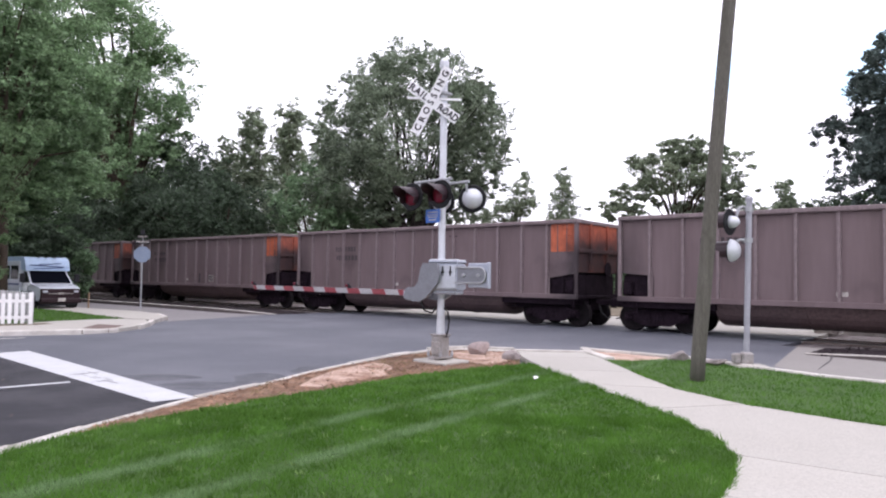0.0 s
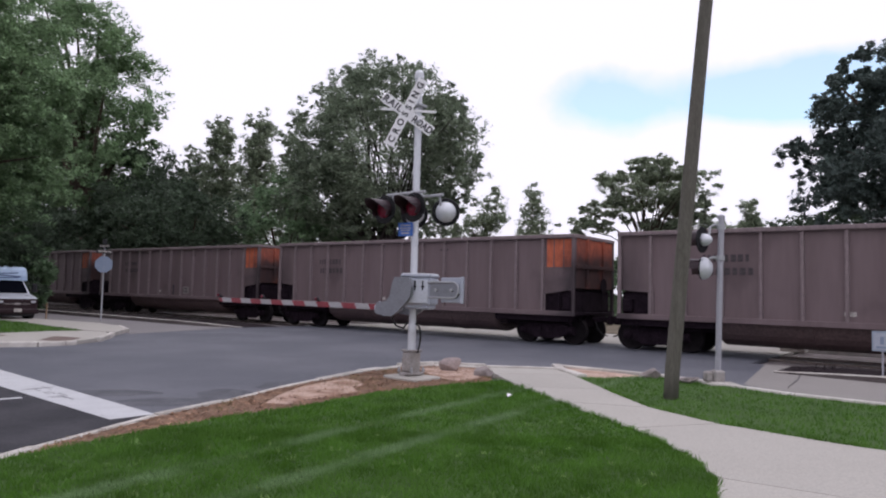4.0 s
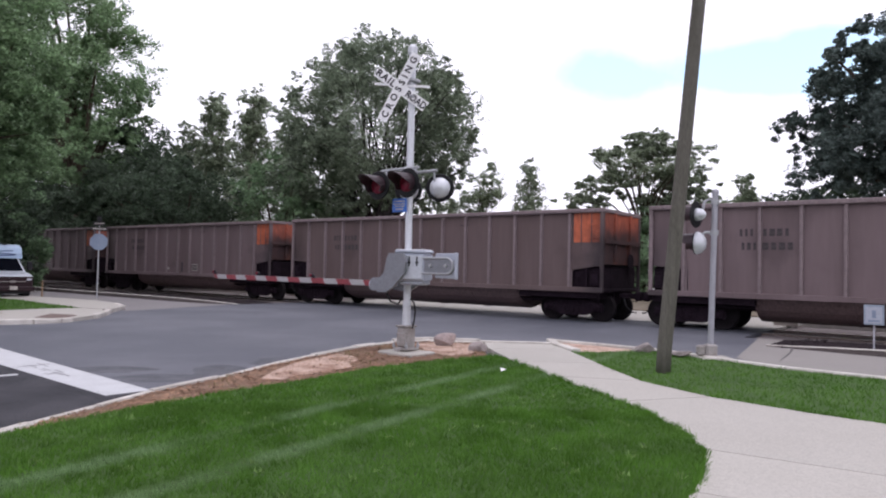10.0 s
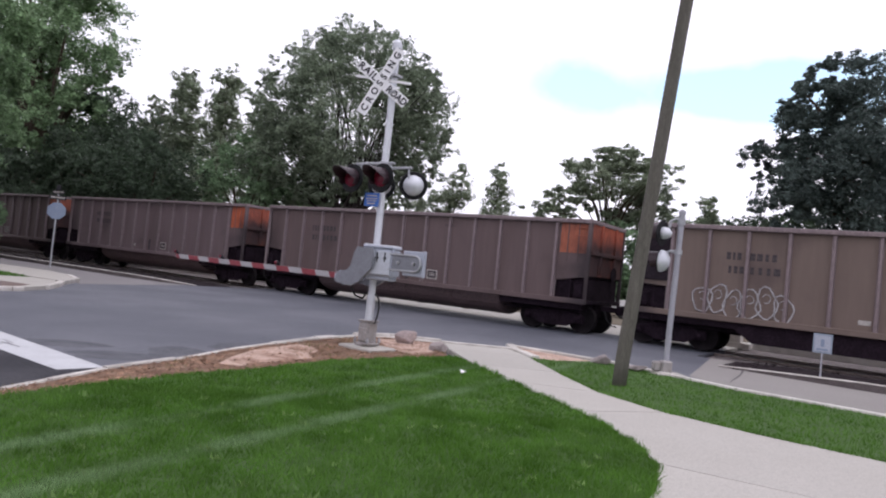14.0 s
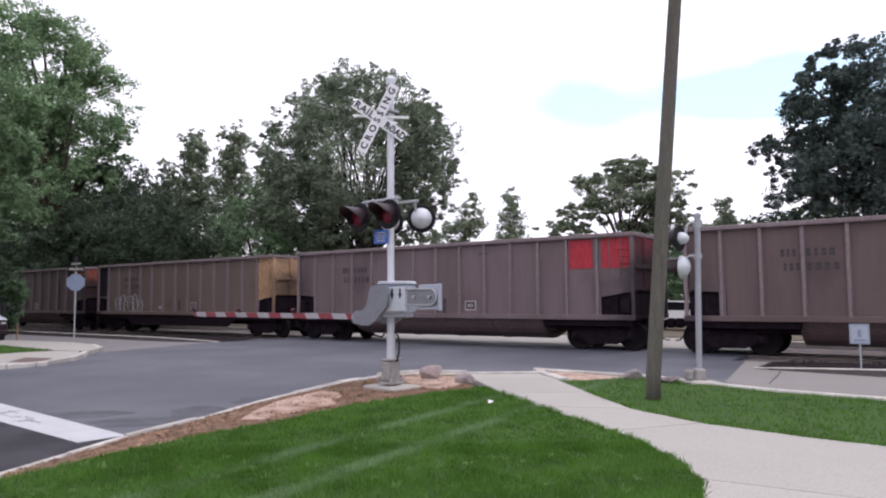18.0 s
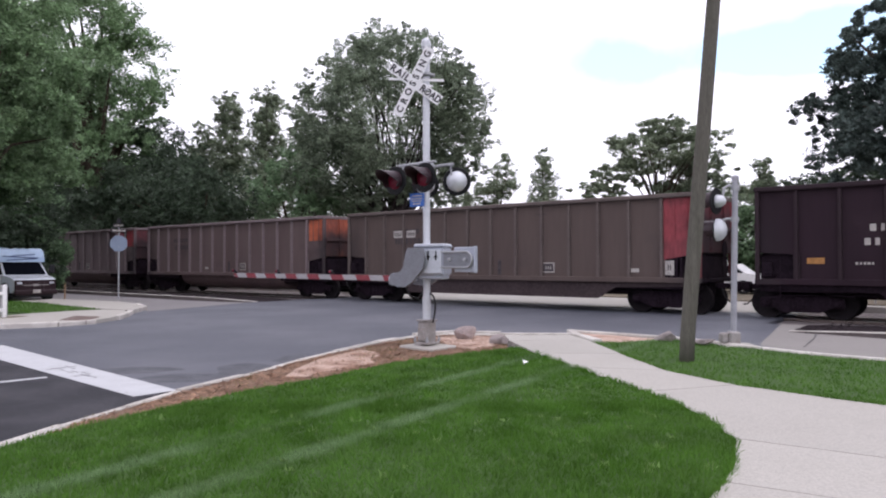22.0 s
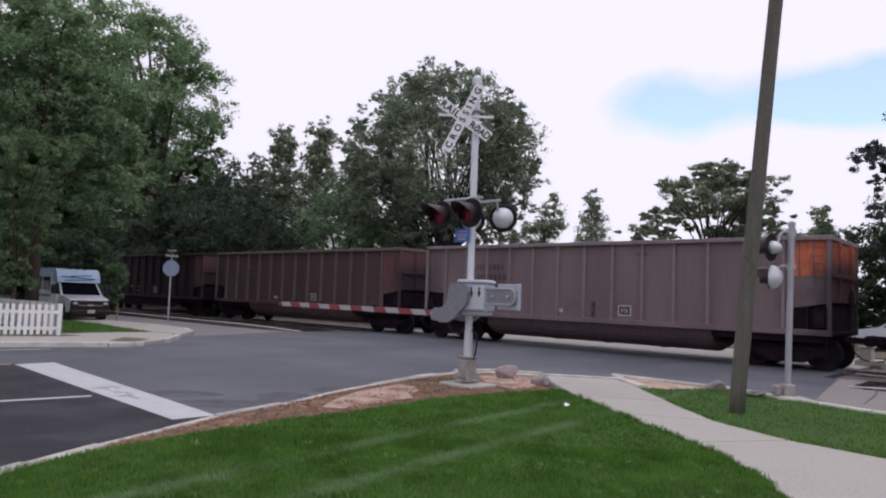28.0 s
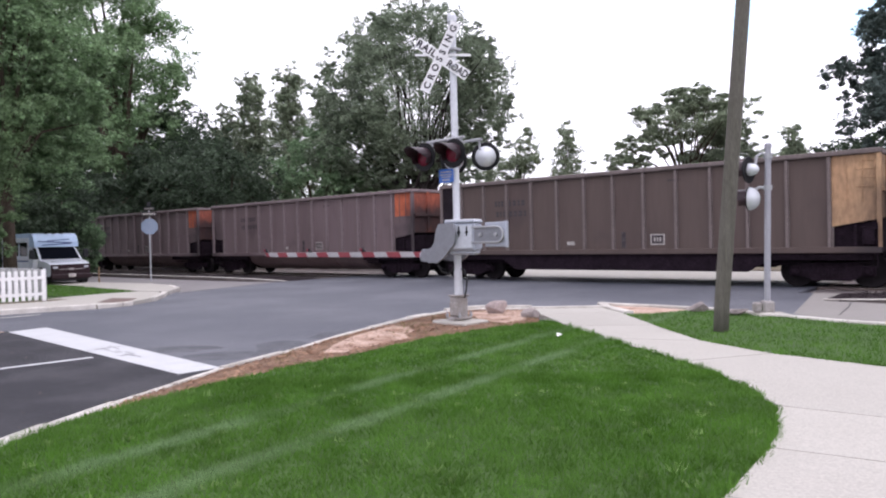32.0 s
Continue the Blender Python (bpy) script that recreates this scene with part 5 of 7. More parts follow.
def crossing_signal():
    sig = thing("crossing_signal", "silver crossing signal mast with crossbuck, flashers and a lowered gate", "crossing signal", pose(-0.15, 12.37, 0.10, 0, 0, -43))
    part("mast", join(lathe([(0.064, 0.3), (0.064, 5.38), (0.054, 5.40)], 18), lathe([(0.088, 5.36), (0.088, 5.46), (0.05, 5.52)], 14), lathe([(0.074, 0.1), (0.074, 0.9), (0.066, 0.94)], 18)), SILVER, sig, "round silver-painted mast", smooth=False)
    part("foundation", box(0.05, -0.03, -0.01, 0.80, 0.66, 0.09, 0.02), CONCRETE, sig, "square pale concrete foundation")
    part("junction_base", join(box(0, 0, 0.26, 0.25, 0.25, 0.40, 0.03), box(0, 0, 0.075, 0.34, 0.34, 0.04, 0.01), box(0.02, -0.145, 0.24, 0.20, 0.05, 0.24, 0.015), box(0, 0, 0.475, 0.28, 0.28, 0.03, 0.01), box(-0.02, -0.15, 0.05, 0.16, 0.12, 0.05, 0.01)), STAINED, sig, "stained grey cast junction base")
    for x, y in ((-0.15, -0.15), (0.15, -0.15), (-0.15, 0.15), (0.15, 0.15)):
        part("anchor_bolt", lathe([(0.028, 0.10), (0.028, 0.15), (0.015, 0.155), (0.015, 0.19)], 6, pose(x, y, 0)), GALV, sig)
    part("conduit", tube([(0.12, 0.02, 0.44), (0.17, 0.02, 0.58), (0.19, 0.02, 0.74), (0.16, 0.02, 0.88), (0.09, 0.02, 0.95), (0.05, 0.02, 0.94)], 0.016, 8), RUBBER, sig)
    part("cable_loop", tube([(-0.28, -0.16, 1.22), (-0.34, -0.17, 1.02), (-0.26, -0.15, 0.90), (-0.12, -0.10, 0.86), (-0.05, -0.07, 0.98)], 0.018, 8), RUBBER, sig, "black cable loop")
    # gate mechanism
    mech = part("gate_mechanism", join(box(0, 0, 1.52, 0.56, 0.44, 0.50, 0.045), box(0, 0, 1.785, 0.575, 0.455, 0.045, 0.02), box(0.02, 0, 1.245, 0.46, 0.36, 0.07, 0.03)), MACHINE, sig, "grey-blue painted gate machine housing", m=pose(0.25, -0.10, 0, 0, 0, 22))
    for x in (0.0, 0.14):
        part("latch", join(box(x, -0.235, 1.62, 0.022, 0.03, 0.17, 0.008), box(x, -0.235, 1.60, 0.06, 0.02, 0.03, 0.006)), VAN_DARK, mech)
    part("door_edge", box(0.262, -0.10, 1.52, 0.04, 0.26, 0.46, 0.012), MACHINE, mech)
    part("lid", box(0, 0, 1.812, 0.54, 0.43, 0.03, 0.012), SILVER, mech, "pale flat lid")
    part("door_panel", box(0.06, -0.226, 1.52, 0.36, 0.014, 0.40, 0.006), GALV_PALE, mech, "lighter front door panel")
    arm_side = [(0.30, 1.76), (-0.04, 1.76), (-0.10, 1.66), (-0.16, 1.42), (-0.24, 1.34), (-0.48, 1.30), (-0.52, 1.13), (-0.46, 1.10), (-0.12, 1.07), (0.06, 1.16), (0.32, 1.40), (0.36, 1.60)]
    part("arm_bracket", extrude_y(arm_side, -0.44, -0.39), BRACKET, sig, "bent grey arm bracket")
    part("arm_bracket", extrude_y(arm_side, 0.14, 0.19), BRACKET, sig, "bent grey arm bracket")
    part("clamp", join(box(-0.46, -0.13, 1.205, 0.18, 0.60, 0.11, 0.015), box(-0.52, -0.15, 1.30, 0.14, 0.3, 0.035, 0.008), box(-0.54, -0.15, 1.09, 0.07, 0.1, 0.06, 0.01)), MACHINE, sig)
    slot = [(0.48, 1.68)] + [(1.10 + 0.13 * math.cos(a), 1.55 + 0.13 * math.sin(a)) for a in np.linspace(math.radians(90), math.radians(-90), 9)] + [(0.48, 1.42)]
    ring = [(x, -0.215, z) for x, z in slot]
    part("counterweight_plate", join(box(1.05, -0.16, 1.55, 0.50, 0.03, 0.42, 0.012), box(1.275, -0.18, 1.55, 0.05, 0.07, 0.44, 0.012)), MACHINE, sig, "grey counterweight plate")
    part("counterweight", extrude_y(slot, -0.21, -0.18), BRACKET, sig, "dull grey slotted counterweight arm")
    part("counterweight_rim", tube(ring, 0.020, 6), GALV, sig, "grey rounded rim of the slot")
    for x in (0.74, 1.08):
        part("counterweight_bolt", lathe([(0.035, 0), (0.035, 0.03), (0.018, 0.035)], 6, pose(x, -0.21, 1.55, 90, 0, 0)), GALV, sig)
    # striped arm
    gate = part("gate_arm", join(box(-3.33, -0.15, 1.215, 5.57, 0.030, 0.055, 0.006)), ARM_WHITE, sig, "long gate arm with red and white stripes")
    x, k = -0.60, 1
    while x > -6.12:
        w, h0, h1, sl = 0.385, 1.165, 1.265, 0.07
        x1 = max(x - w, -6.12)
        stripe = [(x, h1), (x1, h1), (x1 + sl, h0), (x + sl, h0)]
        part("stripe", extrude_y(stripe, -0.172, -0.128), RED_TAPE if k % 2 else ARM_WHITE, gate, "red reflective stripe" if k % 2 else "white reflective stripe")
        x, k = x1, k + 1
    for x in (-2.45, -4.3, -6.05):
        lamp = part("arm_lamp", join(box(x, -0.15, 1.285, 0.06, 0.06, 0.04, 0.01), lathe([(0.04, 0), (0.044, 0.02), (0.03, 0.05), (0.01, 0.06)], 10, pose(x, -0.175, 1.32, 90, 0, 0))), VAN_DARK, gate, "small red warning lamp on the arm")
        part("arm_lens", lathe([(0.034, 0), (0.025, 0.02), (0.01, 0.028)], 10, pose(x, -0.225, 1.32, 90, 0, 0)), RED_LENS, lamp)
    # flashers
    for y0, turn in ((-0.46, 4), (0.38, 216)):
        part("cross_arm", join(tube([(-0.46, y0 * 0.55, 3.24), (0.46, y0 * 0.55, 3.24)], 0.026, 8), tube([(0, 0, 3.24), (0, y0 * 0.55, 3.24)], 0.03, 8)), GALV, sig, "thin galvanised cross-arm")
        for x in (-0.32 if y0 < 0 else -0.39, 0.39):
            light_head(sig, pose(x, y0, 2.95, 0, 0, turn))
            part("hanger", tube([(x, y0 * 0.55, 3.24), (x, y0 * 0.60, 3.08), (x, y0 * 0.72, 2.97)], 0.02, 8), GALV, sig)
    part("mast_clamp", lathe([(0.10, 3.17), (0.10, 3.31)], 16), GALV, sig)
    # signs
    plate = part("notice_plate", box(-0.14, -0.10, 2.62, 0.30, 0.008, 0.24, 0.002), BLUE_SIGN, sig, "small blue notice plate", m=pose(0, 0, 0, 0, 0, 12))
    for z, w, h in ((2.69, 0.22, 0.022), (2.64, 0.24, 0.018), (2.60, 0.20, 0.018), (2.55, 0.16, 0.022)):
        part("notice_bar", box(-0.14, -0.106, z, w, 0.006, h, 0.001), STENCIL_LIGHT, plate)
    crossbuck(sig, pose(-0.09, -0.20, 4.66, 0, 0, 38))
    for strap in (box(-0.10, 0, 0.10, 1.0, 0.012, 0.045, 0.004), box(0, 0.02, 0, 0.4, 0.012, 0.04, 0.004)):
        part("sign_strap", strap, WHITE_SIGN, sig, "thin pale strap behind the crossbuck", m=pose(-0.02, -0.10, 4.66, 0, 3, 38))
    for z in (4.86, 4.56):
        part("crossbuck_bracket", box(0, 0, z, 0.24, 0.22, 0.05, 0.01), GALV, sig)


crossing_signal()


def side_signal():
    sig = thing("side_signal", "short grey signal mast with two flashers facing the frontage street", "crossing signal", pose(5.36, 12.42, 0.10, 0.6, 1.0, 0))
    part("mast", join(lathe([(0.052, 0.2), (0.052, 2.98), (0.045, 3.0)], 16), lathe([(0.064, 2.97), (0.064, 3.03), (0.03, 3.06)], 12)), MAST_GREY, sig, "round grey mast")
    part("foundation", box(0.05, 0, -0.02, 0.62, 0.5, 0.08, 0.02), CONCRETE, sig)
    part("junction_base", join(box(0, 0, 0.12, 0.20, 0.20, 0.26, 0.03), box(-0.17, 0.02, 0.13, 0.14, 0.16, 0.18, 0.03)), STAINED, sig, "brownish junction box")
    light_head(sig, pose(-0.29, 0.10, 2.07, 0, 0, -128), 1.12, 0.82)
    light_head(sig, pose(-0.36, -0.04, 2.58, 0, 0, -138), 0.62, 0.95)
    part("bracket", tube([(0, 0, 2.26), (-0.14, 0.02, 2.27), (-0.24, 0.04, 2.22), (-0.26, 0.05, 2.06)], 0.025, 8), GALV, sig)
    part("bracket", tube([(0, 0, 2.84), (-0.12, 0, 2.87), (-0.20, 0, 2.82), (-0.24, -0.02, 2.62)], 0.025, 8), GALV, sig)
    part("mast_band", lathe([(0.075, 2.78), (0.075, 2.87)], 14), GALV, sig)
    part("mast_band", lathe([(0.075, 2.22), (0.075, 2.31)], 14), GALV, sig)


side_signal()


def utility_pole():
    pole = thing("utility_pole", "tall leaning round wooden utility pole standing in the grass strip", "utility pole", pose(3.79, 10.45, 0.0))
    pts = [(0, 0, 0.0), (0.02, -0.01, 0.5), (0.19, -0.06, 2.7), (0.40, -0.14, 5.4), (0.62, -0.20, 8.0), (0.80, -0.26, 10.5)]
    part("shaft", tube(pts, [0.110, 0.110, 0.107, 0.100, 0.094, 0.088], 20), POLE_WOOD, pole, smooth=True)


utility_pole()


def stop_sign():
    sign = thing("stop_sign", "bare back of a stop sign with dark street-name blades", "road sign", pose(-13.2, 29.2, 0.1, 0, 0, 14))
    part("post", join(box(0, 0.03, 1.55, 0.055, 0.04, 3.1, 0.006)), GALV, sign)
    octo = [(0.36 * math.cos(math.pi / 8 + k * math.pi / 4), 0.36 * math.sin(math.pi / 8 + k * math.pi / 4)) for k in range(8)]
    face = part("octagon", extrude_y([(x, z + 2.32) for x, z in octo], -0.004, 0.004), SIGN_BACK, sign, "bare aluminium octagon back")
    for x in (-1, 1):
        part("bolt", lathe([(0.018, 0), (0.018, 0.012)], 6, pose(0, -0.004, 2.32 + 0.15 * x, 90, 0, 0)), GALV, face)
    for z, turn in ((2.86, 35), (3.08, -40)):
        blade = part("name_blade", box(0, 0, z, 0.66, 0.006, 0.17, 0.002), VAN_DARK, sign, "dark street-name blade", m=pose(0, 0, 0, 0, 0, turn))
        for i in range(7):
            part("name_bar", box(-0.24 + 0.08 * i, -0.006, z, 0.055, 0.004, 0.08, 0.001), STENCIL_LIGHT, blade)
    part("name_cap", box(0, 0, 3.26, 0.16, 0.1, 0.2, 0.01), VAN_DARK, sign)


stop_sign()


def rock(name, x, y, z, size, mat, label, seed, turn=0):
    rng = random.Random(seed)
    bm = bmesh.new()
    bmesh.ops.create_icosphere(bm, subdivisions=3, radius=1)
    cuts = []
    for i in range(9):
        n = Vector((rng.gauss(0, 1), rng.gauss(0, 1), rng.gauss(0, 0.8))).normalized()
        cuts.append((n, rng.uniform(0.50, 0.80)))
    for v in bm.verts:
        c = v.co * (1 + 0.16 * noise.noise(v.co * 1.4 + Vector((seed * 3.1, 0, 0))))
        for n, far in cuts:
            over = c.dot(n) - far
            if over > 0:
                c = c - n * over
        c = c + v.co * 0.05 * noise.noise(v.co * 4 + Vector((0, seed, 0)))
        v.co = Vector((c.x * size[0], c.y * size[1], c.z * size[2])) * 1.02
    me = bpy.data.meshes.new(name)
    bm.to_mesh(me)
    bm.free()
    me.materials.append(mat)
    ob = new(name, me)
    ob.matrix_basis = pose(x, y, z, rng.uniform(-10, 10), rng.uniform(-16, -4), turn)
    return tagged(ob, label, "rock", group="rocks beside the kerb")


rock("rock", 0.62, 13.75, 0.17, (0.29, 0.18, 0.17), ROCK, "flat reddish sandstone rock lying on the bare dirt", 2, 20)
rock("rock", 1.19, 12.95, 0.155, (0.25, 0.17, 0.13), ROCK_GREY, "rounded grey-brown rock beside the sidewalk", 5, -20)
rock("rock", 4.42, 13.25, 0.14, (0.28, 0.18, 0.12), ROCK_GREY, "low grey stone behind the kerb", 7, -40)
rock("rock", 4.85, 12.55, 0.13, (0.30, 0.16, 0.10), ROCK_GREY, "low grey stone behind the kerb", 8, -50)
rock("rock", -12.1, 31.6, 0.05, (0.10, 0.09, 0.09), WHITE_SIGN, "small whitewashed marker stone beside the street", 9, 10)

ob = part("paper_scrap", ([(0, 0, 0.005), (0.09, 0.02, 0.03), (0.11, 0.09, 0.012), (0.02, 0.07, 0.05), (0.05, 0.045, 0.045)], [(0, 1, 4), (1, 2, 4), (2, 3, 4), (3, 0, 4)]), WHITE_SIGN, m=pose(1.28, 10.1, 0.12, 0, 0, 20))
tagged(ob, "crumpled white scrap of paper on the lawn", "litter")


def notice_board():
    b = thing("track_notice", "small pale notice board on a short dark post", "sign", pose(*sd(1.49, 17.1), 0.05, 0, 0, TURN - 180))
    part("post", box(0, 0.03, 0.4, 0.035, 0.035, 0.8, 0.006), MAST_GREY, b)
    f_ = part("board", box(0, 0, 0.785, 0.37, 0.018, 0.42, 0.006), PALE_BLUE, b, "pale bluish board")
    part("board_panel", box(0, -0.011, 0.785, 0.30, 0.006, 0.34, 0.002), MACHINE, f_, "pale grey printed field")
    part("board_mark", box(0.0, -0.016, 0.80, 0.07, 0.006, 0.16, 0.002), SIGN_BACK, f_)
    part("board_mark", box(0.0, -0.016, 0.66, 0.22, 0.006, 0.04, 0.002), SIGN_BACK, f_)


notice_board()


def school_sign():
    b = thing("school_sign", "fluorescent yellow-green pentagon sign on a post beyond the track", "road sign", pose(*sd(3.35, 30.0), 0, 0, 0, TURN - 180 + 8))
    part("post", box(0, 0.03, 1.05, 0.05, 0.05, 2.1, 0.006), GALV, b)
    penta = [(-0.38, 1.62), (0.38, 1.62), (0.38, 1.86), (0.0, 2.13), (-0.38, 1.86)]
    f_ = part("pentagon", extrude_y(penta, -0.006, 0.006), FLUO, b, "fluorescent yellow-green face")
    part("symbol_bar", join(box(-0.09, -0.01, 1.82, 0.07, 0.006, 0.26, 0.01), box(0.09, -0.01, 1.80, 0.07, 0.006, 0.22, 0.01)), INK, f_)
    part("plate", box(0, 0, 1.48, 0.62, 0.01, 0.22, 0.003), FLUO, b)


school_sign()


def street_name_sign():
    b = thing("street_name_sign", "teal street name blade on a thin white post beyond the track", "road sign", pose(*sd(2.45, 30.0), 0, 0, 0, TURN - 180))
    part("post", box(0, 0.03, 1.55, 0.06, 0.06, 3.1, 0.006), WHITE_PAINT, b)
    f_ = part("blade", box(0, 0, 3.17, 0.94, 0.02, 0.24, 0.01), TEAL_SIGN, b, "teal green blade")
    part("name_bar", box(0, -0.014, 3.17, 0.66, 0.006, 0.07, 0.002), PALE_BLUE, f_)
    part("bracket", box(0, 0.0, 3.03, 0.10, 0.05, 0.06, 0.006), GALV, b)


street_name_sign()


# ---- parked cars beyond the track ----
def parked_car(mat, m, label):
    car = thing("parked_car", label, "car", m, group="cars parked beyond the track")
    prof = [(-2.2, 0.35), (-2.25, 0.70), (-2.1, 0.92), (-1.5, 0.98), (-0.9, 1.42), (0.5, 1.46), (1.25, 1.0), (2.05, 0.86), (2.22, 0.62), (2.2, 0.35)]
    part("body", extrude_y(prof, -0.86, 0.86), mat, car)
    glass = [(-1.38, 1.0), (-0.86, 1.37), (0.46, 1.41), (1.08, 1.02)]
    for y in (-0.865, 0.865):
        part("side_window", extrude_y(glass, y - 0.008, y + 0.008), GLASS_DARK, car)
    for x in (-1.35, 1.4):
        for y in (-0.80, 0.80):
            w = part("wheel", lathe([(0.05, -0.11), (0.28, -0.11), (0.33, -0.08), (0.33, 0.08), (0.28, 0.11), (0.05, 0.11)], 16, pose(x, y, 0.33, 90, 0, 0)), RUBBER, car)
            part("rim", lathe([(0.03, -0.115), (0.2, -0.115), (0.2, 0.115), (0.03, 0.115)], 12, pose(x, y, 0.33, 90, 0, 0)), CHROME, w)
    for y in (-0.6, 0.6):
        part("headlight", box(2.17, y, 0.68, 0.1, 0.34, 0.12, 0.02), CHROME, car)
    return car


for s, mat, label in ((10.5, WHITE_PAINT, "white parked sedan"), (4.8, VAN_WHITE, "pale silver parked sedan"), (-6.5, WHITE_PAINT, "white parked sedan"), (-14, VAN_BLUE, "light blue parked sedan")):
    parked_car(mat, pose(*sd(s, 35.2), 0.04, 0, 0, TURN), label + " on the verge beyond the track")


# ---- shuttle van ----
def narrowed(geo):
    """The cab draws in towards its roof and its nose."""
    out = []
    for x, y, z in geo[0]:
        k = (1 - 0.13 * max(0.0, z - 1.1)) * (1 - 0.10 * max(0.0, x - 1.7))
        out.append((x, y * k, z))
    return out, geo[1]


def shuttle_van():
    van = thing("shuttle_van", "white shuttle van with a raised pale blue roof cap", "van", pose(-18.2, 30.1, 0.02, 0, 0, -38) @ Matrix.Diagonal((0.93, 0.90, 0.94, 1)))
    hood = [(2.50, 0.42), (2.58, 0.55), (2.60, 0.86), (2.50, 0.98), (2.30, 1.04), (1.62, 1.16), (1.0, 1.78), (0.75, 1.84), (0.6, 1.84), (0.6, 0.42)]
    part("cab", narrowed(extrude_y(hood, -0.95, 0.95)), VAN_WHITE, van, "white cab with a short sloping hood")
    part("hood_seam", narrowed(join(box(2.0, 0.62, 1.098, 0.7, 0.02, 0.012, 0.003), box(2.0, -0.62, 1.098, 0.7, 0.02, 0.012, 0.003))), VAN_DARK, van)
    coach = part("coach_body", join(box(-1.05, 0, 1.33, 3.4, 2.04, 1.80, 0.08), box(-1.05, 0, 0.46, 3.3, 1.98, 0.16, 0.03)), VAN_WHITE, van, "white boxy coach body")
    cap = [(1.16, 1.74), (1.14, 1.96), (1.02, 2.22), (0.85, 2.34), (0.55, 2.38), (-2.70, 2.38), (-2.76, 2.28), (-2.76, 2.16), (0.52, 2.16), (0.60, 1.78)]
    roof_ = part("roof_cap", extrude_y(cap, -0.99, 0.99), VAN_BLUE, van, "raised pale blue roof cap above the windshield")
    for k, (z, w, y0, tilt) in enumerate(((1.86, 1.30, 0.0, 3), (1.96, 1.55, -0.05, -3), (2.05, 1.0, 0.1, 4))):
        part("cap_mark", box(0, y0, 0, 0.014, w, 0.045, 0.004), NAVY, roof_, m=pose(1.155 - 0.42 * max(0.0, z - 1.96), 0, z, tilt, -4 - 22 * (z > 1.97), 0))
    for y in (-0.35, 0, 0.35):
        part("marker_lamp", box(0.86, y, 2.365, 0.12, 0.14, 0.035, 0.01), MAROON_TRIM, roof_, "small red marker lamp")
    shield = [(1.575, 1.185), (1.03, 1.74), (1.065, 1.755), (1.615, 1.19)]
    part("windshield", narrowed(extrude_y(shield, -0.87, 0.87)), WINDSHIELD, van, "dark windshield")
    for y in (-0.955, 0.955):
        win = [(1.45, 1.20), (1.02, 1.68), (0.70, 1.70), (0.70, 1.20)]
        part("side_window", narrowed(extrude_y(win, y - 0.006, y + 0.006)), GLASS_DARK, van)
        door = [(1.42, 0.56), (1.42, 1.14), (1.405, 1.14), (1.405, 0.56)]
        part("door_seam", narrowed(extrude_y(door, y - 0.004, y + 0.004)), VAN_DARK, van)
        for i in range(3):
            part("coach_window", box(0.0 - 1.02 * i, y * 1.068, 1.66, 0.88, 0.02, 0.62, 0.01), GLASS_DARK, coach)
        part("side_stripe", box(-1.05, y * 1.069, 1.12, 3.2, 0.012, 0.07, 0.004), NAVY, coach, "navy side stripe")
        mirror = part("mirror_arm", tube([(1.35, y * 0.98, 1.22), (1.42, y * 1.22, 1.36)], 0.02, 6), VAN_DARK, van)
        part("mirror", box(1.42, y * 1.27, 1.42, 0.12, 0.22, 0.40, 0.03), VAN_DARK, mirror)
        part("wheel_arch", lathe([(0.33, -0.02), (0.45, -0.02), (0.45, 0.02), (0.33, 0.02)], 20, pose(1.72, y * 0.985, 0.40, 90, 0, 0)), VAN_DARK, van)
    grille = part("grille", box(2.575, 0, 0.74, 0.09, 1.74, 0.44, 0.02), MAROON_TRIM, van, "dark maroon front grille")
    part("grille_bar", join(box(2.625, 0, 0.74, 0.02, 1.1, 0.03, 0.008), box(2.63, 0, 0.745, 0.02, 0.24, 0.09, 0.01)), STAINED, grille)
    for y in (-0.68, 0.68):
        part("headlight", box(2.59, y, 0.83, 0.09, 0.24, 0.12, 0.03), GALV_PALE, van, "clear headlight")
        part("turn_lamp", box(2.60, y, 0.72, 0.06, 0.22, 0.05, 0.01), MAROON_TRIM, van)
    part("bumper", box(2.62, 0, 0.43, 0.18, 1.84, 0.22, 0.05), MAROON_TRIM, van, "dark front bumper")
    part("plate", box(2.72, 0, 0.47, 0.01, 0.32, 0.15, 0.004), STENCIL_LIGHT, van, "pale plate")
    part("air_dam", box(2.50, 0, 0.28, 0.12, 1.6, 0.14, 0.03), VAN_DARK, van)
    for x in (1.72, -1.75):
        for y in (-0.84, 0.84):
            w = part("wheel", lathe([(0.05, -0.13), (0.32, -0.13), (0.37, -0.09), (0.37, 0.09), (0.32, 0.13), (0.05, 0.13)], 18, pose(x, y, 0.37, 90, 0, 0)), RUBBER, van)
            part("rim", lathe([(0.03, -0.135), (0.21, -0.135), (0.21, 0.135), (0.03, 0.135)], 14, pose(x, y, 0.37, 90, 0, 0)), GALV, w)


shuttle_van()


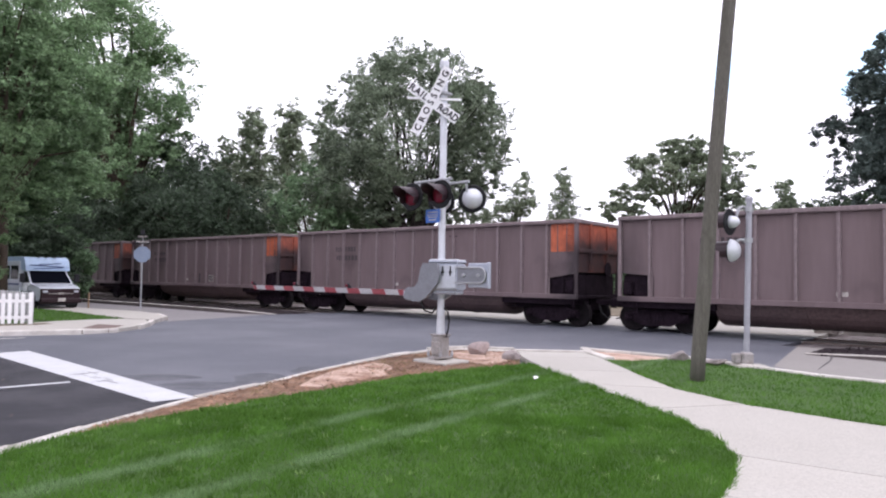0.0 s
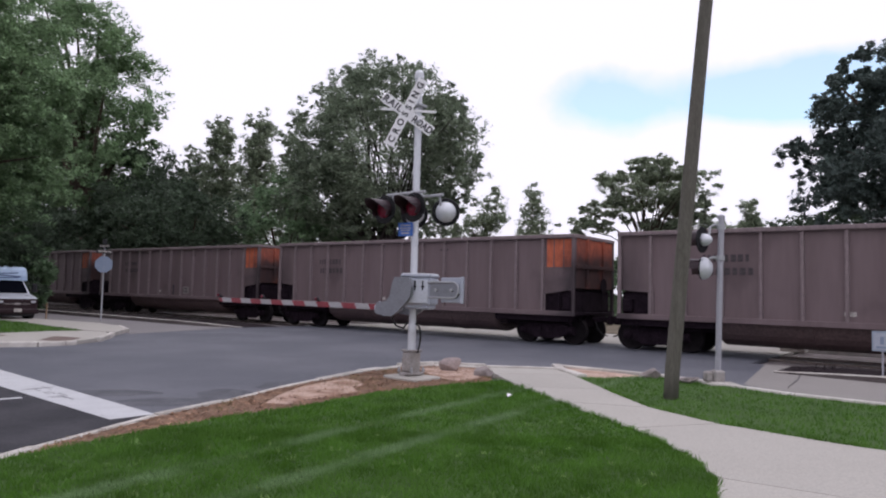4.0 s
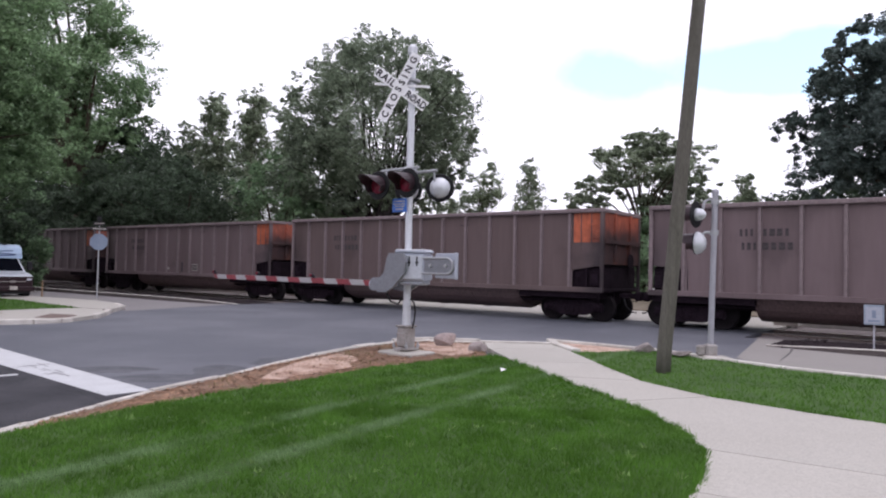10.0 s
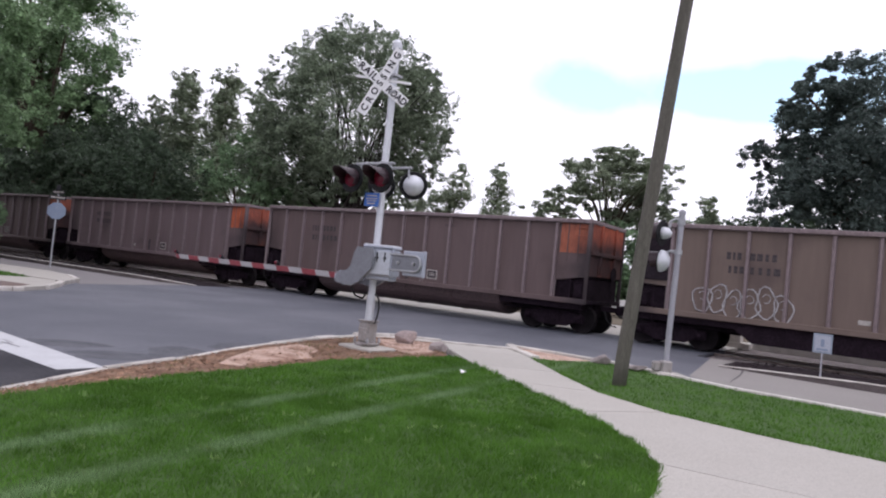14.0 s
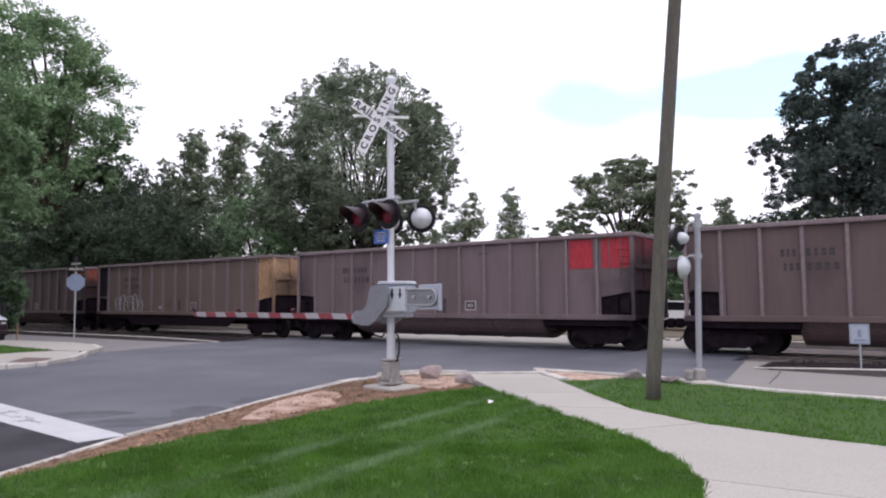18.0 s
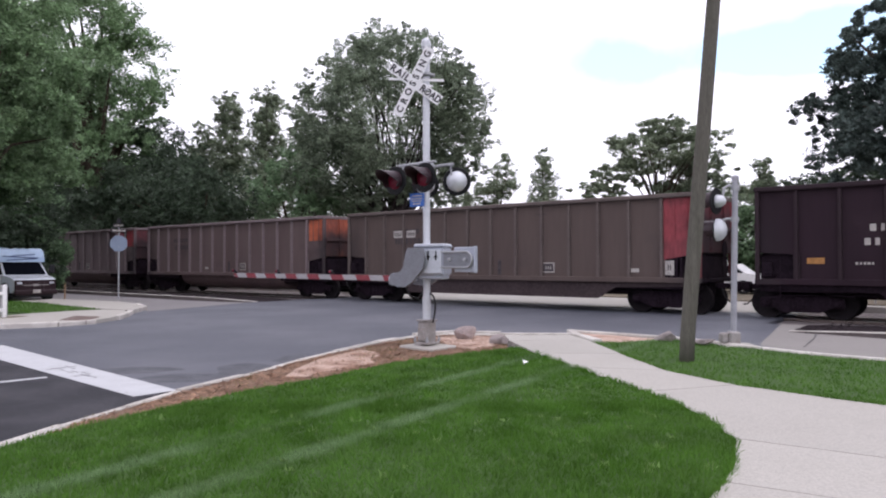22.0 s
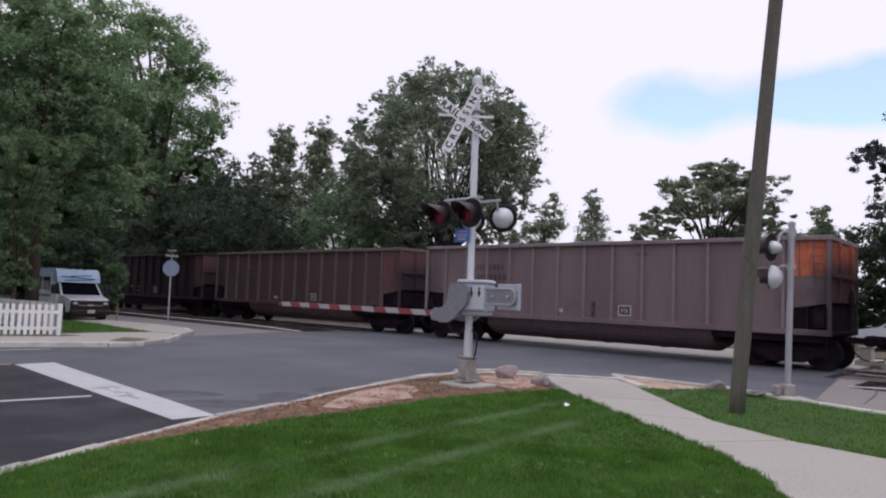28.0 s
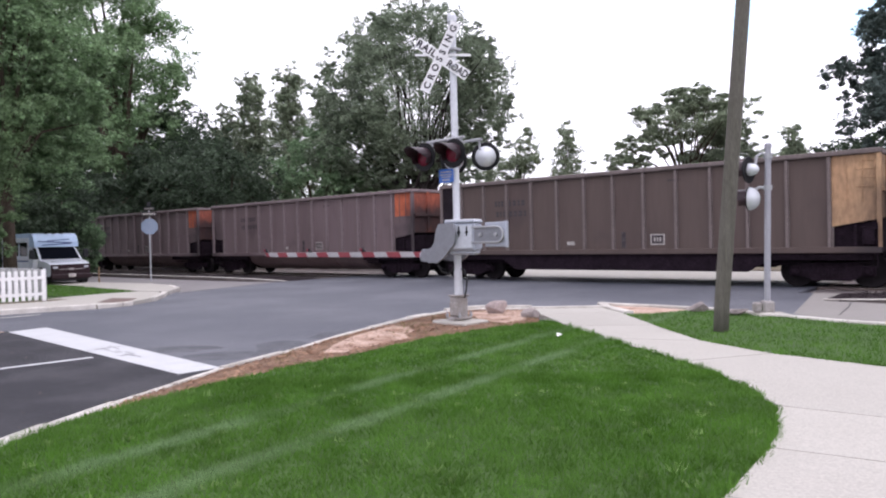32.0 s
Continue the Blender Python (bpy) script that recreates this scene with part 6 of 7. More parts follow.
# ---- picket fence, rear fence ----
def picket_fence(name, a, b, label, pitch, width, height, mat, rails=(0.22, 0.68), post_every=2.4, base=0.09):
    a, b = Vector((*a, 0)), Vector((*b, 0))
    run = b - a
    turn = math.degrees(math.atan2(run.y, run.x))
    fence = thing(name, label, "fence", pose(a.x, a.y, base, 0, 0, turn))
    hw = width / 2
    board = extrude_y([(-hw, 0.05), (hw, 0.05), (hw, height - 0.035), (hw * 0.6, height), (-hw * 0.6, height), (-hw, height - 0.035)], -0.034, -0.014)
    me = mesh("picket", board, mat)
    n = int(run.length / pitch)
    for i in range(n):
        part("picket", me, None, fence, m=pose(pitch * (i + 0.5), 0, random.uniform(-0.006, 0.006), 0, random.uniform(-0.5, 0.5), 0))
    for z in rails:
        part("rail", box(run.length / 2, 0.012, z, run.length, 0.045, 0.09, 0.006), mat, fence)
    pm = mesh("post", box(0, 0.05, height / 2, 0.10, 0.10, height + 0.02, 0.012), mat)
    k = max(1, round(run.length / post_every))
    for i in range(k + 1):
        part("post", pm, None, fence, m=pose(run.length * i / k, 0, 0))


picket_fence("picket_fence", (-26.4, 8.25), (-11.98, 19.5), "white painted picket fence along the sidewalk", 0.158, 0.094, 0.90, WHITE_PAINT)
picket_fence("picket_fence", (-11.98, 19.6), (-31.0, 35.6), "greyish white picket fence running back beside the garden", 0.22, 0.15, 0.92, OLD_WHITE)
picket_fence("picket_fence", (-31.0, 35.4), (-38.0, 34.6), "shaded grey picket fence at the back of the garden", 0.26, 0.12, 0.95, OLD_WHITE)
picket_fence("board_fence", (-37.0, 25.5), (-29.2, 31.5), "reddish cedar board fence behind the garden", 0.21, 0.195, 1.5, WOOD_RED, (0.3, 1.2))


# ---- blue house ----
def blue_house():
    a, b = Vector((-0.71, -0.70, 0)), Vector((-0.70, 0.71, 0))
    house = thing("blue_house", "blue clapboard house with white trim and a grey hipped roof", "house", pose(-22.8, 22.4, 0.05, 0, 0, math.degrees(math.atan2(a.y, a.x))))
    # local x along the front wall, -y towards the back
    L_, D_, H_ = 10.0, 8.0, 2.87
    part("wall", join(box(0.25, -0.1, H_ / 2, 0.5, 0.2, H_, 0.01), box(6.9, -0.1, H_ / 2, 6.2, 0.2, H_, 0.01), box(2.15, -0.1, 0.65, 3.3, 0.2, 1.3, 0.01), box(2.15, -0.1, 2.68, 3.3, 0.2, 0.38, 0.01),
                      box(0.1, -D_ / 2, H_ / 2, 0.2, D_ - 0.4, H_, 0.01), box(L_ - 0.1, -D_ / 2, H_ / 2, 0.2, D_ - 0.4, H_, 0.01), box(L_ / 2, -D_ + 0.1, H_ / 2, L_, 0.2, H_, 0.01)), BLUE_WALL, house, "blue clapboard wall")
    me0 = mesh("clapboard", extrude_y([(0.02, 0), (0.46, 0), (0.46, 0.15), (0.02, 0.15)], 0.0, 0.022), BLUE_WALL)
    me1 = mesh("clapboard", extrude_y([(3.85, 0), (9.98, 0), (9.98, 0.15), (3.85, 0.15)], 0.0, 0.022), BLUE_WALL)
    for k in range(18):
        for me in (me0, me1):
            part("clapboard", me, None, house, m=pose(0, 0, 0.12 + 0.155 * k, -5, 0, 0))
    ov = 0.26
    c = [(-ov, ov), (L_ + ov, ov), (L_ + ov, -D_ - ov), (-ov, -D_ - ov)]
    vs = [(x, y, H_) for x, y in c] + [(4.0, -D_ / 2, H_ + 2.1), (L_ - 4.0, -D_ / 2, H_ + 2.1)]
    vs += [(x, y, H_ - 0.12) for x, y in c]
    fs = [(0, 1, 5, 4), (1, 2, 5), (2, 3, 4, 5), (3, 0, 4), (6, 7, 1, 0), (7, 8, 2, 1), (8, 9, 3, 2), (9, 6, 0, 3), (9, 8, 7, 6)]
    roof_ = part("roof", (vs, [f[::-1] for f in fs]), ROOF, house, "grey shingle hipped roof")
    part("fascia", join(box(L_ / 2, ov + 0.01, H_ - 0.06, L_ + 2 * ov, 0.03, 0.15, 0.006), box(-ov - 0.01, -D_ / 2, H_ - 0.06, 0.03, D_ + 2 * ov, 0.15, 0.006)), BLUE_WALL, house, "blue fascia board")
    part("corner_board", box(0.06, 0.02, H_ / 2, 0.14, 0.06, H_, 0.006), WHITE_PAINT, house, "white corner board")
    win = part("window", join(box(0.55, 0.03, 1.90, 0.16, 0.08, 1.5, 0.01), box(3.75, 0.03, 1.90, 0.16, 0.08, 1.5, 0.01), box(2.15, 0.03, 2.56, 3.36, 0.08, 0.14, 0.01), box(2.15, 0.05, 1.22, 3.4, 0.12, 0.10, 0.01)), WHITE_PAINT, house, "white window frame")
    part("pane", box(2.15, -0.05, 1.88, 3.12, 0.02, 1.26, 0.004), GLASS_DARK, win)
    part("blind", box(2.15, -0.03, 1.58, 3.10, 0.02, 0.66, 0.004), material("window_screen", (0.16, 0.24, 0.27), 0.7, vary=0.1), win)
    part("mullion", join(box(1.85, 0.0, 1.88, 0.05, 0.04, 1.26, 0.004), box(2.85, 0.0, 1.88, 0.05, 0.04, 1.26, 0.004)), WHITE_PAINT, win)


blue_house()


def concrete_block():
    b = thing("parapet_block", "pale stepped concrete block at the edge of the crossing", "concrete block", pose(*sd(4.75, 25.2), 0.0, 0, 0, TURN))
    part("block", join(box(0.0, 0, 0.26, 0.34, 0.5, 0.54, 0.02), box(-0.1, 0, 0.08, 0.75, 0.6, 0.18, 0.02)), KERB, b)
    part("cap", box(0.0, 0, 0.555, 0.40, 0.56, 0.05, 0.01), CONCRETE, b)


concrete_block()
parked_car(material("grey_car_paint", (0.17, 0.18, 0.20), 0.3, vary=0.1, bump=0.02, clear=0.5), pose(-32.4, 37.4, 0.09, 0, 0, -40), "grey sedan parked behind the garden fence")
p_ = thing("marker_post", "thin weathered tan marker post beside the street", "post", pose(-15.9, 30.1, 0.0))
part("stake", join(box(0, 0, 0.36, 0.05, 0.05, 0.72, 0.008), box(0, 0, 0.73, 0.03, 0.03, 0.03, 0.004)), WOOD_TAN, p_)


# ---- trees ----
def leaf_soup(rng, centres, spread, count, size, flat=0.8):
    """Small pointed leaves scattered round clump centres."""
    def ball(n, power):
        q = rng.normal(size=(n, 3))
        q /= np.linalg.norm(q, axis=1, keepdims=True)
        return q * rng.random((n, 1)) ** power

    sprays = max(len(centres) * 9, 1)
    k = rng.integers(0, len(centres), sprays)
    p = ball(sprays, 0.40) * np.where(rng.random((sprays, 1)) < 0.06, 1.2, 1.0)
    p[:, 2] *= flat
    mid = centres[k] + p * spread[k][:, None]
    own = spread[k] * rng.uniform(0.25, 0.60, sprays)
    i = rng.integers(0, sprays, count)
    c = mid[i] + ball(count, 0.5) * own[i][:, None] * np.array([1.0, 1.0, 0.7])
    a = rng.normal(size=(count, 3))
    a[:, 2] *= 0.6
    a /= np.linalg.norm(a, axis=1, keepdims=True)
    b = np.cross(a, rng.normal(size=(count, 3)))
    b /= np.linalg.norm(b, axis=1, keepdims=True)
    s = size * rng.uniform(0.6, 1.4, (count, 1))
    return np.stack([c - a * s * 0.8 + b * s * 0.58, c + a * s * 1.1, c - a * s * 0.8 - b * s * 0.58], 1)


def tree(name, label, x, y, crowns, trunk, leaf_mat, bark, leaves, size, clumps=60, seed=1, clump=0.155, z=0.0, stems=1, lean=(0, 0), limbs=18, hollow=0.5, flat=0.8, thin=1.0):
    """crowns: list of (dx, dy, z, rx, ry, rz); trunk: (radius, height of the fork)."""
    rng = np.random.default_rng(seed)
    top = thing(name, label, "tree", pose(x, y, z))
    cs, sp = [], []
    vol = np.array([c[3] * c[4] * c[5] for c in crowns])
    for c, v in zip(crowns, vol ** 0.6 / (vol ** 0.6).sum()):
        n = max(6, int(clumps * v))
        p = rng.normal(size=(n, 3))
        p /= np.linalg.norm(p, axis=1, keepdims=True)
        r = hollow + (1 - hollow) * rng.random((n, 1)) ** 0.6
        r *= rng.uniform(0.82, 1.10, (n, 1))
        q = p * r * np.array(c[3:6]) + np.array(c[0:3])
        cs.append(q)
        sp.append(rng.uniform(0.6, 1.5, n) * clump * (c[3] + c[5]))
    cs, sp = np.concatenate(cs), np.concatenate(sp)
    part("crown", soup("crown", leaf_soup(rng, cs, sp, leaves, size, flat), 3, leaf_mat), None, top)
    r0, fork = trunk
    geo = []
    forks = []
    for i in range(stems):
        ang = 2 * math.pi * i / max(1, stems) + 0.5
        off = 0.0 if stems == 1 else 0.22 * fork
        end = (lean[0] + off * math.cos(ang), lean[1] + off * math.sin(ang), fork)
        geo.append(tube([(0.3 * r0 * math.cos(ang) * (stems > 1), 0.3 * r0 * math.sin(ang) * (stems > 1), -0.25), (end[0] * 0.3, end[1] * 0.3, fork * 0.45), end], [r0 * 1.25, r0 * 0.95, r0 * 0.75], 10))
        forks.append(end)
    part("trunk", join(*geo), bark, top, smooth=True)
    pick = rng.permutation(len(cs))[:limbs]
    for i, k in enumerate(pick):
        f0 = np.array(forks[i % len(forks)])
        e = cs[k]
        mid = f0 * 0.5 + e * 0.5 + np.array([0, 0, 0.12 * np.linalg.norm(e - f0)]) + rng.normal(size=3) * 0.15
        limb = tube([tuple(f0 - np.array([0, 0, 0.2])), tuple(f0 * 0.72 + mid * 0.28), tuple(mid), tuple(e)], [r0 * 0.55 * thin, r0 * 0.42 * thin, r0 * 0.26 * thin, r0 * 0.08], 6)
        part("limb", limb, bark, top)
    return top


def all_trees():
    tree("cottonwood_tree", "tall leafy green cottonwood tree beside the parked van", -18.5, 28.05,
         [(0.3, 0.2, 11.0, 2.9, 2.9, 4.2), (-1.7, -1.0, 9.9, 2.2, 2.2, 3.6), (1.6, 1.1, 9.4, 2.2, 2.2, 3.4), (1.0, 0.7, 6.6, 2.6, 2.6, 1.9), (-1.2, -0.8, 6.4, 2.5, 2.5, 1.8)], (0.24, 4.6), LEAF_A, BARK, 92000, 0.076, 230, 11, 0.120, hollow=0.50, limbs=40, flat=0.6)
    # Unseen tree behind the first cottonwood, added to shade the train.
    tree("cottonwood_tree", "tall cottonwood added hidden behind another to shade the train", -24.0, 36.4,
         [(0, 0, 12.3, 3.4, 3.4, 5.0), (1.2, 0.9, 7.6, 3.4, 3.4, 2.8)], (0.40, 5.0), LEAF_A, BARK, 56000, 0.09, 220, 39, 0.125, hollow=0.30)
    # Extra dense tree, added to keep sky light off the train's far end.
    tree("shade_tree", "dense dark green tree added behind the van, shading the train", -27.5, 38.0,
         [(0, 0, 8.0, 4.2, 4.2, 5.0), (2.6, 2.1, 6.8, 3.2, 3.2, 3.0)], (0.35, 3.0), LEAF_SHADE, BARK, 50000, 0.10, 150, 38, 0.15, hollow=0.2)
    tree("cottonwood_tree", "broad tall green cottonwood tree beyond the track", -27.2, 56.4,
         [(-1.8, -1.0, 19.4, 4.7, 4.7, 6.6), (0.9, 1.2, 16.0, 4.0, 4.2, 6.0), (0.3, 0.2, 10.2, 4.4, 4.2, 3.2)], (0.6, 7.0), LEAF_A, BARK, 78000, 0.120, 220, 12, 0.120, hollow=0.50, flat=0.6)
    tree("shade_tree", "dense dark green tree behind the blue house", -35.0, 36.6,
         [(-1.0, -0.8, 11.0, 5.0, 5.0, 4.9), (2.6, 2.6, 6.8, 4.2, 4.2, 4.6), (-4, -3, 7.6, 5, 5, 4.6), (-1.6, 0, 14.6, 2.8, 2.8, 2.4), (-4.6, 0, 14.0, 2.8, 2.8, 2.8)], (0.45, 4.0), LEAF_SHADE, BARK, 70000, 0.125, 210, 13, 0.13, hollow=0.35, flat=0.65)
    tree("shade_tree", "dense dark green tree behind the blue house", -42.0, 30.0,
         [(0, 0, 8.0, 6.5, 6.5, 5.5), (5, 5, 6, 4, 4, 4)], (0.45, 4.0), LEAF_SHADE, BARK, 32000, 0.15, 110, 14, hollow=0.35, flat=0.65)
    tree("overhanging_tree", "big dark tree whose drooping boughs hang over the fence", -23.0, 14.6,
         [(0.5, 0.5, 12.0, 6.4, 6.4, 4.4), (3.6, 4.4, 12.0, 3.6, 3.6, 3.2), (1.2, 2.2, 8.8, 4.4, 4.4, 2.0)], (0.4, 8.0), LEAF_DARK, BARK, 70000, 0.085, 200, 15, 0.12)
    tree("spreading_elm", "large round elm with many rising stems beyond the track", -2.6, 46.4,
         [(0.1, 0, 11.1, 6.3, 5.8, 5.6), (-0.5, 0, 14.7, 4.6, 4.2, 2.6), (3.6, 0, 12.2, 2.6, 3.0, 2.8), (4.0, 0, 9.6, 2.6, 3.0, 2.6), (-4.2, 0, 7.6, 3.7, 3.6, 3.4), (-4.4, 0, 11.4, 2.9, 2.8, 3.2), (-1.6, -0.6, 6.4, 3.2, 2.6, 2.0), (2.4, -0.6, 6.8, 2.8, 2.6, 1.9), (3.8, 0, 14.0, 1.8, 2.0, 1.8)], (0.30, 3.6), LEAF_B, BARK_ELM, 190000, 0.080, 1250, 16, 0.072, stems=6, limbs=80, hollow=0.40, thin=0.6)
    for x, y, h, r, k in ((-17.9, 61.0, 18.4, 1.7, 17), (-14.1, 58.0, 18.0, 1.6, 18), (-11.2, 60.5, 16.2, 1.9, 19), (-20.6, 62.5, 15.0, 1.8, 33)):
        tree("poplar_tree", "slender green poplar beyond the track", x, y, [(0, 0, h * 0.40, r * 1.2, r * 1.2, h * 0.26), (0, 0, h * 0.62, r * 1.0, r * 1.0, h * 0.20), (0, 0, h * 0.80, r * 0.72, r * 0.72, h * 0.15)], (0.25, 4), LEAF_GREY, BARK, 28000, 0.100, 300, k, 0.105, limbs=12, hollow=0.3)
    tree("dark_thicket", "dark green bushy tree beyond the track", -15.4, 46.2, [(0, 0, 4.9, 4.2, 3.5, 3.3), (-4.5, 2, 4.4, 3.4, 3.4, 2.8)], (0.25, 2), LEAF_DARK, BARK, 26000, 0.12, 90, 20)
    tree("dark_thicket", "dark green bushy tree beyond the track", -9.2, 46.4, [(0, 0, 6.2, 3.2, 3.0, 4.0), (2.6, 1, 4.4, 3.0, 3, 2.8)], (0.25, 2), LEAF_SHADE, BARK, 17000, 0.11, 110, 21, 0.12)
    tree("dark_thicket", "dark green bushy tree beyond the track", -22.5, 52.5, [(0, 0, 5.0, 4.4, 4.0, 3.8)], (0.25, 2), LEAF_DARK, BARK, 18000, 0.13, 60, 22)
    tree("small_tree", "small pale green tree far beyond the track", 6.3, 71.9, [(0.9, 0, 9.8, 1.5, 1.5, 2.3), (1.1, 0, 12.0, 0.65, 0.65, 1.4), (-0.6, 0, 8.4, 1.5, 1.5, 1.7), (-2.4, 0, 7.4, 1.5, 1.5, 1.8)], (0.2, 4), LEAF_GREY, BARK, 14000, 0.10, 140, 23, 0.16, limbs=14, hollow=0.3)
    tree("small_tree", "small pale green tree far beyond the track", 10.8, 68.7, [(0.1, 0, 7.6, 1.75, 1.75, 1.8), (0.1, 0, 9.6, 1.35, 1.35, 1.6), (0.1, 0, 11.3, 0.85, 0.85, 1.3), (0.1, 0, 12.5, 0.40, 0.40, 0.9), (1.4, 0, 6.4, 1.4, 1.4, 1.2)], (0.2, 4), LEAF_GREY, BARK, 15000, 0.09, 190, 24, 0.15, limbs=14, hollow=0.3)
    tree("umbrella_tree", "broad flat-topped tree with open branches beyond the track", 15.0, 45.7,
         [(0.3, 0, 10.5, 2.2, 2.2, 0.7), (-1.4, 0, 9.6, 2.6, 2.4, 0.6), (1.8, 0, 9.8, 2.6, 2.4, 0.7), (0.2, 0, 8.6, 4.3, 3.8, 0.8), (-2.4, 0, 7.4, 2.6, 2.2, 0.6), (2.8, 0, 7.6, 2.6, 2.2, 0.7), (3.4, 0, 6.2, 2.8, 2.4, 0.9), (-4.0, 0, 6.2, 2.2, 1.8, 0.7), (0.4, 0, 6.4, 2.2, 2.0, 0.6)], (0.20, 4.2), LEAF_GREY, BARK, 80000, 0.074, 460, 25, 0.105, limbs=46, hollow=0.3, flat=0.45, thin=0.7)
    tree("small_conifer", "small pointed conifer beyond the track", 22.4, 47.0, [(0, 0, 5.2, 1.6, 1.6, 1.8), (0, 0, 7.2, 0.8, 0.8, 1.5)], (0.2, 3), LEAF_GREY, BARK, 9000, 0.10, 60, 26, 0.2, limbs=8)
    tree("maple_tree", "large dense dark maple at the far street", 24.0, 28.7,
         [(0, 0, 8.2, 6.3, 5.8, 4.8), (4, -4, 7, 5, 5, 4), (-1.5, 1.9, 10.8, 3.8, 3.8, 3.2), (-3.4, 3.0, 5.6, 3.0, 3.0, 2.2), (2.0, -1.0, 4.2, 4.6, 4.6, 2.8), (3.6, -2.6, 11.4, 4.2, 4.2, 3.2), (-3.7, 3.0, 8.4, 2.7, 2.7, 2.9), (-4.6, 2.3, 10.6, 1.8, 1.8, 2.2), (-4.6, 2.3, 7.6, 1.8, 1.8, 1.5), (-3.0, 2.3, 12.2, 2.2, 2.2, 1.6)], (0.45, 3.0), LEAF_MAPLE, BARK, 230000, 0.086, 560, 27, 0.092, hollow=0.38)
    tree("maple_tree", "large dense dark maple at the far street", 32.0, 17.0, [(0, 0, 8.6, 7.0, 6.0, 5.4), (-1, 3, 12.5, 5, 5, 3.5), (0, 0, 4.2, 6, 6, 2.8)], (0.45, 3.0), LEAF_MAPLE, BARK, 70000, 0.12, 200, 28)
    tree("yellow_tree", "young tree with bright yellow autumn leaves behind the fence", -25.6, 26.1, [(0.5, 0.4, 2.2, 1.20, 1.20, 1.10), (-0.2, -0.1, 3.4, 0.80, 0.80, 1.1), (-0.35, -0.2, 4.5, 0.36, 0.36, 0.9)], (0.10, 1.2), LEAF_YELLOW, BARK_PALE, 20000, 0.055, 150, 29, 0.10, hollow=0.2)
    tree("garden_tree", "feathery light green garden tree behind the fence", -24.2, 30.6, [(1.0, 0.6, 4.0, 2.5, 2.4, 2.6), (0.8, 0.5, 6.4, 1.3, 1.3, 1.4), (2.0, 1.4, 2.2, 1.7, 1.7, 1.5)], (0.10, 1.6), LEAF_LIGHT, BARK, 40000, 0.065, 170, 30, 0.11, hollow=0.25)
    tree("garden_tree", "feathery light green tree above the garden fence", -17.6, 25.6, [(0, 0, 4.7, 1.6, 1.6, 2.0), (-1.1, -0.7, 3.6, 1.5, 1.5, 1.4), (0.4, 0.3, 6.8, 1.7, 1.7, 1.7), (-0.5, -0.3, 2.2, 1.7, 1.7, 1.2)], (0.09, 1.6), LEAF_LIGHT, BARK, 34000, 0.055, 170, 32, 0.11, hollow=0.25)
    for x, y, h, r, k in ((-21.6, 34.4, 5.0, 2.4, 31), (-22.6, 38.6, 5.0, 2.2, 34), (-32.0, 40.0, 7.0, 3.2, 36), (-36.5, 43.0, 7.5, 3.6, 37)):
        tree("garden_bush", "tall dark green bush behind the back fence", x, y, [(0, 0, h * 0.52, r, r, h * 0.44), (0.6, -0.5, h * 0.3, r, r, h * 0.3)], (0.12, 1.0), LEAF_DARK if k % 2 else LEAF_SHADE, BARK_PALE, 18000, 0.10, 60, k, 0.15, limbs=8)
    for s_, d_, h, r, k in ((47, 28.9, 10.4, 3.4, 51), (54, 30.5, 13.0, 4.2, 52), (63, 29.5, 14.0, 4.6, 53), (72, 29.5, 15.0, 5.0, 54), (83, 29.5, 15.5, 5.4, 55), (97, 30, 16.0, 6.0, 56), (-3.4, 44, 6.0, 2.8, 57), (-7.5, 43, 6.5, 3.2, 58), (-13, 44, 7.0, 3.8, 59), (-21, 45, 7.0, 4.2, 60)):
        x, y = sd(s_, d_)
        tree("dark_thicket", "dense dark bushy tree beyond the track", x, y, [(0, 0, h * 0.56, r, r, h * 0.42), (-0.6, -0.8, h * 0.28, r * 1.1, r * 1.1, h * 0.28)], (0.22, 1.6), LEAF_DARK, BARK, 26000, 0.15, 90, k, 0.16, limbs=8)
    for x, y, h, r, k in ((10.5, 45.5, 5.2, 2.4, 61), (15.0, 43.6, 6.0, 2.6, 62), (19.0, 43.0, 6.0, 2.8, 63), (22.0, 41.6, 7.6, 2.8, 64), (25.5, 39.8, 8.0, 3.0, 65), (29.0, 38.0, 8.4, 3.4, 66)):
        tree("dark_thicket", "dark bushy tree beyond the track", x, y, [(0, 0, h * 0.5, r, r, h * 0.42), (-0.8, -0.6, h * 0.25, r * 1.2, r * 1.1, h * 0.25)], (0.14, 0.8), LEAF_SHADE if x < 20 else LEAF_DARK, BARK, 12000, 0.13, 60, k, 0.16, limbs=8)
    tree("garden_shade_tree", "garden tree with a pale leaning trunk behind the fence", -26.75, 29.0,
         [(0.6, 0.4, 8.8, 2.9, 2.9, 3.2), (0.3, 0.2, 6.2, 2.0, 2.0, 1.5), (-1.4, -1.0, 7.8, 2.3, 2.3, 2.2)], (0.25, 4.6), LEAF_SHADE, BARK_PALE, 46000, 0.075, 150, 41, 0.11, lean=(0.45, 0.3), hollow=0.4, flat=0.65, limbs=9)
    rng = np.random.default_rng(40)
    # hedge before the house, far woods
    n = 11000
    along = rng.uniform(0.2, 8.0, n)
    c = np.array([-22.35, 22.2, 0])[None] + np.outer(along, [-0.71, -0.70, 0]) + rng.normal(size=(n, 3)) * [0.35, 0.35, 0.28] + [0.2, -0.4, 0.75]
    h = thing("hedge", "dark clipped hedge in front of the blue house", "hedge", kind="stuff")
    part("leaves", soup("leaves", leaf_soup(rng, c, np.full(n, 0.12), n, 0.09), 3, LEAF_DARK), None, h)
    cs = []
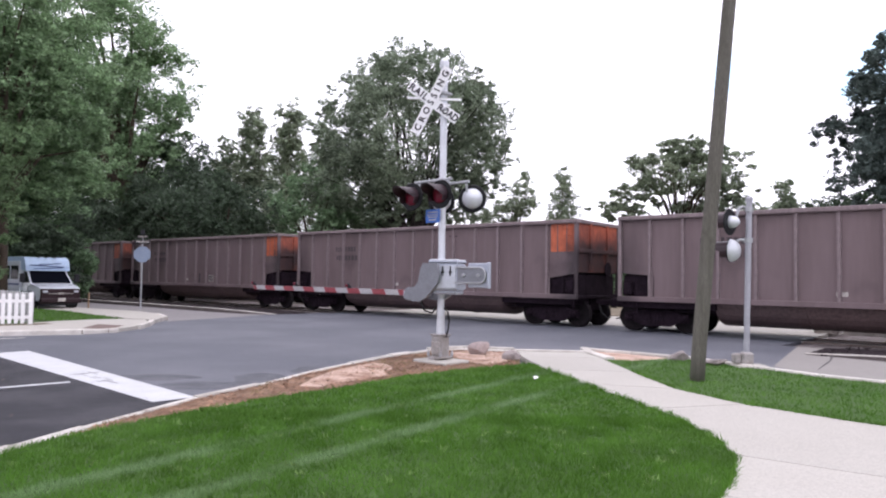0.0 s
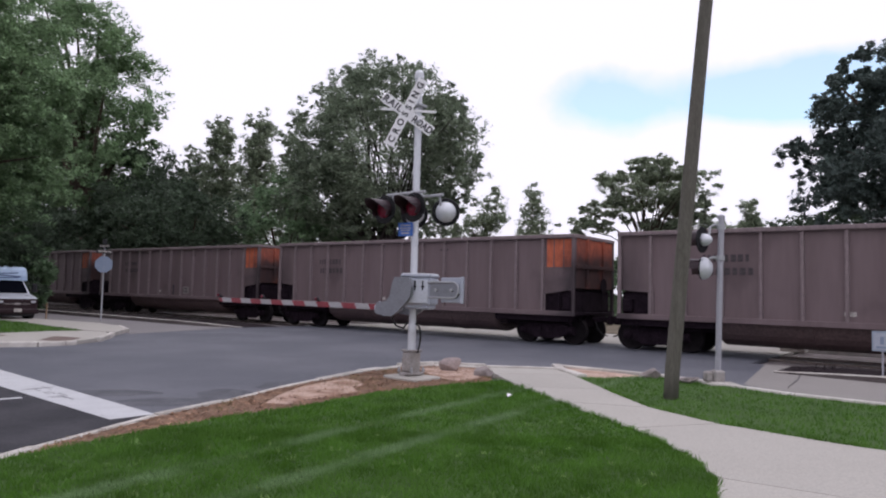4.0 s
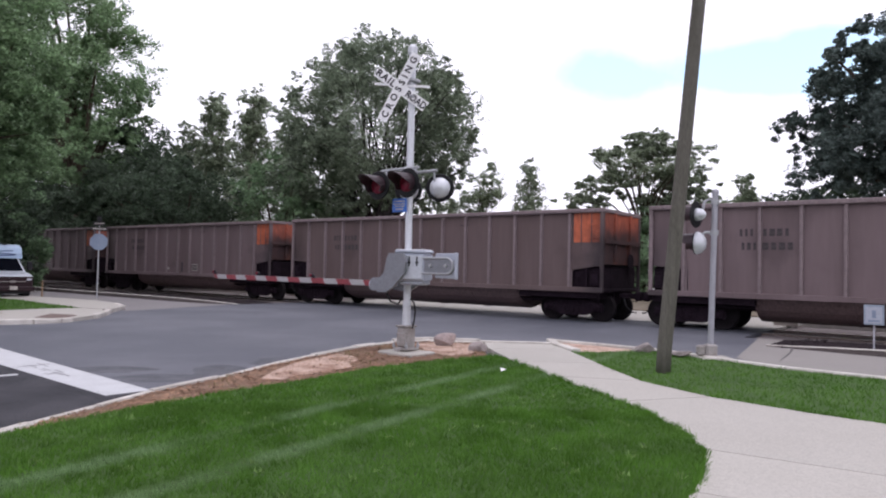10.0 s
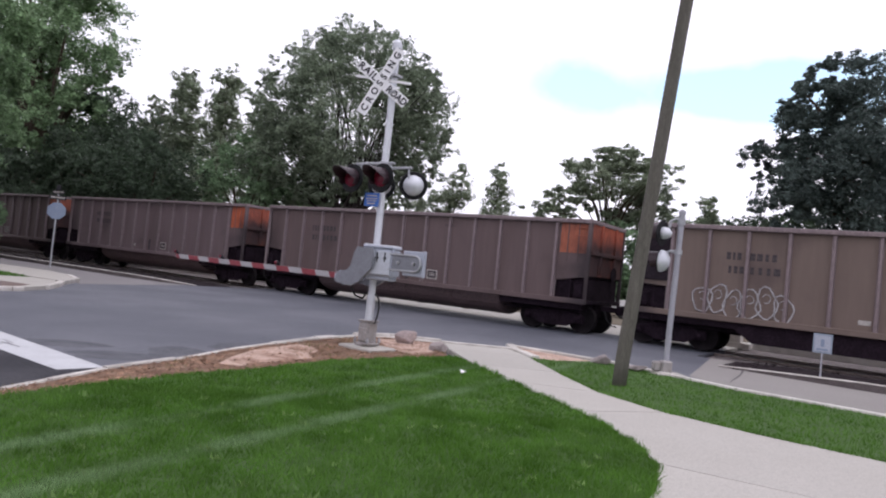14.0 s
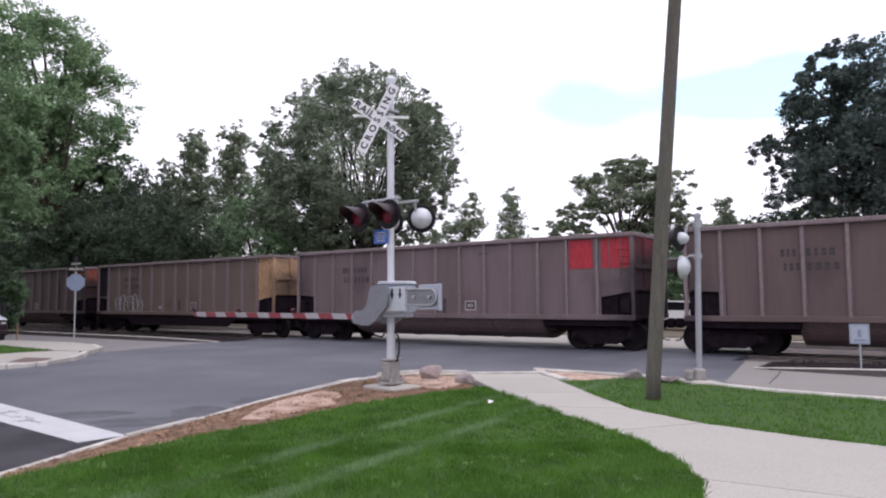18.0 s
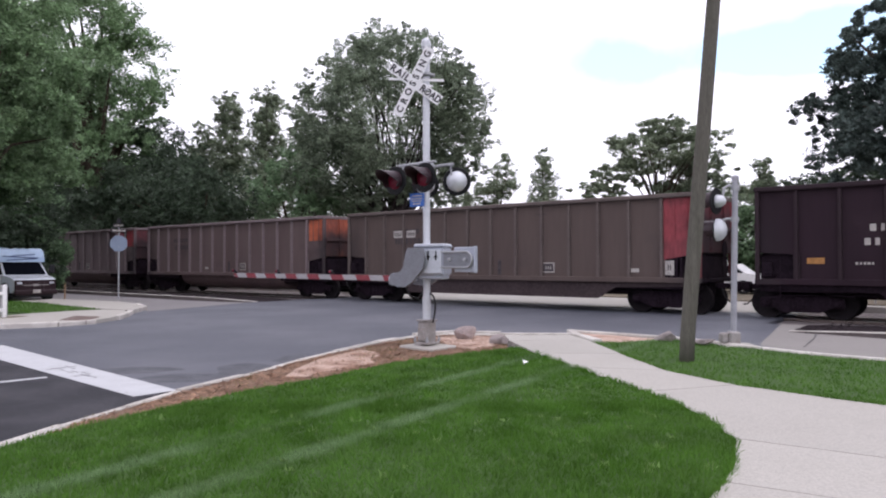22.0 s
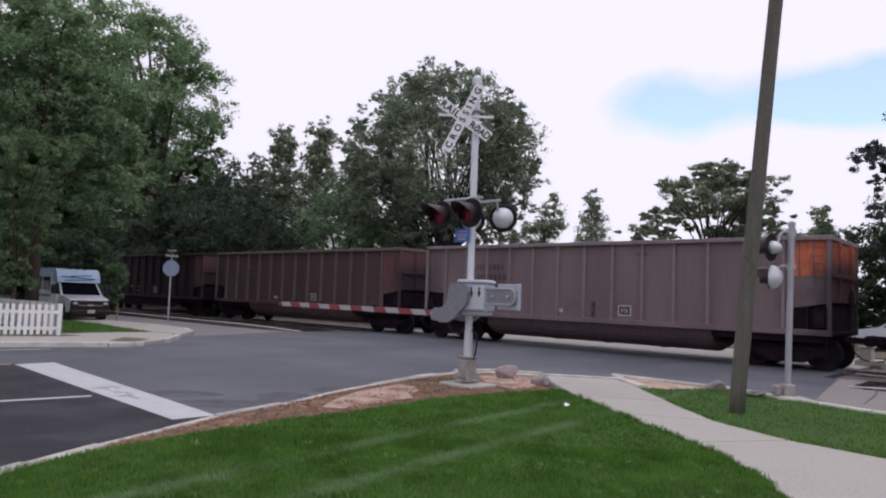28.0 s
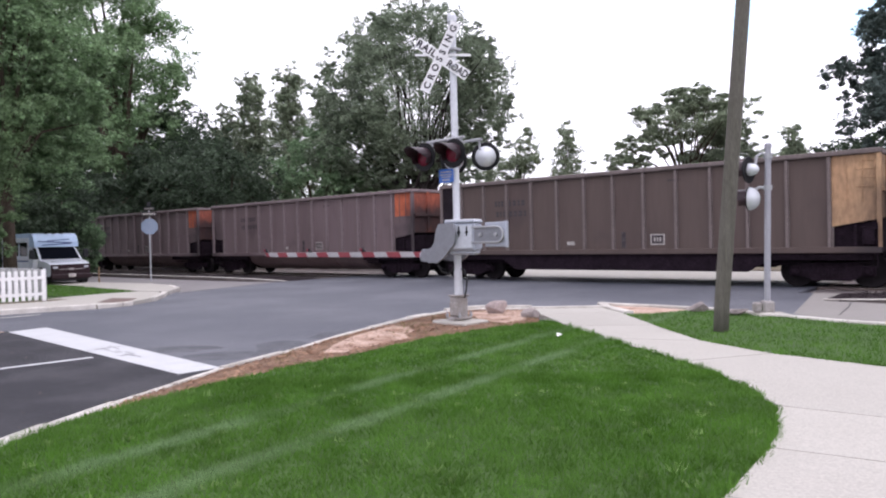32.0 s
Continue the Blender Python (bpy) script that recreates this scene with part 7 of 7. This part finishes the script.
    for s in np.arange(-60, 150, 2.2):
        d = rng.uniform(62, 74)
        p = U * float(s) + N * float(d)
        cs.append((p.x, p.y, rng.uniform(1.0, 3.0)))
        cs.append((p.x, p.y, rng.uniform(3.0, 5.0)))
    cs = np.array(cs)
    w = thing("far_woods", "dark green belt of far trees", "woods", kind="stuff")
    part("leaves", soup("leaves", leaf_soup(rng, cs, rng.uniform(1.4, 2.6, len(cs)), 26000, 0.26), 3, LEAF_DARK), None, w)


all_trees()


# ---- grass, mulch chips ----
def inside(poly, p):
    x, y = p[:, 0], p[:, 1]
    hit = np.zeros(len(p), bool)
    for (x0, y0), (x1, y1) in zip(poly, poly[1:] + poly[:1]):
        cross_ = ((y0 > y) != (y1 > y)) & (x < (x1 - x0) * (y - y0) / (y1 - y0 + 1e-12) + x0)
        hit ^= cross_
    return hit


def scatter(rng, poly, box_, count):
    p = np.column_stack([rng.uniform(box_[0], box_[1], count), rng.uniform(box_[2], box_[3], count)])
    return p[inside(poly, p)]


def blades(rng, p, z, height, width):
    n = len(p)
    a = rng.uniform(0, 2 * np.pi, n)
    side = np.column_stack([np.cos(a), np.sin(a), np.zeros(n)]) * (width * rng.uniform(0.6, 1.4, n))[:, None]
    x, y = p[:, 0], p[:, 1]
    tuft = np.sin(7.1 * x + 1.9 * np.sin(5.3 * y)) * np.sin(6.3 * y + 2.1 * np.sin(8.1 * x)) + 0.5 * np.sin(17 * x + 13 * y) * np.sin(15 * y - 11 * x)
    tall = height * (1.0 + 0.38 * tuft)
    lean = rng.normal(size=(n, 3)) * 0.45 * tall[:, None]
    lean[:, 2] = tall * rng.uniform(0.6, 1.25, n)
    base = np.column_stack([p, np.full(n, z)])
    return np.stack([base - side, base + side, base + lean], 1)


def grass():
    rng = np.random.default_rng(8)
    main = LAWN_EDGE + [(1.45, 12.25)] + WALK_LEFT[2:]
    strip = WALK_RIGHT[1:] + [(28.2, -6.5), (13.7, 4.75), (9.12, 8.0), (6.02, 11.06), (5.33, 12.2), (4.52, 13.48), (3.45, 13.0), (3.05, 13.05)]
    low = WALK_RIGHT_LOW[::-1] + BRANCH_LOW[1:] + [(14, -12), (-4, -12)]
    sets = [blades(rng, scatter(rng, main, (-4.2, 2.7, 2.2, 7.5), 150000), 0.094, 0.044, 0.0038),
            blades(rng, scatter(rng, main, (-3.4, 2.7, 7.0, 12.4), 70000), 0.094, 0.042, 0.0055),
            blades(rng, scatter(rng, strip, (2.8, 12.0, 3.0, 14.4), 75000), 0.094, 0.044, 0.0055),
            blades(rng, scatter(rng, low, (2.4, 9.0, 0.5, 5.0), 50000), 0.094, 0.042, 0.0040)]
    sets += [blades(rng, scatter(rng, main, (-9.0, 2.7, -5.0, 2.2), 190000), 0.094, 0.042, 0.0055),
             blades(rng, scatter(rng, low, (-4.0, 2.4, -8.0, 5.0), 190000), 0.094, 0.042, 0.0055),
             blades(rng, scatter(rng, low, (2.4, 12.0, -8.0, 0.5), 190000), 0.094, 0.042, 0.0055),
             blades(rng, scatter(rng, low, (9.0, 14.0, 0.5, 5.0), 4000), 0.094, 0.042, 0.005),
             blades(rng, scatter(rng, strip, (12.0, 20.0, -4.0, 6.0), 26000), 0.094, 0.044, 0.006)]
    # ragged tufts leaning over the edges of the sidewalk
    for line, side in ((WALK_LEFT[2:12], 1), (WALK_RIGHT[2:9], -1), (WALK_RIGHT_LOW[:4], -1), (BRANCH_LOW[:3], -1)):
        for (x0, y0), (x1, y1) in zip(line, line[1:]):
            run = math.hypot(x1 - x0, y1 - y0)
            n = int(run * 420)
            u = rng.random(n)
            clump = np.array([noise.noise(Vector((x0 + (x1 - x0) * k, y0 + (y1 - y0) * k, 1.0)) * 5.0) for k in u])
            keep = rng.random(n) < 0.45 + clump
            u = u[keep]
            out = rng.normal(0.0, 0.020, len(u))
            nx, ny = -(y1 - y0) / run, (x1 - x0) / run
            pts = np.column_stack([x0 + (x1 - x0) * u + nx * out, y0 + (y1 - y0) * u + ny * out])
            sets.append(blades(rng, pts, 0.094, 0.062, 0.0050))
    far = [(-10.81, 22.80), (-11.48, 22.17), (-12.25, 21.0), (-15.6, 23.6), (-21.5, 28.4), (-18.7, 29.5), (-14.5, 26.2), (-12.35, 24.1)]
    sets.append(blades(rng, scatter(rng, far, (-22, -11, 20.9, 29.6), 16000), 0.096, 0.06, 0.012))
    tagged(part("grass", soup("grass", np.concatenate(sets), 3, GRASS), None), "short mown green grass blades", "grass", kind="stuff")
    # small broad-leaved weeds in the lawn
    heart = scatter(rng, main, (-4.0, 2.7, 2.2, 8.5), 150)
    p = np.repeat(heart, 9, 0) + rng.normal(size=(len(heart) * 9, 2)) * 0.022
    tagged(part("lawn_weeds", soup("lawn_weeds", blades(rng, p, 0.100, 0.042, 0.013), 3, WEED), None), "small pale green broad-leaved weeds in the lawn", "weeds", kind="stuff")
    # bark chips
    bed = KERB_LINE + LAWN_EDGE[::-1]
    p = scatter(rng, bed, (-4.2, 1.6, 4.5, 15.6), 40000)
    p = p[~(inside(DIRT, p) | inside(DIRT_RIGHT, p)) | (rng.random(len(p)) < 0.24)]
    n = len(p)
    a = rng.uniform(0, np.pi, n)
    l, w = rng.uniform(0.012, 0.040, n), rng.uniform(0.005, 0.012, n)
    d1 = np.column_stack([np.cos(a), np.sin(a), rng.uniform(-0.3, 0.3, n)]) * l[:, None]
    d2 = np.column_stack([-np.sin(a), np.cos(a), rng.uniform(-0.3, 0.3, n)]) * w[:, None]
    c = np.column_stack([p, rng.uniform(0.088, 0.104, n)])
    tagged(part("bark_chips", soup("bark_chips", np.stack([c - d1 - d2, c + d1 - d2, c + d1 + d2, c - d1 + d2], 1), 4, CHIP), None), "scattered reddish bark chips", "mulch", kind="stuff")

    # dry tufts along the kerb
    p = scatter(rng, bed, (-4.2, 1.6, 4.5, 15.6), 16000)
    heap = np.array([noise.noise(Vector((float(x) * 1.3, float(y) * 1.3, 3.0))) for x, y in p])
    p = p[(heap > 0.12) & (~(inside(DIRT, p) | inside(DIRT_RIGHT, p)) | (heap > 0.34))]
    tagged(part("dry_grass", soup("dry_grass", blades(rng, p, 0.086, 0.045, 0.005), 3, DRY_GRASS), None), "dry olive grass tufts in the mulch along the kerb", "grass", kind="stuff")

    # pale leaf bits and grit on the dark lane
    lane = [(-3.7, 6.4), (-3.4, 8.4), (-8.6, 12.9), (-12.3, 10.4), (-16, 5), (-8, 1), (-4.6, 3)]
    p = scatter(rng, lane, (-16, -3, 1, 13), 420)
    n = len(p)
    a, s_ = rng.uniform(0, np.pi, n), rng.uniform(0.006, 0.03, n)
    d1 = np.column_stack([np.cos(a), np.sin(a), rng.uniform(-0.2, 0.5, n)]) * s_[:, None]
    d2 = np.column_stack([-np.sin(a), np.cos(a), np.zeros(n)]) * s_[:, None] * 0.6
    c = np.column_stack([p, np.full(n, 0.012)])
    c[:, 2] += np.abs(d1[:, 2])
    tagged(part("leaf_litter", soup("leaf_litter", np.stack([c - d1, c + d2, c + d1, c - d2], 1), 4, DEAD_LEAF), None), "scattered pale dry leaf bits on the asphalt", "litter", kind="stuff")


grass()

motions()
